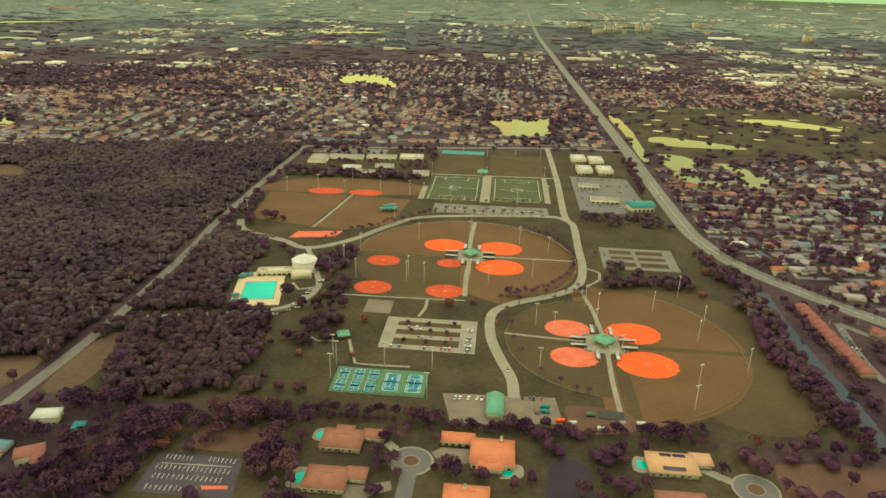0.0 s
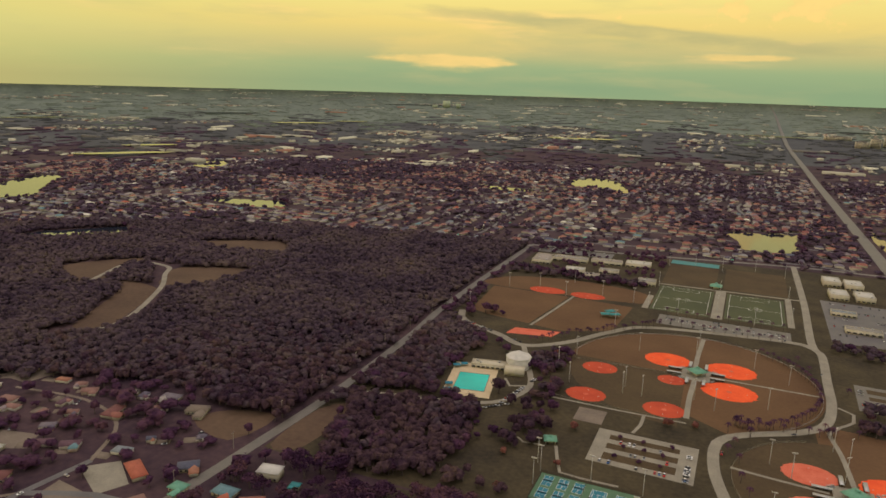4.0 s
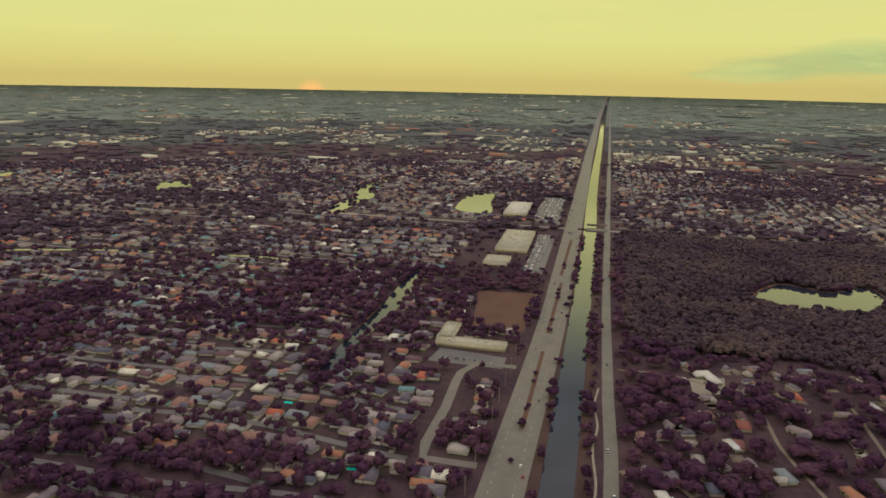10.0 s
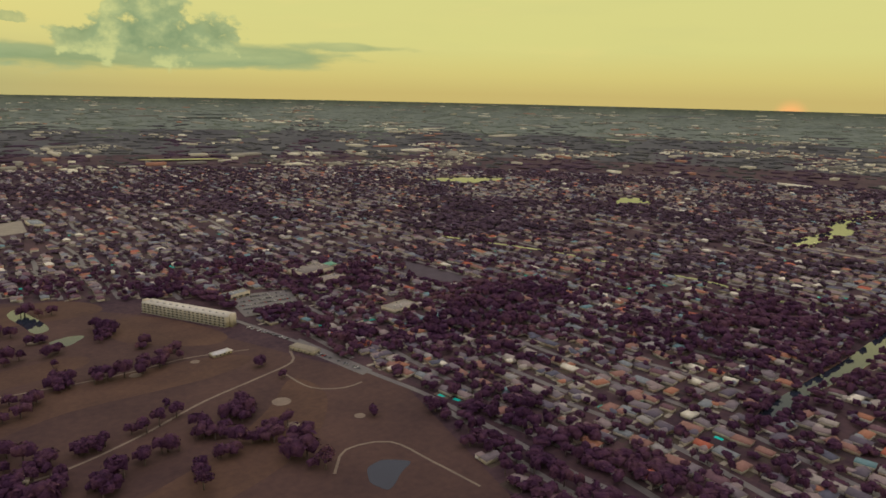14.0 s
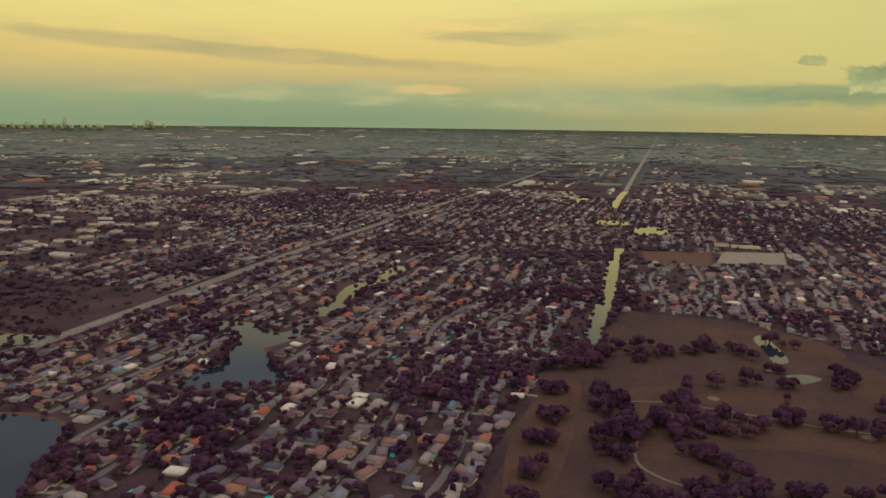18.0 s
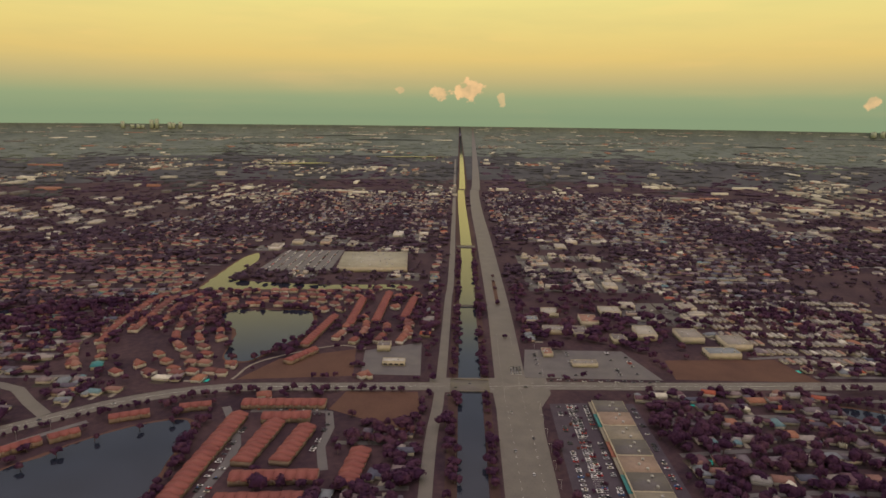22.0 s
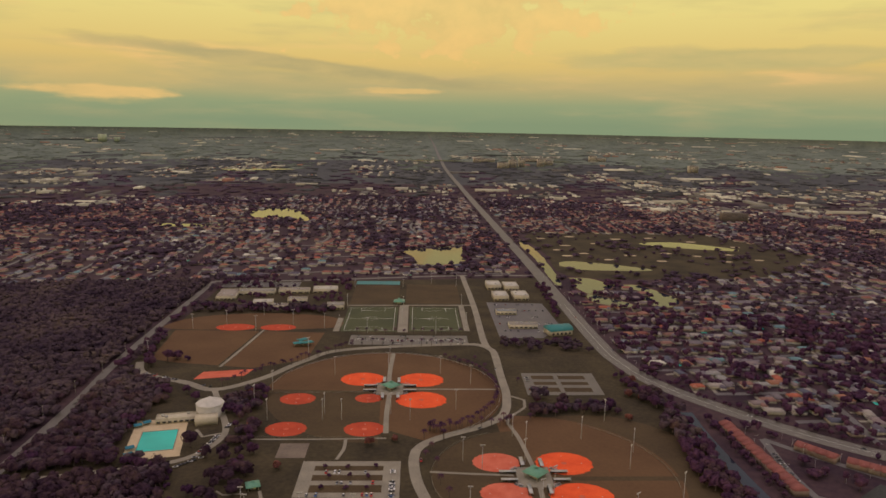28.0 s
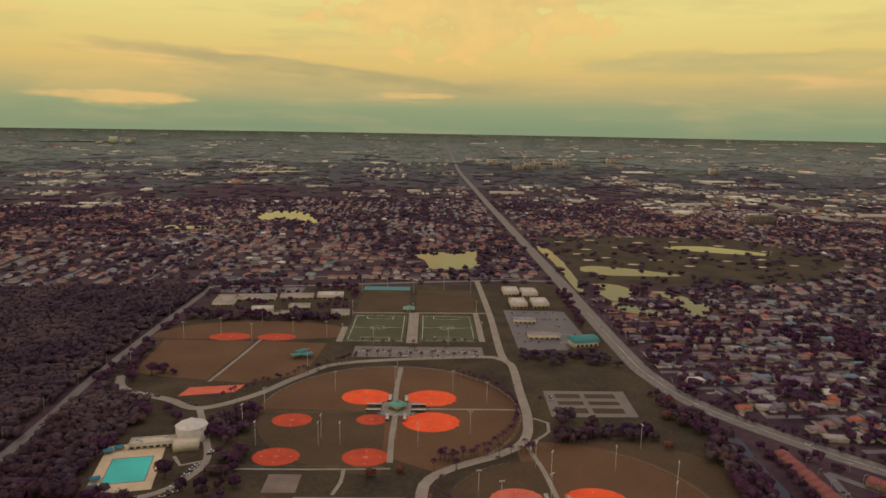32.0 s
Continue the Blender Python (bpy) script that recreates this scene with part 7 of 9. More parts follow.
for x, y, s in ((-150, 625, 0.8), (-110, 545, 0.9), (-40, 590, 0.9), (-20, 596, 0.8), (224, 700, 1.0), (232, 690, 0.9), (240, 740, 0.9), (206, 640, 0.7), (180, 400, 0.9), (-36, 404, 0.9), (-110, 480, 0.6), (70, 399, 0.6), (-170, 700, 0.9), (-155, 480, 0.7), (-140, 430, 0.7)):
    put_tree(x, y, s, 3)

# ---- houses south of the park ----
flat_area("lawn", [(-214, 286), (-212, 401), (-60, 402), (60, 403), (184, 402), (190, 286)], 0.02, M_PARK, "olive-green grass round the villas", "lawn")
flat_area("vacant_field", smooth_loop([(186, 290), (184, 372), (196, 386), (240, 388), (260, 380), (262, 290)], 2), 0.045, M_BANK, "reddish-brown bare field beside the villas", "field")
flat_area("vacant_field", smooth_loop([(-188, 356), (-192, 378), (-176, 384), (-146, 380), (-140, 360)], 3), 0.045, M_BANK, "reddish-brown worn grass clearing", "field")
M_BROWNTILE = rough_mat("brown_clay_tile", (0.20, 0.085, 0.062), (0.30, 0.130, 0.090), 0.25, 0.85, fine=2.5)
M_ORANGETILE = rough_mat("orange_clay_tile", (0.42, 0.135, 0.072), (0.55, 0.195, 0.105), 0.25, 0.85, fine=2.5)
M_TANTILE = rough_mat("tan_flat_tile", (0.40, 0.230, 0.130), (0.52, 0.310, 0.180), 0.25, 0.85, fine=2.5)
M_SOLAR = rough_mat("solar_glass", (0.020, 0.018, 0.045), (0.035, 0.030, 0.070), 0.5, 0.2, spec=0.5)


def villa(x0, x1, y0, y1, h, tile, label, wings, pool=None, patio=None, chimney=None, solar=(), bays=None, rise=4.0):
    """A large house. The main block spans x0..x1, y0..y1; wings: (x0, x1, y0, y1, height, along) blocks; bays: garage doors (x, y) on a south wall."""
    e = thing("villa", (x0 + x1) / 2, (y0 + y1) / 2, 0, label, "house", "villas")
    cx, cy = (x0 + x1) / 2, (y0 + y1) / 2

    def block(a0, a1, b0, b1, hh, names, up, ridge):
        lx, ly, mx, my = a1 - a0, b1 - b0, (a0 + a1) / 2 - cx, (b0 + b1) / 2 - cy
        wall = piece(names[0], e, boxv(mx - lx / 2, mx + lx / 2, my - ly / 2, my + ly / 2, 0, hh), M_CREAM)
        roof = piece(names[1], e, turned(hipv(lx, ly, hh, up, 0.9, ridge), 0, mx, my) if lx >= ly else turned(hipv(ly, lx, hh, up, 0.9, ridge), math.pi / 2, mx, my), tile)
        big = lx >= ly
        piece("ridge_cap", roof, turned(boxv(-max(lx, ly) / 2 * ridge, max(lx, ly) / 2 * ridge, -0.25, 0.25, hh + up - 0.15, hh + up + 0.12), 0 if big else math.pi / 2, mx, my), tile)
        piece("gutter", roof, boxv(mx - lx / 2 - 0.9, mx + lx / 2 + 0.9, my - ly / 2 - 1.05, my - ly / 2 - 0.9, hh - 0.05, hh + 0.16), M_WHITE)
        return wall, roof
    wall, roof = block(x0, x1, y0, y1, h, ("wall", "roof"), rise, 0.42)
    lx, ly = x1 - x0, y1 - y0
    for k in range(max(3, int(lx // 4.5))):
        wx = -lx / 2 + 2.2 + k * 4.4
        for s in (-1, 1):
            piece("window", wall, boxv(wx - 0.8, wx + 0.8, s * ly / 2 - 0.06, s * ly / 2 + 0.06, 0.9, 2.4), M_DARK)
            piece("window_sill", wall, boxv(wx - 1.0, wx + 1.0, s * ly / 2 - 0.14, s * ly / 2 + 0.14, 0.74, 0.88), M_WHITE)
    piece("door", wall, boxv(-0.6, 0.6, -ly / 2 - 0.08, -ly / 2 + 0.04, 0, 2.3), M_BARK)
    for k, (a0, a1, b0, b1, hh, up) in enumerate(wings):
        block(a0, a1, b0, b1, hh, ("wing_wall", "wing_roof"), up, 0.5)
    for a, b in bays or ():
        piece("garage_door", e, boxv(a - cx - 1.3, a - cx + 1.3, b - cy - 0.08, b - cy + 0.05, 0.05, 2.3), M_BARK if tile is M_ORANGETILE else M_WHITE)
    if chimney:
        a, b = chimney[0] - cx, chimney[1] - cy
        c = piece("chimney", e, boxv(a - 0.9, a + 0.9, b - 0.7, b + 0.7, h, h + rise + 1.6), M_CREAM)
        piece("chimney_cap", c, boxv(a - 1.1, a + 1.1, b - 0.9, b + 0.9, h + rise + 1.6, h + rise + 1.9), M_CONC)
    for a0, a1, b0, b1, z in solar:
        piece("solar_panel", roof, boxv(a0 - cx, a1 - cx, b0 - cy, b1 - cy, z, z + 0.12), M_SOLAR, "dark glossy solar panel")
    if patio:
        flat_area("patio", smooth_loop(np.array(patio) - (cx, cy), 4), 0.12, M_CONC, "", "", parent=e)
    if pool:
        flat_area("pool", smooth_loop(np.array(pool) - (cx, cy), 4), 0.2, M_POOL, "small turquoise swimming pool", "", parent=e)
    mark_poly(rect(min([x0] + [q[0] for q in wings]) - 4, max([x1] + [q[1] for q in wings]) + 4, min([y0] + [q[2] for q in wings]) - 5, max([y1] + [q[3] for q in wings]) + 4), 4)


villa(-106, -80, 363, 382, 3.8, M_BROWNTILE, "cream villa with a brown clay-tile hip roof", [(-80, -66, 376, 385, 3.2, 2.4), (-99, -88, 378, 387, 3.4, 2.6)], [(-112, 377), (-106, 376), (-105, 382), (-111, 383)], [(-114, 375), (-104, 374), (-103, 385), (-113, 386)], None, (), [(-76, 376), (-70, 376)])
villa(-107, -82, 324, 344, 3.8, M_BROWNTILE, "cream villa with a reddish-brown tile roof", [(-83, -71, 335, 346, 3.2, 2.4)], [(-115, 332), (-109, 333), (-109, 341), (-114, 340)], [(-118, 328), (-108, 329), (-107, 345), (-117, 344)], None, (), [(-79, 335), (-74, 335)])
villa(-8, 19, 357, 382, 4.6, M_ORANGETILE, "large villa with a bright orange clay-tile roof", [(-28, -7, 378, 388, 3.6, 2.8), (-4, 12, 353, 360, 4.2, 2.4)], [(12, 353), (18, 353), (18, 357), (12, 357)], [(10, 350), (24, 352), (25, 362), (20, 364), (18, 356)], (11, 378), (), [(-25, 378), (-20.5, 378), (-16, 378), (-11.5, 378)])
villa(104, 134, 363, 382, 4.2, M_TANTILE, "cream villa with a tan tile roof and solar panels", [(133, 145, 374, 385, 3.4, 2.4)], [(98, 371), (103, 370), (104, 376), (99, 378)], [(95, 368), (104, 367), (105, 380), (97, 381)], None, ((112, 126, 363.5, 367.5, 5.6), (112, 119, 375, 379, 6.2), (120, 128, 374, 379, 6.2)), [(137, 374), (142, 374)], 3.0)
villa(-22, 4, 318, 336, 4.0, M_ORANGETILE, "cream villa with a faded orange tile roof", [(4, 14, 314, 326, 3.4, 2.2)], None, None, (-10, 330))
villa(103, 132, 326, 345, 4.0, M_BROWNTILE, "cream villa with a brown clay-tile roof", [(130, 142, 330, 342, 3.4, 2.2)])
for loop, lab in (([(-66, 374), (-62, 379), (-56, 374), (-54, 368), (-60, 368)], "pale concrete driveway of a villa"), ([(-82, 322), (-82, 334), (-70, 334), (-56, 340), (-54, 332), (-70, 322)], "tan paved forecourt of a villa"), ([(-28, 376), (-9, 376), (-9, 362), (-18, 360), (-30, 364), (-34, 370)], "tan paved forecourt of a villa"), ([(134, 373), (146, 373), (156, 366), (154, 360), (144, 366)], "pale concrete driveway of a villa")):
    flat_area("driveway", loop, 0.1, M_SAND if "tan" in lab else M_CONC, lab, "driveway")
for cx, cy, y1 in ((-46, 360, 300), (167, 358, 300)):
    e = thing("cul_de_sac", cx, cy, 0, "pale concrete turning circle with a planted island", "turning circle")
    flat_area("paving", disc(0, 0, 14.5), 0.12, M_CONC, "", "", parent=e)
    flat_area("carriageway", disc(0, 0, 13), 0.16, M_STREET, "", "", parent=e)
    flat_area("stem", rect(-5, 5, -70, -10), 0.14, M_STREET, "", "", parent=e)
    flat_area("kerb_ring", disc(0, 0, 5.6), 0.2, M_CONC, "", "", parent=e)
    flat_area("planting", disc(0, 0, 4.9), 0.26, M_BANK, "", "", parent=e)
    mark_poly(disc(cx, cy, 18), 2)
    mark_poly(rect(cx - 8, cx + 8, y1, cy), 2)
flat_area("pond", smooth_loop([(40, 318), (39, 345), (42, 364), (50, 373), (60, 373), (67, 362), (68, 345), (66, 318)], 5), 0.08, M_POND, "dark purple pond between the villas", "pond", 1)
flat_area("parking_lot", [(-206, 313), (-207, 349), (-152, 350), (-146, 313)], 0.1, M_DUST, "small dark asphalt car park with bay marks", "parking lot", 3)
for sx0, sx1, sy, n in ((-200, -184, 346, 6), (-172, -156, 346, 6), (-202, -156, 336, 16), (-200, -158, 328, 14), (-200, -170, 318, 10)):
    stall_marks(sx0, sx1, sy, n, 4.6)
flat_area("kerb_island", [(-201, 340), (-156, 341.5), (-156, 340.3), (-201, 339)], 0.16, M_CONC, "pale concrete kerb island between parking bays", "island")
flat_area("kerb_island", [(-168, 322), (-152, 324), (-151, 321), (-166, 319)], 0.16, M_CLAYP, "reddish planted kerb island", "island")
for x, y in ((-62, 380), (-66, 376), (-58, 352), (-30, 350), (-68, 360), (-20, 352), (-52, 392), (-44, 398), (150, 370), (185, 360), (90, 372), (-120, 372), (-125, 350), (24, 395), (-10, 398), (60, 340), (75, 350), (100, 350)):
    put_tree(x, y, random.uniform(0.6, 0.9))
for i in range(9):
    put_tree(-105 + i * 5.2, 399, 0.5, 2)
for i in range(17):
    put_tree(-26 + i * 4.3, 396 + 0.1 * i, 0.5, 0 if i % 3 else 2)
for x, y, q in ((112, 402, 1.1), (118, 398, 1.0), (126, 403, 1.2), (131, 399, 0.9), (138, 396, 0.5), (145, 396, 0.5), (152, 395, 0.5), (106, 394, 0.5), (-163, 383, 1.5), (-157, 388, 1.4), (-170, 390, 1.4), (-164, 395, 1.3), (-140, 366, 1.1), (-136, 372, 1.2), (-133, 360, 1.0), (-128, 345, 0.9), (-214, 345, 1.2), (-220, 355, 1.3), (-228, 360, 1.2), (-236, 372, 1.2), (-232, 340, 1.3), (-222, 330, 1.3), (-212, 325, 1.0), (-24, 350, 1.1), (-18, 345, 1.0), (-52, 342, 0.6), (-66, 352, 0.6)):
    put_tree(x, y, q)
for x, y in ((-246, 338), (-205, 352), (-212, 352)):
    put_tree(x, y, 0.9, 3)
for x, y in ((-60, 386), (-56, 378), (-52, 384), (-36, 384), (-30, 376), (-66, 346)):
    put_palm(x, y)

# ---- terraces round the lake ----


M_REDTILE = rough_mat("red_terrace_tile", (0.175, 0.060, 0.054), (0.265, 0.096, 0.078), 0.08, 0.85, fine=1.2)
M_TANWALL = rough_mat("tan_stucco", (0.22, 0.165, 0.125), (0.32, 0.245, 0.185), 0.2, 0.85)


def terrace(x0, y0, x1, y1, depth, label="row of tile-roofed townhouses with cream gables", h=4.8):
    """A row of joined units, each with its own roof and gable."""
    L = math.hypot(x1 - x0, y1 - y0)
    n = max(2, round(L / 8.5))
    e = thing("terrace", (x0 + x1) / 2, (y0 + y1) / 2, math.degrees(math.atan2(y1 - y0, x1 - x0)), label, "townhouses", "terraces")
    u = L / n
    for k in range(n):
        cx, st = -L / 2 + (k + 0.5) * u, 0.5 * (k % 2)
        piece("wall", e, boxv(cx - u / 2, cx + u / 2, -depth / 2 + st, depth / 2 - st, 0, h), M_TANWALL)
        piece("roof", e, turned(hipv(u - 0.1, depth - 2 * st, h, 2.6 + 0.3 * (k % 2), 0.05 if k % 2 else 0.25, 0.96), 0, cx), M_REDTILE)
        piece("gable_roof", e, turned(hipv(depth * 0.5, u * 0.55, h - 0.2, 1.9, 0.3, 0.9), math.pi / 2, cx, -depth * 0.3), M_REDTILE)
    c, s = (x1 - x0) / L, (y1 - y0) / L
    mark_poly([(x0 - s * depth * 0.8, y0 + c * depth * 0.8), (x1 - s * depth * 0.8, y1 + c * depth * 0.8), (x1 + s * depth * 0.8, y1 - c * depth * 0.8), (x0 + s * depth * 0.8, y0 - c * depth * 0.8)], 4)


for a in ((443, 219, 617, 211), (643, 216, 647, 134), (522, 181, 603, 172), (525, 150, 594, 141), (500, 182, 506, 113), (466, 183, 472, 118), (490, 90, 551, 85), (612, 188, 617, 143)):
    terrace(*a, 17)
for a in ((294, 627, 299, 501), (319, 484, 320, 402), (324, 388, 323, 350), (340, 583, 361, 556), (367, 552, 398, 526), (404, 521, 429, 495), (400, 478, 426, 452), (445, 455, 473, 430), (480, 422, 517, 396), (526, 393, 556, 368), (558, 362, 574, 343), (495, 564, 534, 546), (538, 540, 561, 516), (565, 508, 595, 472), (601, 330, 617, 298), (629, 274, 638, 246), (593, 460, 640, 474)):
    terrace(*a, 12)
for a in ((909, 153, 1050, 153), (927, 119, 1088, 116), (946, 81, 1058, 73), (820, 196, 951, 180), (762, 202, 808, 178)):
    terrace(*a, 12)
road("road", [(318, 600), (312, 560), (310, 500), (332, 488), (336, 400), (338, 350)], 7, "grey estate drive between terraces", mat=M_STREET)
road("road", [(318, 600), (345, 568), (385, 528), (430, 480), (500, 425), (560, 385), (600, 350)], 7, "grey estate drive between terraces", mat=M_STREET)
road("road", [(640, 232), (560, 196), (480, 198), (430, 200)], 8, "grey estate drive between terraces", mat=M_STREET)
road("road", [(632, 205), (632, 128), (560, 122), (520, 112)], 8, "grey estate drive between terraces", mat=M_STREET)
for x0, y0, x1, y1, n, d in ((480, 203, 600, 199, 26, 90), (440, 195, 520, 194, 16, 90), (636, 200, 637, 130, 16, 0), (627, 190, 627, 125, 14, 0), (315, 590, 307, 510, 14, 0), (340, 470, 342, 360, 18, 0), (550, 128, 610, 124, 14, 90)):
    car_row(x0, y0, x1, y1, n, d, 0.6)
for i in range(24):
    copy_thing(LAMP, pose(306 + 30 * (i % 2) + 4 * i * (i > 8), 610 - 9 * i, 0, 0, 0, 0)) if i < 12 else copy_thing(LAMP, pose(340 + (i - 12) * 22, 572 - (i - 12) * 18, 0, 0, 0, 45))
e = thing("community_pool", 392, 500, -40, "small turquoise pool with a pale deck", "swimming pool")
flat_area("deck", rect(-12, 12, -8, 8), 0.14, M_CONC, "", "", parent=e)
flat_area("water", rect(-7, 7, -4, 4), 0.2, M_POOL, "", "", parent=e)
flat_area("court", [(345, 500), (375, 520), (390, 490), (360, 470)], 0.12, M_FENCE, "dark green tennis court", "court", 3)
tree_line([(352, 468), (420, 425), (480, 376), (560, 322), (600, 270)], 26, 3, 0.5, 0.8)
tree_line([(600, 240), (520, 236), (460, 228), (430, 232)], 8, 5, 0.6, 1.0)
tree_line([(336, 390), (352, 310), (400, 240)], 13, 5, 0.5, 0.9)
# hedges along the main road
tree_line([(260, 770), (300, 700), (372, 618), (483, 530), (590, 425)], 9, 2, 0.4, 0.6)
tree_line([(400, 560), (483, 490), (590, 382), (640, 320)], 9, 2, 0.35, 0.55)
tree_line([(640, 300), (672, 240), (684, 150), (688, 60)], 11, 3, 0.5, 0.8)
tree_line([(285, 640), (285, 560), (284, 480), (286, 400)], 10, 3, 0.45, 0.7)
flat_area("vacant_field", [(640, 130), (685, 120), (688, 45), (640, 40), (600, 60)], 0.06, M_BANK, "brown vacant field beside the junction", "field", 3)
flat_area("vacant_field", [(712, 245), (780, 215), (820, 130), (730, 120)], 0.06, M_BANK, "brown vacant field beside the road", "field", 3)
flat_area("lawn", smooth_loop([(760, 400), (830, 430), (870, 400), (820, 375)], 4), 0.06, M_GRASS, "green estate lawn", "field", 3)
path([(712, 250), (770, 235), (830, 160), (822, 118)], 3, "pale low wall line round the vacant field")
flat_area("parking_lot", [(735, 112), (815, 118), (850, 50), (735, 45)], 0.1, M_STREET, "grey asphalt forecourt", "parking lot", 4)
flat_building("filling_station", 770, 78, 26, 12, 5, 90, "low building with a pale roof on a forecourt", "building", None, M_WHITE, 2, 4)
flat_building("shop", 822, 95, 18, 16, 7, 0, "two-tone pale commercial building", "building", None, None, 2, 4)
gabled_house(739, 413, 16, 12, 20, "teal-roofed clubhouse", M_TEALROOF, 0, 4, name="clubhouse")

# ---- junction, bridges, strip mall ----


def bridge(x, w, lab):
    e = thing("bridge", x, -11, 0, lab, "bridge", "bridges")
    piece("deck", e, boxv(-w / 2, w / 2, -20, 22, 0.1, 0.7), M_ASPH)
    for s in (-1, 1):
        piece("parapet", e, boxv(s * w / 2 - 0.35 if s > 0 else -w / 2, w / 2 if s > 0 else -w / 2 + 0.35, -20, 22, 0.7, 1.6), M_CONC)
        piece("fascia", e, boxv(s * (w / 2 + 0.12) - 0.1, s * (w / 2 + 0.12) + 0.1, -14, 14, -0.2, 0.72), M_DARK)


bridge(707, 34, "wide concrete road bridge over the canal")
bridge(1026, 9, "narrow concrete bridge over the canal")
bridge(1520, 22, "concrete road bridge over the canal")
bridge(-1407, 26, "concrete road bridge over the canal")
bridge(-1462, 9, "narrow pipe bridge over the canal")
flat_area("junction", [(688, 34), (728, 34), (735, -95), (690, -95), (640, -76), (640, -36), (690, -34)], 0.18, M_ASPH, "broad asphalt road junction", "junction", 2)
flat_area("turn_lanes", [(440, -34), (700, -36), (700, -84), (600, -78), (440, -76)], 0.17, M_ASPH, "extra asphalt lanes before the junction", "road", 2)
e = thing("strip_mall", 560, -147, 0, "long flat-roofed strip mall with tan and grey roof", "shopping mall")
for k in range(7):
    x0 = -100 + k * 29
    h0 = 5.5 + 0.6 * (k % 2)
    piece("shop_unit", e, boxv(x0, x0 + 28.6, -16, 15, 0, h0), M_CREAM)
    piece("roof", e, boxv(x0 + 0.4, x0 + 28.2, -15.6, 14.6, h0 - 0.1, h0 + 0.25), (M_CONC, M_STREET, M_TANWALL, M_STREET, M_CONC, M_TANWALL, M_STREET)[k])
    piece("awning", e, boxv(x0, x0 + 28.6, 15, 18.5, 3.4, 3.7), (M_CONC, M_TEALROOF, M_CONC, M_BROWNTILE)[k % 4])
    for j in range(3):
        piece("rooftop_unit", e, boxv(x0 + 4 + 8 * j, x0 + 6.4 + 8 * j, -6 + 5 * (j % 2), -4 + 5 * (j % 2), h0 + 0.25, h0 + 1.7), M_METAL)
    piece("shop_front", e, boxv(x0 + 2, x0 + 26, 14.95, 15.1, 0.3, 3.0), M_DARK)
flat_area("parking_lot", [(455, -87), (664, -90), (668, -130), (455, -128)], 0.14, M_DUST, "dark asphalt parking lot with rows of cars", "parking lot", 4)
flat_area("service_lane", [(455, -164), (668, -164), (668, -176), (455, -178)], 0.14, M_DUST, "dark service lane behind the mall", "lane", 4)
mark_poly(rect(450, 672, -180, -88), 4)
for yy, f in ((-97, 0.5), (-108, 0.65), (-113, 0.6), (-124, 0.6)):
    car_row(462, yy, 660, yy - 1, 62, 90, f)
car_row(462, -171, 660, -172, 50, 90, 0.35)
stall_marks(460, 662, -110.5, 62, 9)
for i in range(16):
    put_tree(470 + i * 12, -103 - 12 * (i % 2), 0.4, 3 if i % 4 == 0 else 2)
for x, y, lx, ly, hh in ((815, -106, 22, 12, 4), (778, -145, 14, 30, 4), (905, -125, 22, 28, 6), (900, -160, 30, 20, 6), (895, -245, 40, 26, 8), (885, -300, 40, 30, 8), (860, -350, 40, 32, 8), (820, -320, 24, 40, 7), (950, -100, 20, 18, 6), (950, -180, 36, 24, 7), (990, -130, 30, 24, 6), (1000, -220, 30, 30, 7), (870, -205, 22, 18, 6)):
    flat_building("shop", x, y, lx, ly, hh, random.uniform(-3, 3), "pale flat-roofed commercial building", "building", None, None, 3, 4)
flat_area("vacant_field", [(738, -240), (800, -245), (810, -380), (738, -400)], 0.06, M_BANK, "long brown vacant field beside the road", "field", 3)
flat_area("parking_lot", [(735, -70), (830, -80), (830, -200), (735, -225)], 0.1, M_STREET, "grey asphalt lot of small shops", "parking lot", 4)
for yy in (-90, -130, -180, -200):
    car_row(742, yy, 825, yy, 24, 90, 0.3)
e = flat_building("superstore", 1325, 170, 150, 130, 9, 4, "huge pale flat-roofed superstore with many vents", "store", M_CREAM, M_PALEROOF, 40, 8)
flat_area("parking_lot", [(1245, 380), (1440, 372), (1460, 250), (1260, 245)], 0.12, M_STREET, "large asphalt parking lot of the superstore", "parking lot", 4)
# west: shopping centre, L-shaped school
flat_building("store", -1240, -150, 160, 56, 8, 1, "large pale flat-roofed store", "store", M_CREAM, M_PALEROOF, 30, 8)
flat_building("store", -1085, -160, 50, 40, 7, 1, "pale flat-roofed shop block", "store", M_CREAM, M_PALEROOF, 8, 5)
flat_building("store", -1570, -190, 150, 50, 9, 1, "large tan flat-roofed store", "store", M_CREAM, None, 12, 8)
flat_area("parking_lot", [(-1330, -118), (-1040, -112), (-1040, -82), (-1330, -84)], 0.12, M_STREET, "dark asphalt lot full of cars", "parking lot", 4)
flat_area("parking_lot", [(-1800, -150), (-1480, -150), (-1480, -90), (-1800, -92)], 0.12, M_STREET, "dark asphalt lot full of cars", "parking lot", 4)
flat_building("school_building", -712, -128, 18, 78, 6, 0, "L-shaped cream school building with a flat roof", "building", M_CREAM, M_PALEROOF, 6, 3)
flat_building("school_building", -742, -160, 50, 18, 6, 0, "L-shaped cream school wing with a flat roof", "building", M_CREAM, M_PALEROOF, 4, 5)
flat_area("parking_lot", [(-700, -160), (-690, -85), (-660, -85), (-660, -165)], 0.11, M_STREET, "small asphalt school lot", "parking lot", 4)
car_row(-672, -155, -672, -92, 22, 0, 0.5)
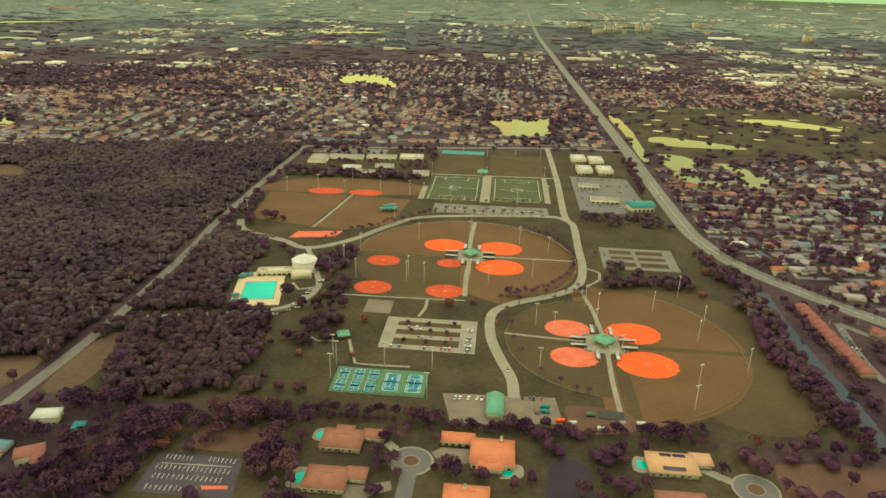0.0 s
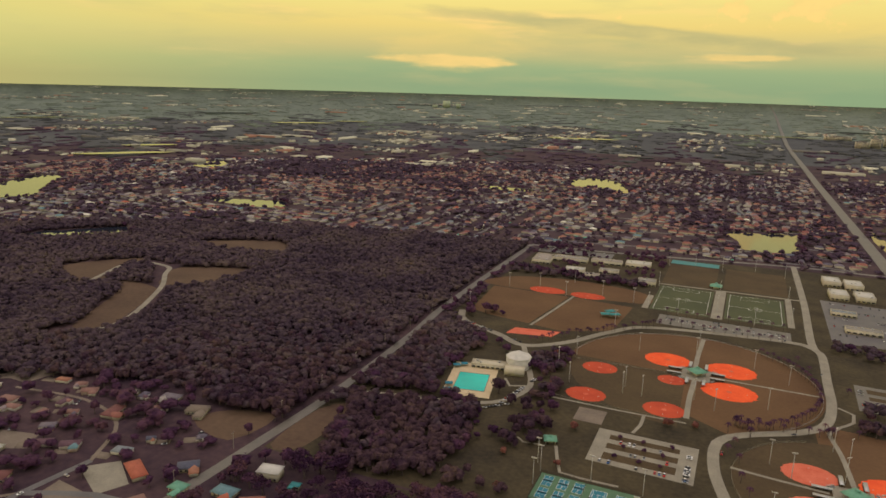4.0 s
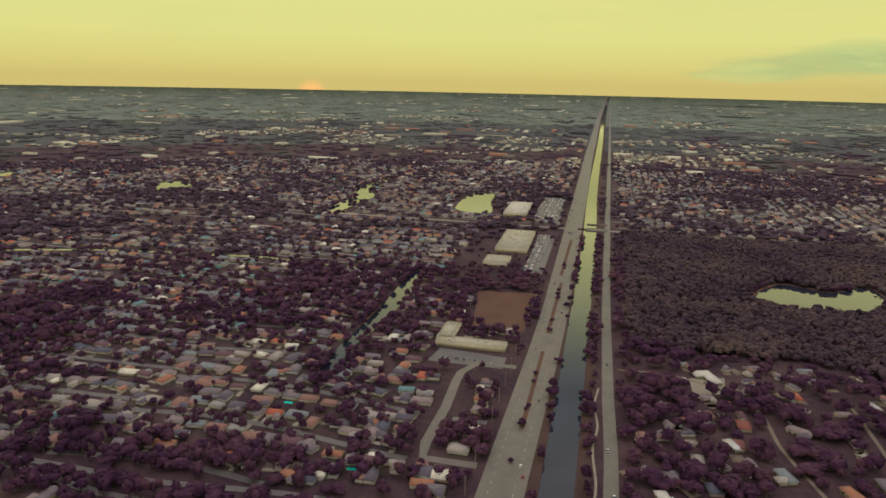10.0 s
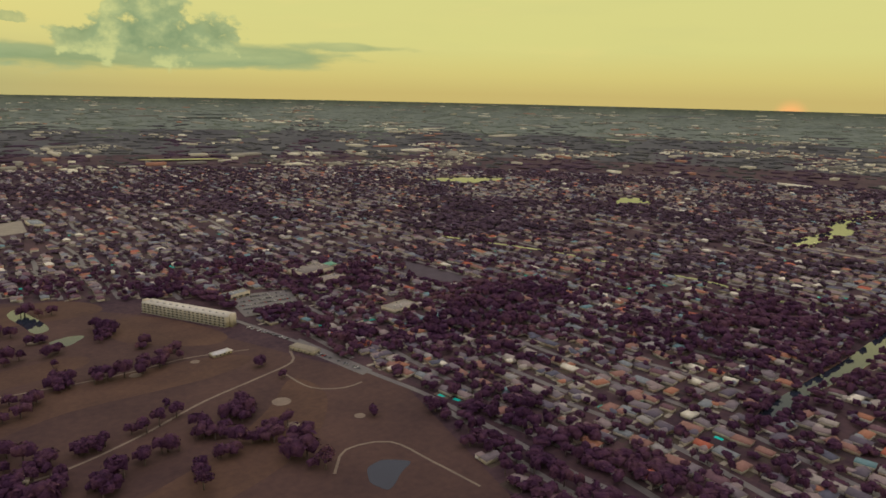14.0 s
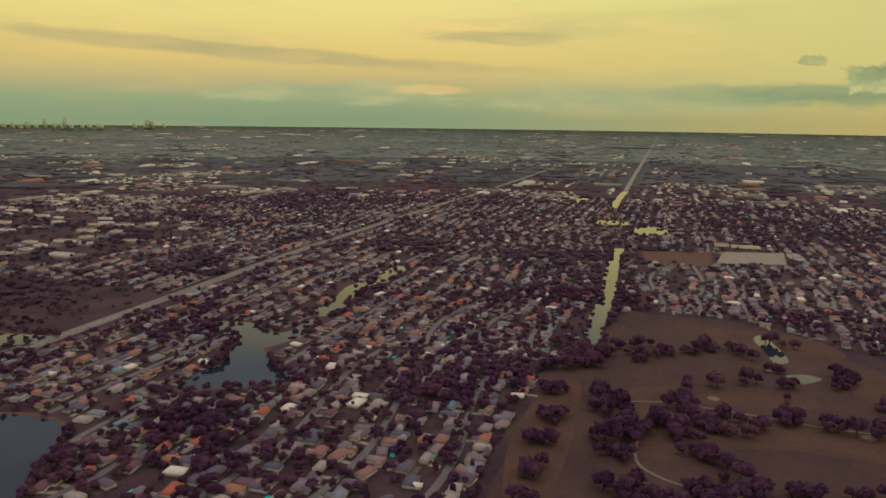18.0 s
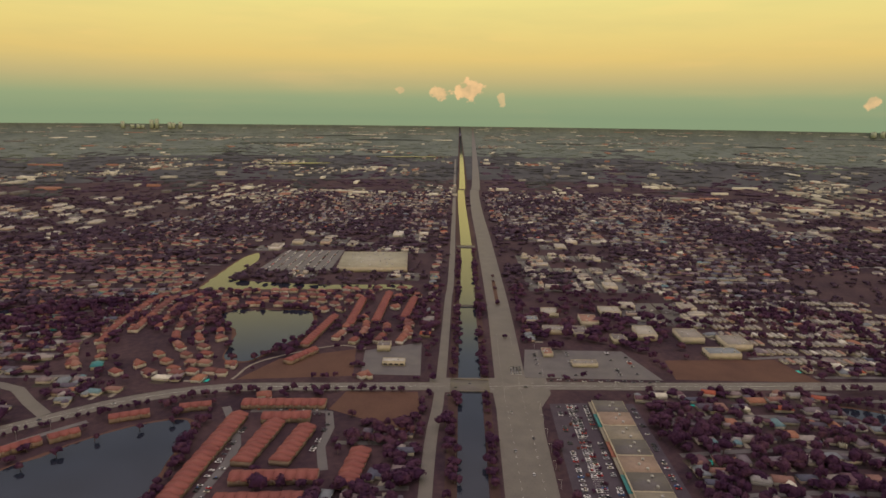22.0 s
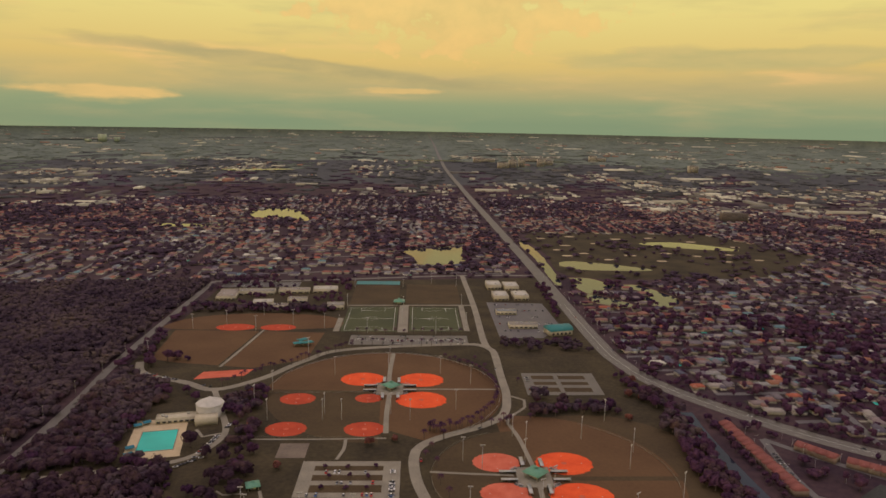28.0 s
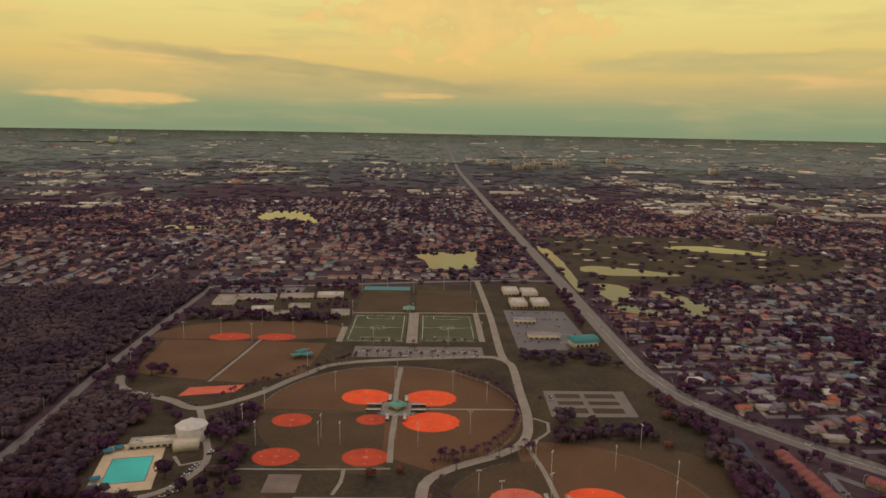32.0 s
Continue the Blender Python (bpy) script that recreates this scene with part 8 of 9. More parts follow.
flat_area("vacant_field", [(-775, -78), (-935, -78), (-925, -160), (-775, -140)], 0.06, M_BANK, "russet-brown vacant field beside the highway", "field", 3)
tree_line([(-770, -150), (-800, -168), (-860, -175), (-930, -180), (-980, -170)], 9, 9, 0.7, 1.1)
tree_line([(-755, -80), (-760, -140)], 9, 4, 0.6, 0.9)
# median trees and canal bank trees
for x, n in ((-470, 2), (-560, 4), (-640, 3), (-800, 3), (-930, 4), (-1100, 4), (1060, 4), (1120, 3), (1200, 3), (860, 2)):
    for k in range(n):
        put_tree(x + random.uniform(-22, 22), np.interp(x, HWY[:, 0], HWY[:, 1]) + random.uniform(-1.5, 1.5), random.uniform(0.35, 0.6))
flat_area("median_island", rect(-720, -540, -51.5, -47.5), 0.22, M_BANK, "narrow planted median island", "median")
flat_area("median_island", rect(-1000, -780, -52, -47.5), 0.22, M_BANK, "narrow planted median island", "median")
flat_area("median_island", rect(-1300, -1040, -56, -51), 0.22, M_BANK, "narrow planted median island", "median")
flat_area("median_island", rect(1040, 1200, -60, -54), 0.22, M_BANK, "narrow planted median island", "median")
for x0, x1, yb, n in ((-1380, -430, 8, 80), (460, 690, -27, 9), (730, 1010, 8, 26), (730, 1010, -27, 24), (1040, 1500, 7, 30), (1040, 1500, -26, 24)):
    for k in range(n):
        x = x0 + (x1 - x0) * random.random()
        put_tree(x, yb + (np.interp(x, (-1380, -430), (-8, 0)) if x < 0 else 0) + random.uniform(-2.0, 2.5), random.uniform(0.3, 0.65))
path([(-640, 12), (-600, 9), (-560, 13), (-520, 10), (-470, 14), (-440, 13)], 2, "pale winding footpath on the canal bank")
# traffic
for x in range(-1900, -430, 42):
    for s in (-13, -9.5, 9, 12.5):
        if random.random() < 0.14:
            put_car(x + random.uniform(-15, 15), np.interp(x, HWY[:, 0], HWY[:, 1]) + s, 0 if s < 0 else 180, True)
for i in range(16):
    put_car(-1370 + 5 * (i // 4) * 1.4, -64 + 3.5 * (i % 4), 0, True)
    put_car(745 + 6.5 * (i // 4), -68 + 3.4 * (i % 4), 180, True)
for i in range(14):
    put_car(722 + (7 if i % 2 else 3.5), -100 - 9 * i, 95, True)
for x, y, a in ((680, 12, 100), (700, 5, 90), (712, -10, -85), (706, -70, 80), (640, -50, 0), (585, -66, 180), (560, -48, 0), (520, -60, 180), (-520, 22, 5), (-700, 19, 5), (-850, 17, 185), (-455, 27, 5), (600, 396, -40), (520, 470, -45), (400, 580, -45), (330, 650, -45), (250, 850, 88), (236, 1000, 90), (222, 1150, 90), (700, 160, 90), (640, 345, -55), (5, 560, 90), (92, 780, 90), (60, 622, 30)):
    put_car(x, y, a, True)
for i in range(14):
    copy_thing(WIRE, pose(-347, 330 + 62 * i, 0, 0, 0, 90))
for i in range(16):
    copy_thing(WIRE, pose(-1000 + 38 * i, -76, 0, 0, 0, 0))
for i in range(18):
    copy_thing(LAMP, pose(np.interp(i, (0, 17), (262, 238)), 760 + 30 * i, 0, 0, 0, 180))
for i in range(20):
    copy_thing(LAMP, pose(440 + 30 * i, -79 if i < 8 else -92, 0, 0, 0, 90)) if not 8 <= i <= 9 else None

# ---- golf course and condominium ----
flat_area("golf_rough", [(-325, -300), (-385, -520), (-335, -640), (-245, -880), (-100, -1050), (55, -1050), (128, -720), (118, -300)], 0.03, M_GOLF, "brown-green golf course grass", "golf course", 3)
for loop in ([(112, -730), (128, -600), (110, -480), (80, -470), (75, -600), (85, -730)], [(-110, -640), (-230, -640), (-290, -660), (-270, -690), (-160, -700), (-60, -680), (-40, -620)], [(-90, -450), (-180, -490), (-250, -540), (-300, -590), (-310, -540), (-260, -470), (-180, -430), (-100, -420)], [(20, -700), (-20, -720), (-90, -730), (-150, -750), (-140, -780), (-40, -770), (30, -740)], [(-40, -1000), (-160, -1010), (-210, -960), (-190, -920), (-60, -940)], [(40, -690), (-10, -690), (-20, -600), (10, -580), (40, -620)], [(-250, -870), (-300, -760), (-270, -730), (-200, -790), (-190, -870)]):
    flat_area("fairway", smooth_loop(loop, 5), 0.06, M_FAIR, "tan mown fairway", "fairway")
for x, y, r in ((-268, -548, 9), (-180, -690, 6), (-118, -850, 7), (-255, -500, 6), (-240, -690, 5), (-50, -740, 6), (-310, -480, 5), (98, -520, 5)):
    flat_area("bunker", smooth_loop(disc(x, y, r, 7), 3), 0.1, M_SAND, "pale sand bunker", "bunker")
path([(38, -700), (-11, -713), (-92, -707), (-160, -700), (-236, -705), (-300, -690)], 2.2, "pale winding cart path", M_SAND)
path([(38, -700), (20, -640), (16, -568), (-30, -540), (-78, -536), (-141, -556), (-210, -590), (-274, -611), (-321, -629), (-335, -660)], 2.8, "pale winding cart path", M_SAND)
path([(-300, -612), (-305, -560), (-330, -540), (-352, -541)], 2.4, "pale winding cart path", M_SAND)
path([(-318, -330), (-312, -380), (-304, -425), (-268, -436), (-242, -410)], 2.2, "pale winding cart path", M_SAND)
for pts, st, j in (([(-90, -478), (-129, -509), (-166, -519), (-205, -541), (-234, -558)], 8, 8), ([(-150, -455), (-196, -490), (-223, -492), (-250, -506)], 8, 7), ([(-44, -564), (-62, -559), (-70, -546), (-111, -556), (-183, -572)], 13, 6), ([(58, -600), (35, -620), (37, -686), (57, -663), (60, -720)], 7, 8), ([(-11, -703), (-46, -649), (-81, -668), (-115, -699), (-170, -693), (-234, -712)], 11, 9),
                   ([(-31, -894), (-76, -908), (-100, -890)], 10, 9), ([(-20, -760), (-72, -794), (-132, -799)], 13, 10), ([(-150, -950), (-120, -960)], 8, 8), ([(-60, -500), (-9, -498), (30, -520), (0, -470), (60, -440)], 7, 11), ([(-190, -841), (-185, -850), (-200, -838)], 5, 5), ([(-229, -559), (-230, -488), (-231, -435)], 13, 8), ([(20, -900), (80, -860), (110, -840)], 9, 8), ([(62, -800), (100, -780), (130, -760)], 7, 8), ([(-20, -630), (10, -660), (25, -600)], 8, 8)):
    tree_line(pts, st, j, 0.85, 1.5)
rng_golf = random.Random(8)
for x, y, n, r in ((-19, -639, 9, 13), (-52, -650, 7, 10), (46, -690, 8, 10), (44, -627, 8, 9), (34, -575, 8, 9), (-36, -525, 14, 15), (-62, -522, 9, 12), (-99, -497, 4, 5), (-226, -544, 8, 9), (-197, -518, 8, 9), (-231, -498, 6, 9), (-248, -466, 4, 4), (-61, -691, 6, 8), (-114, -693, 4, 6), (-186, -819, 7, 9), (-210, -762, 4, 6), (-234, -733, 4, 6), (-110, -556, 4, 6),
                   (-67, -546, 4, 5), (-31, -883, 6, 10), (95, -812, 12, 15), (124, -852, 10, 12), (70, -838, 10, 13), (30, -835, 8, 12), (0, -862, 7, 10), (-15, -705, 8, 12), (-38, -665, 10, 12), (-33, -600, 9, 11), (-109, -711, 6, 9), (-48, -585, 5, 7), (-49, -903, 6, 9), (-120, -845, 5, 7), (103, -633, 9, 10), (101, -575, 9, 10), (97, -520, 9, 10), (96, -470, 9, 10), (108, -700, 8, 10), (92, -430, 8, 10), (84, -380, 8, 10)):
    for k in range(n):
        put_tree(x + rng_golf.gauss(0, r * 0.6), y + rng_golf.gauss(0, r * 0.6), rng_golf.uniform(0.65, 1.2))
for x, y, s in ((-212, -767, 1.0), (-288, -636, 0.8), (-295, -595, 0.7), (-236, -441, 1.5), (-320, -473, 0.7), (-291, -640, 0.9), (-240, -420, 1.2), (-120, -760, 0.7), (-180, -600, 0.6)):
    put_tree(x, y, s, 1)
gabled_house(-30, -543, 20, 11, 10, "tan-roofed clubhouse among trees", M_SAND, 0, 4, name="clubhouse")
gabled_house(-54, -536, 14, 9, -8, "pale-roofed golf shop among trees", M_CREAM, 0, 3.4, name="clubhouse")
gabled_house(-348, -650, 34, 12, 110, "long pale-roofed pro shop", M_CONC, 0, 4, name="clubhouse")
gabled_house(-270, -694, 22, 9, 10, "grey-roofed cart shed", M_METAL, 0, 3, name="shed")
e = thing("condominium", -287, -838, 117.5, "long four-storey cream condominium with balconies and a flat roof", "apartment building")
L, Wd = 134, 17
shell = piece("wall", e, boxv(-L / 2, L / 2, -Wd / 2, Wd / 2, 0, 13), M_CREAM)
piece("roof", e, boxv(-L / 2 - 0.5, L / 2 + 0.5, -Wd / 2 - 0.8, Wd / 2 + 0.8, 13, 13.6), M_WHITE)
for k in range(12):
    piece("rooftop_unit", e, boxv(-60 + 10.5 * k, -57.5 + 10.5 * k, -2, 0.5, 13.6, 15), M_METAL)
for fl in range(4):
    z = 3.2 * fl
    for s in (-1, 1):
        piece("walkway_slab", e, boxv(-L / 2, L / 2, s * (Wd / 2 + 0.9) - 0.9, s * (Wd / 2 + 0.9) + 0.9, z + 2.95, z + 3.15), M_WHITE)
        piece("railing", e, boxv(-L / 2, L / 2, s * (Wd / 2 + 1.75) - 0.04, s * (Wd / 2 + 1.75) + 0.04, z + 3.15, z + 4.1) if fl < 3 else boxv(-L / 2, L / 2, s * (Wd / 2 + 1.75) - 0.04, s * (Wd / 2 + 1.75) + 0.04, 0.1, 0.9), M_WHITE)
    for k in range(20):
        for s in (-1, 1):
            piece("window", shell, boxv(-L / 2 + 2 + 6.6 * k, -L / 2 + 5.4 + 6.6 * k, s * Wd / 2 - 0.06, s * Wd / 2 + 0.06, z + 0.8, z + 2.5), M_DARK)
for s in (-1, 1):
    piece("stair_tower", e, boxv(s * (L / 2 + 2) - 2.2, s * (L / 2 + 2) + 2.2, -4, 4, 0, 15), M_CREAM)
mark_poly([(-240, -920), (-325, -750), (-335, -770), (-255, -930)], 4)
flat_area("parking_lot", [(-345, -800), (-360, -900), (-450, -880), (-420, -790)], 0.1, M_STREET, "grey lot full of cars and vans", "parking lot", 4)
for k in range(5):
    car_row(-352 - 2 * k, -810 - 17 * k, -425 - 4 * k, -805 - 17 * k, 22, 90, 0.7)
flat_area("parking_lot", [(-345, -665), (-362, -555), (-378, -560), (-362, -690)], 0.17, M_STREET, "grey roadside parking strip", "parking lot", 4)
car_row(-350, -655, -368, -570, 26, 0, 0.6)
car_row(-330, -760, -352, -690, 20, 10, 0.6)
flat_building("school_building", -520, -945, 60, 40, 8, 12, "large pale flat-roofed school building", "building", None, M_FLAT, 8, 6)
flat_building("school_building", -525, -890, 40, 20, 6, 12, "pale school wing", "building", None, None, 4, 4)
gabled_house(-560, -958, 22, 16, 12, "teal-roofed school hall", M_GREENROOF, 0, 6, name="hall")
flat_building("office", -370, -890, 40, 16, 6, 12, "pale-roofed office building", "building", None, None, 4, 4)
flat_building("office", -525, -714, 44, 26, 5, 10, "low tan-roofed church hall", "building", None, None, 4, 4)
flat_area("parking_lot", [(-690, -925), (-712, -762), (-668, -758), (-640, -860)], 0.1, M_DUST, "dark asphalt school yard", "parking lot", 4)
e = thing("tent", -401, -676, 45, "small bright red pyramid tent roof", "tent")
piece("canopy", e, hipv(8, 8, 2.6, 3.4, 0.2, 0.05), M_CLAY)
for s in (-1, 1):
    piece("pole", e, cylv(0.1, 0.1, 0, 2.7, 6, 3.5 * s, 3.5 * s), M_METAL)
    piece("pole", e, cylv(0.1, 0.1, 0, 2.7, 6, 3.5 * s, -3.5 * s), M_METAL)

# ---- rural lots ----
for x, y, lx, ly, a, lab, m in ((-678, 64, 22, 12, 10, "low red-roofed ranch house", M_TILE_OB), (-692, 120, 36, 12, 20, "long white flat-roofed house", M_WHITE), (-592, 135, 20, 12, 0, "red-roofed cottage among trees", M_TILE_OB), (-594, 180, 24, 12, 60, "grey-roofed farmhouse", M_ROOF_OB), (-554, 121, 20, 9, 30, "pale metal-roofed barn", M_METAL), (-515, 152, 22, 10, 20, "grey-roofed stable", M_ROOF_OB), (-472, 148, 24, 9, 25, "dark-roofed stable by the riding ring", M_ROOF_OB), (-500, 195, 26, 10, 25, "grey-roofed house by the riding ring", M_ROOF_OB), (-520, 222, 22, 10, 10, "blue-grey roofed house", M_ROOF_OB), (-512, 306, 26, 11, 15, "pale metal-roofed stable", M_METAL), (-558, 265, 14, 9, 15, "small red barn with a cream roof", M_CREAM), (-468, 283, 20, 14, 30, "house with a russet tile roof", M_TILE_OB), (-480, 268, 18, 12, 120, "teal-roofed house", M_TEALROOF), (-697, 305, 16, 11, 0, "red-roofed house", M_TILE_OB), (-663, 258, 24, 10, 10, "long pale-roofed barn", M_METAL), (-619, 376, 26, 11, 30, "grey-roofed farmhouse", M_ROOF_OB), (-477, 392, 24, 12, 100, "brown-roofed house with a pool", M_TILE_OB), (-454, 435, 20, 11, 10, "tan-roofed house", M_ROOF_OB), (-416, 427, 22, 14, 20, "tan-roofed house among trees", M_SAND), (-357, 354, 18, 12, 40, "grey-roofed house by the lane", M_ROOF_OB), (-407, 207, 20, 13, 10, "pale green metal-roofed shed", M_GREENROOF), (-357, 300, 24, 14, 60, "dark navy-roofed house", M_ROOF_OB), (-296, 372, 20, 13, 12, "tall white two-storey house", M_WHITE), (-343, 330, 14, 10, 0, "pale green-roofed shed", M_GREENROOF), (-387, 333, 30, 12, -30, "long dark-roofed house on a sandy yard", M_ROOF_OB), (-470, 172, 18, 9, 10, "grey-roofed stable", M_ROOF_OB), (-458, 62, 26, 9, 20, "white metal-roofed shed", M_WHITE), (-555, 125, 18, 10, 0, "russet-roofed cottage", M_TILE_OB), (-623, 426, 20, 12, 0, "tan-roofed house", M_ROOF_OB), (-440, 90, 14, 9, 60, "blue-tarped shed", M_ROOF_OB), (-520, 90, 20, 10, 0, "grey-roofed cottage", M_ROOF_OB), (-640, 190, 20, 11, 40, "grey-roofed cottage", M_ROOF_OB), (-310, 340, 20, 12, 0, "grey-roofed house", M_ROOF_OB), (-271, 368, 8, 5, 10, "teal-roofed cabana beside a pale house", M_TEALROOF), (-282, 333, 20, 13, 30, "russet tile-roofed house among trees", M_TILE_OB)):
    gabled_house(x, y, lx * 0.82, ly * 0.85, a, lab, m, random.choice((0, 0, 1, -1)), 3.2 if lx != 20 or ly != 13 else 6.5)
for loop, m, lab in ((([(-459, 118), (-486, 143), (-492, 170), (-440, 162), (-436, 130)]), M_SAND, "pale sandy riding ring"), (([(-425, 275), (-428, 302), (-372, 296), (-365, 272)]), M_SAND, "bare sandy paddock"), (([(-470, 140), (-440, 128), (-425, 140), (-452, 158)]), M_CONC, "pale gravel yard"), ([(-640, 400), (-620, 450), (-590, 440), (-600, 400)], M_SAND, "pale sandy paddock"), ([(-410, 340), (-430, 320), (-390, 300), (-380, 320)], M_CONC, "pale gravel yard"), ([(-700, 135), (-660, 130), (-650, 100), (-690, 100)], M_CONC, "pale gravel yard"), ([(-580, 300), (-540, 290), (-500, 250), (-560, 230)], M_MEADOW, "open brown pasture"), ([(-540, 330), (-500, 340), (-490, 320), (-530, 300)], M_SAND, "sandy yard beside a stable")):
    flat_area("paddock", loop, 0.08, M_GRASS if m is M_MEADOW else m, lab, "paddock", 3)
path([(-437, 279), (-470, 250), (-520, 240), (-600, 240), (-660, 240)], 3.4, "pale dirt lane between rural lots", M_SAND)
path([(-441, 180), (-480, 178), (-560, 160), (-640, 150), (-690, 90), (-692, 30)], 3.4, "pale dirt lane between rural lots", M_SAND)
path([(-430, 330), (-460, 380), (-520, 400), (-600, 390)], 3.4, "pale dirt lane between rural lots", M_SAND)
for k in range(30):
    put_car(random.choice((-440, -470, -520, -600, -690, -390, -355)) + random.uniform(-14, 14), random.uniform(60, 400), random.uniform(0, 360))

flat_area("parking_lot", [(-109, -1634), (-237, -1672), (-224, -1531), (-89, -1491)], 0.12, M_CONC, "wide pale concrete school lot", "parking lot", 4)
flat_area("vacant_field", [(60, -1580), (-84, -1616), (-79, -1446), (52, -1461)], 0.07, M_BANK, "brown school playing field", "field", 3)
for x, y, lx, ly in ((-160, -1690, 60, 20), (-110, -1700, 30, 24), (-250, -1600, 24, 60)):
    flat_building("school_building", x, y, lx, ly, 7, 4, "low pale-roofed school building", "building", None, None, 3, 4)
# ---- commercial land and far towers ----


def commerce():
    heap, lots = Heap(), Heap()
    cars = Heap()
    cv, ct = merge(boxv(-2.2, 2.2, -0.9, 0.9, 0.3, 0.9), boxv(-1.3, 1.0, -0.8, 0.8, 0.9, 1.5))
    rr = np.random.default_rng(5)
    n = 0
    for x in np.arange(-2500, 2500, 62.0):
        for y in np.arange(-2500, 2500, 62.0):
            if zone_at(x, y) != 5 or np.hypot(x, y) > 2600:
                continue
            if rr.random() < (0.3 if np.hypot(x, y) < 1300 else 0.55):
                continue
            if any(occ(x + a, y + b) for a in (-24, 0, 24) for b in (-22, 0, 22)):
                continue
            lots.add(*turned(boxv(-30, 30, -30, 30, 0.02, 0.09), 0, x, y))
            dy = rr.choice((-14, 14))
            small = np.hypot(x, y) < 1500 and rr.random() < 0.75
            for u in range(4 if small else 1):
                lx, ly, h = (rr.uniform(9, 24), rr.uniform(7, 13), rr.uniform(3.5, 6)) if small else (rr.uniform(20, 50), rr.uniform(14, 26), rr.uniform(5, 9))
                bx, by = (x - 20 + 14 * u + rr.uniform(-3, 3), y + (dy if u % 2 else -0.4 * dy) + rr.uniform(-4, 4)) if small else (x, y + dy)
                lx, ly = (ly, lx) if small and u % 2 else (lx, ly)
                heap.add(*turned(boxv(-lx / 2, lx / 2, -ly / 2, ly / 2, 0, h), 0, bx, by), 1)
                heap.add(*turned(boxv(-lx / 2 + 0.4, lx / 2 - 0.4, -ly / 2 + 0.4, ly / 2 - 0.4, h - 0.1, h + 0.3), 0, bx, by), 0)
                for v in range(2):
                    a, b = rr.uniform(-lx / 2 + 2, lx / 2 - 2), rr.uniform(-ly / 2 + 2, ly / 2 - 2)
                    heap.add(*turned(boxv(-1.2, 1.2, -1, 1, h + 0.3, h + 1.6), 0, bx + a, by + b), 1)
            k = rr.integers(2, 8)
            cars.spread(cv, ct, x + rr.uniform(-27, 27, k), np.full(k, y - dy * 1.1) + rr.choice((-6, 0, 6), k), np.full(k, 0.1), np.ones(k), np.ones(k), np.ones(k), np.full(k, 1.57), 0)
    tagged(heap.build("commercial_blocks", [M_FLAT, M_WALL]), "pale flat-roofed commercial blocks", "buildings", kind="stuff")
    tagged(lots.build("commercial_lots", [M_STREET]), "grey asphalt yards round commercial blocks", "lots", kind="structure")
    for x0, x1, y0, y1, st in ((1250, 1450, 262, 368, 17), (-1320, -1050, -112, -86, 9), (-1790, -1490, -145, -95, 9)):
        for yy in np.arange(y0, y1, st):
            xs = np.arange(x0, x1, 2.9)
            xs = xs[rr.random(len(xs)) < 0.6]
            cars.spread(cv, ct, xs, np.full(len(xs), yy), np.full(len(xs), 0.15), np.ones(len(xs)), np.ones(len(xs)), np.ones(len(xs)), np.full(len(xs), 1.57), 0)
    tagged(cars.build("parked_cars", [M_CARFAR]), "rows of parked cars on the lots", "cars", kind="stuff")


commerce()


def trailer_homes():
    """Long narrow pale-roofed homes parked side by side along lanes."""
    heap = Heap()
    rr = np.random.default_rng(23)
    for lane in range(9):
        for k in range(34):
            x, y = 800 + lane * 34 + rr.uniform(-1.5, 1.5), -352 - k * 8.6
            if occ(x, y) or any(occ(x + a, y) for a in (-9, 9)) or zone_at(x, y) not in (0, 9) or rr.random() < 0.14:
                continue
            lx, ly = rr.uniform(13, 18), rr.uniform(4.2, 5.4)
            heap.add(*turned(boxv(-lx / 2, lx / 2, -ly / 2, ly / 2, 0.5, 3.0), 0.12, x, y), 1)
            heap.add(*turned(hipv(lx, ly, 3.0, 0.7, 0.25, 0.95), 0.12, x, y), 0)
            mark_poly(rect(x - 8, x + 8, y - 3, y + 3), 4)
    tagged(heap.build("trailer_homes", [M_FLAT, M_WALL]), "rows of long pale-roofed trailer homes between trees", "houses", kind="stuff")


trailer_homes()


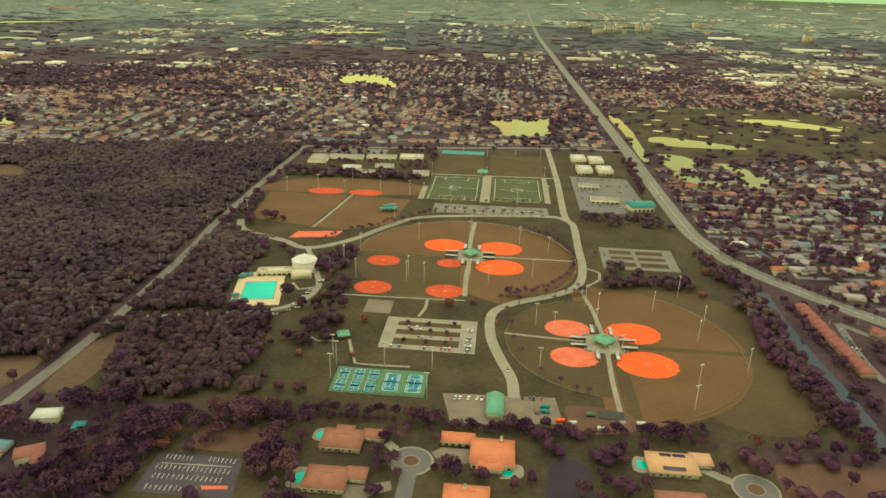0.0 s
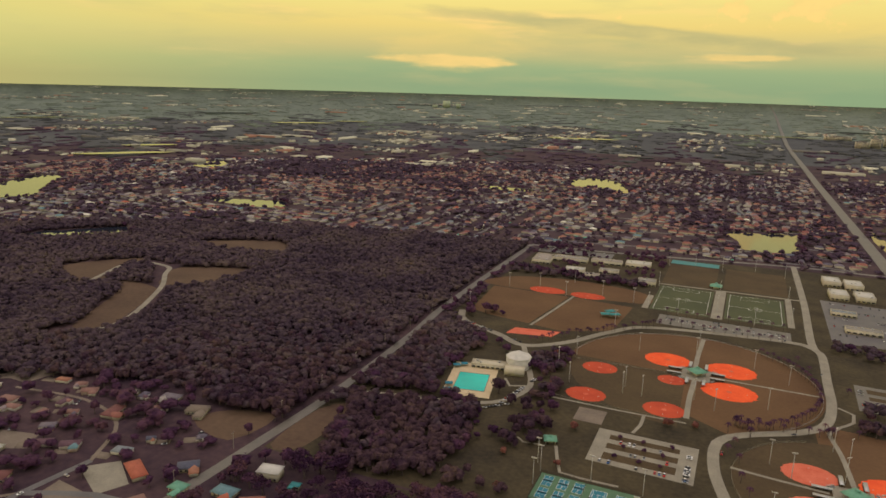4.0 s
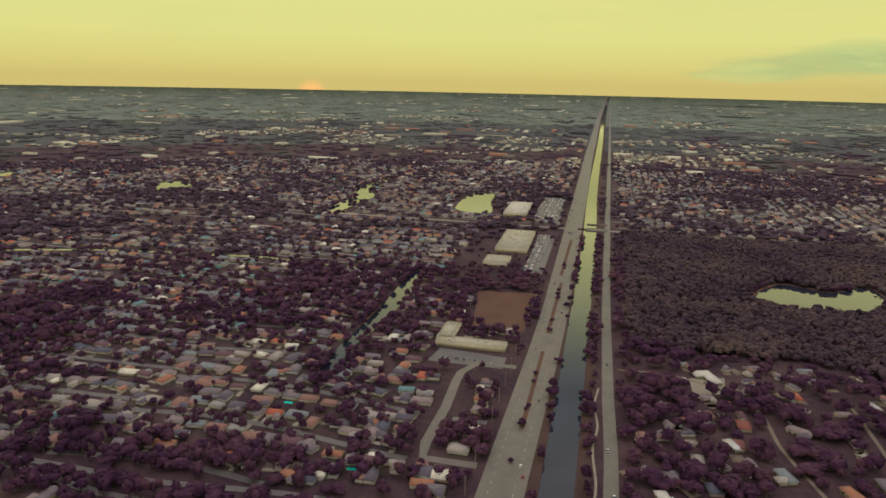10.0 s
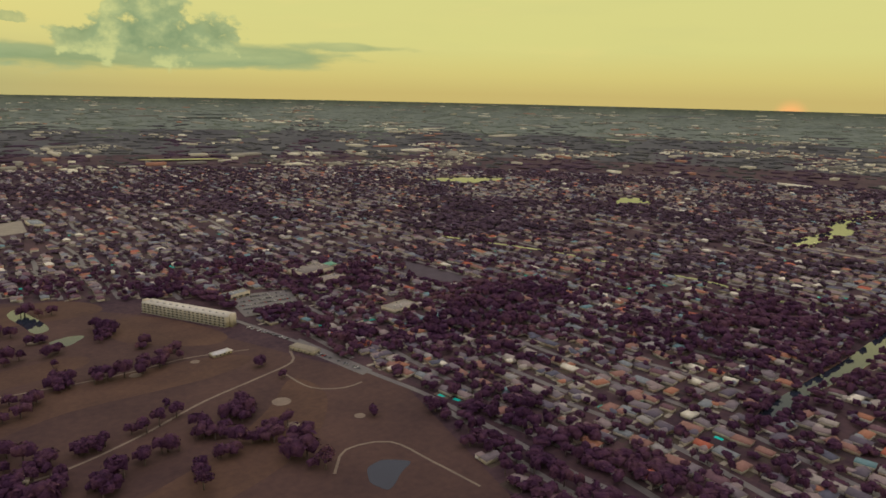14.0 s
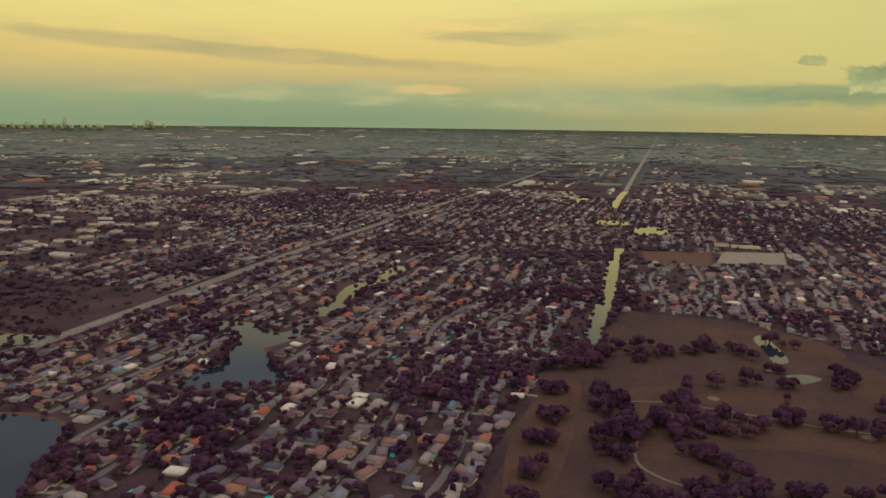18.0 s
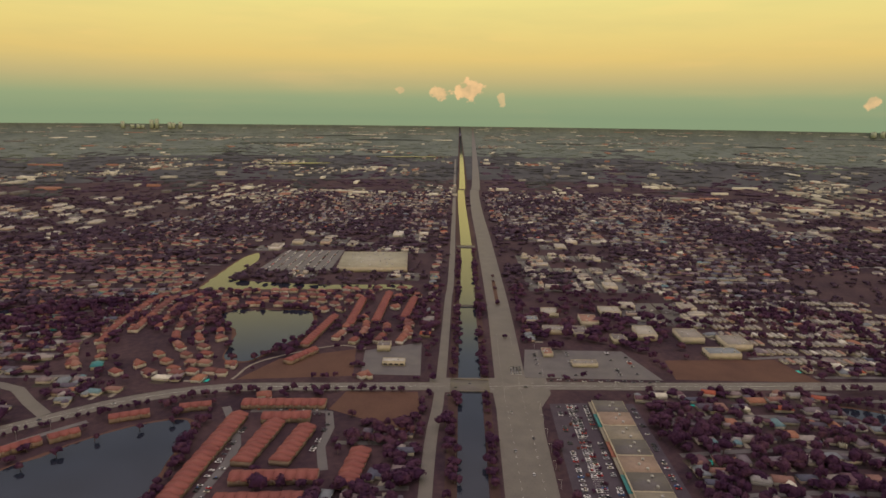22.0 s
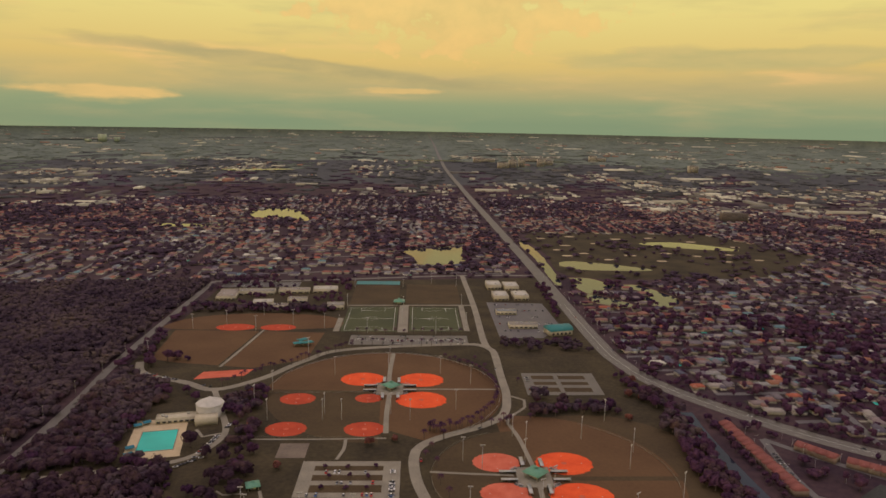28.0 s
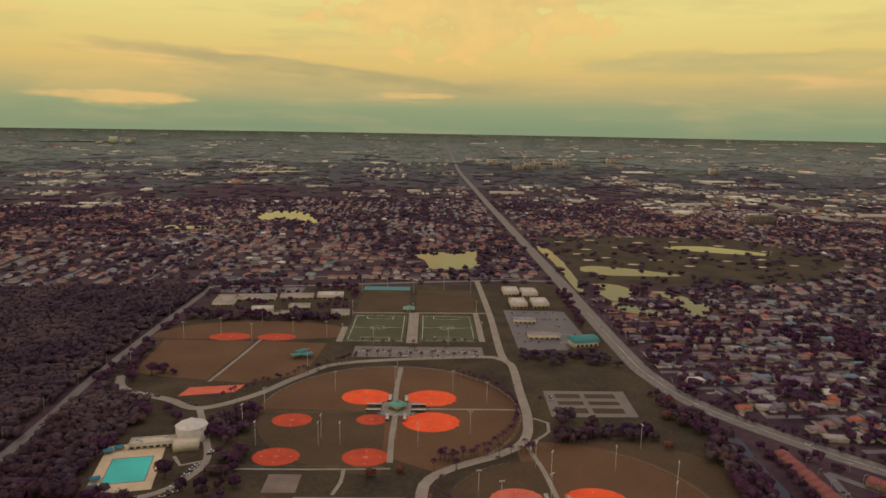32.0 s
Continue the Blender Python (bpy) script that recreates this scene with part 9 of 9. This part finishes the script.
def tower(x, y, lx, ly, h, label, floors, deg=0.0, mat=None):
    q = float(lift([(x, y, 0)])[0][0] / x) if abs(x) > 1 else 1.0
    p = lift([(x, y, 0)])[0]
    e = thing("tower", p[0], p[1], deg, label, "building", "", p[2] - 1)
    e.scale = (q, q, q)
    piece("wall", e, boxv(-lx / 2, lx / 2, -ly / 2, ly / 2, 0, h), mat or M_CREAM)
    piece("roof", e, boxv(-lx * 0.3, lx * 0.3, -ly * 0.3, ly * 0.3, h, h + 4), M_FLAT)
    for k in range(floors if math.hypot(x, y) < 8000 else 0):
        z = h * (k + 0.45) / floors
        for s in (-1, 1):
            piece("window_band", e, boxv(-lx * 0.46, lx * 0.46, s * ly / 2 - 0.15, s * ly / 2 + 0.15, z, z + h / floors * 0.4), M_DARK)


tower(965, 2075, 80, 22, 26, "tan eight-storey apartment block by the golf course", 8, -8, M_SAND)
for x, y, lx, h in ((1180, 1900, 45, 14), (1260, 1830, 50, 14), (1340, 1760, 45, 12)):
    tower(x, y, lx, 18, h, "cream mid-rise apartment block", 4, -30)
for x, y, lx, h in ((560, 4520, 70, 34), (634, 4600, 50, 50), (700, 4650, 40, 55), (843, 4752, 40, 52), (930, 4900, 60, 34), (1380, 5450, 60, 45), (1737, 4338, 60, 42), (1450, 5500, 90, 26), (500, 5200, 160, 24), (900, 5400, 220, 20)):
    tower(x, y, lx, 30, h, "distant pale high-rise block", 6)
for dx, dy, n, d0 in ((0.743, -0.669, 16, 16000), (0.855, -0.518, 6, 15000), (0.912, 0.41, 9, 15000), (-0.41, 0.912, 3, 9000), (0.66, -0.75, 5, 17000)):
    rr = random.Random(int(dx * 1000))
    for k in range(n):
        o = (k - n / 2) * 130 + rr.uniform(-60, 60)
        h = (rr.uniform(60, 130) + (80 if k in (n // 2, n // 3) else 0)) * (0.4 if n == 3 else 1)
        tower(dx * d0 - dy * o, dy * d0 + dx * o, rr.uniform(45, 90), 60, h, "distant hazy downtown office tower", 3, 0, M_TOWER)

# loose trees round the yards and the rough ground west of the villas
rng_yard = random.Random(77)
for k in range(520):
    tx, ty = rng_yard.uniform(-345, -70), rng_yard.uniform(285, 470)
    if all(occ(tx + a, ty + b) == 0 for a in (-5, 0, 5) for b in (-5, 0, 5)) and (tx < -215 or ty > 380 or rng_yard.random() < 0.25):
        put_tree(tx, ty, rng_yard.uniform(0.8, 1.35), 3 if rng_yard.random() < 0.04 else None)

plant_and_park()
estate_houses()
HX, HY, HR = streets()
rural_sheds()
garden_trees(HX, HY)
shore_trees()
far_country()
for o in [*CARS, *PALMS, *TREES, POLE, LAMP, WIRE]:
    for c in (*o.children_recursive, o):
        bpy.data.objects.remove(c)
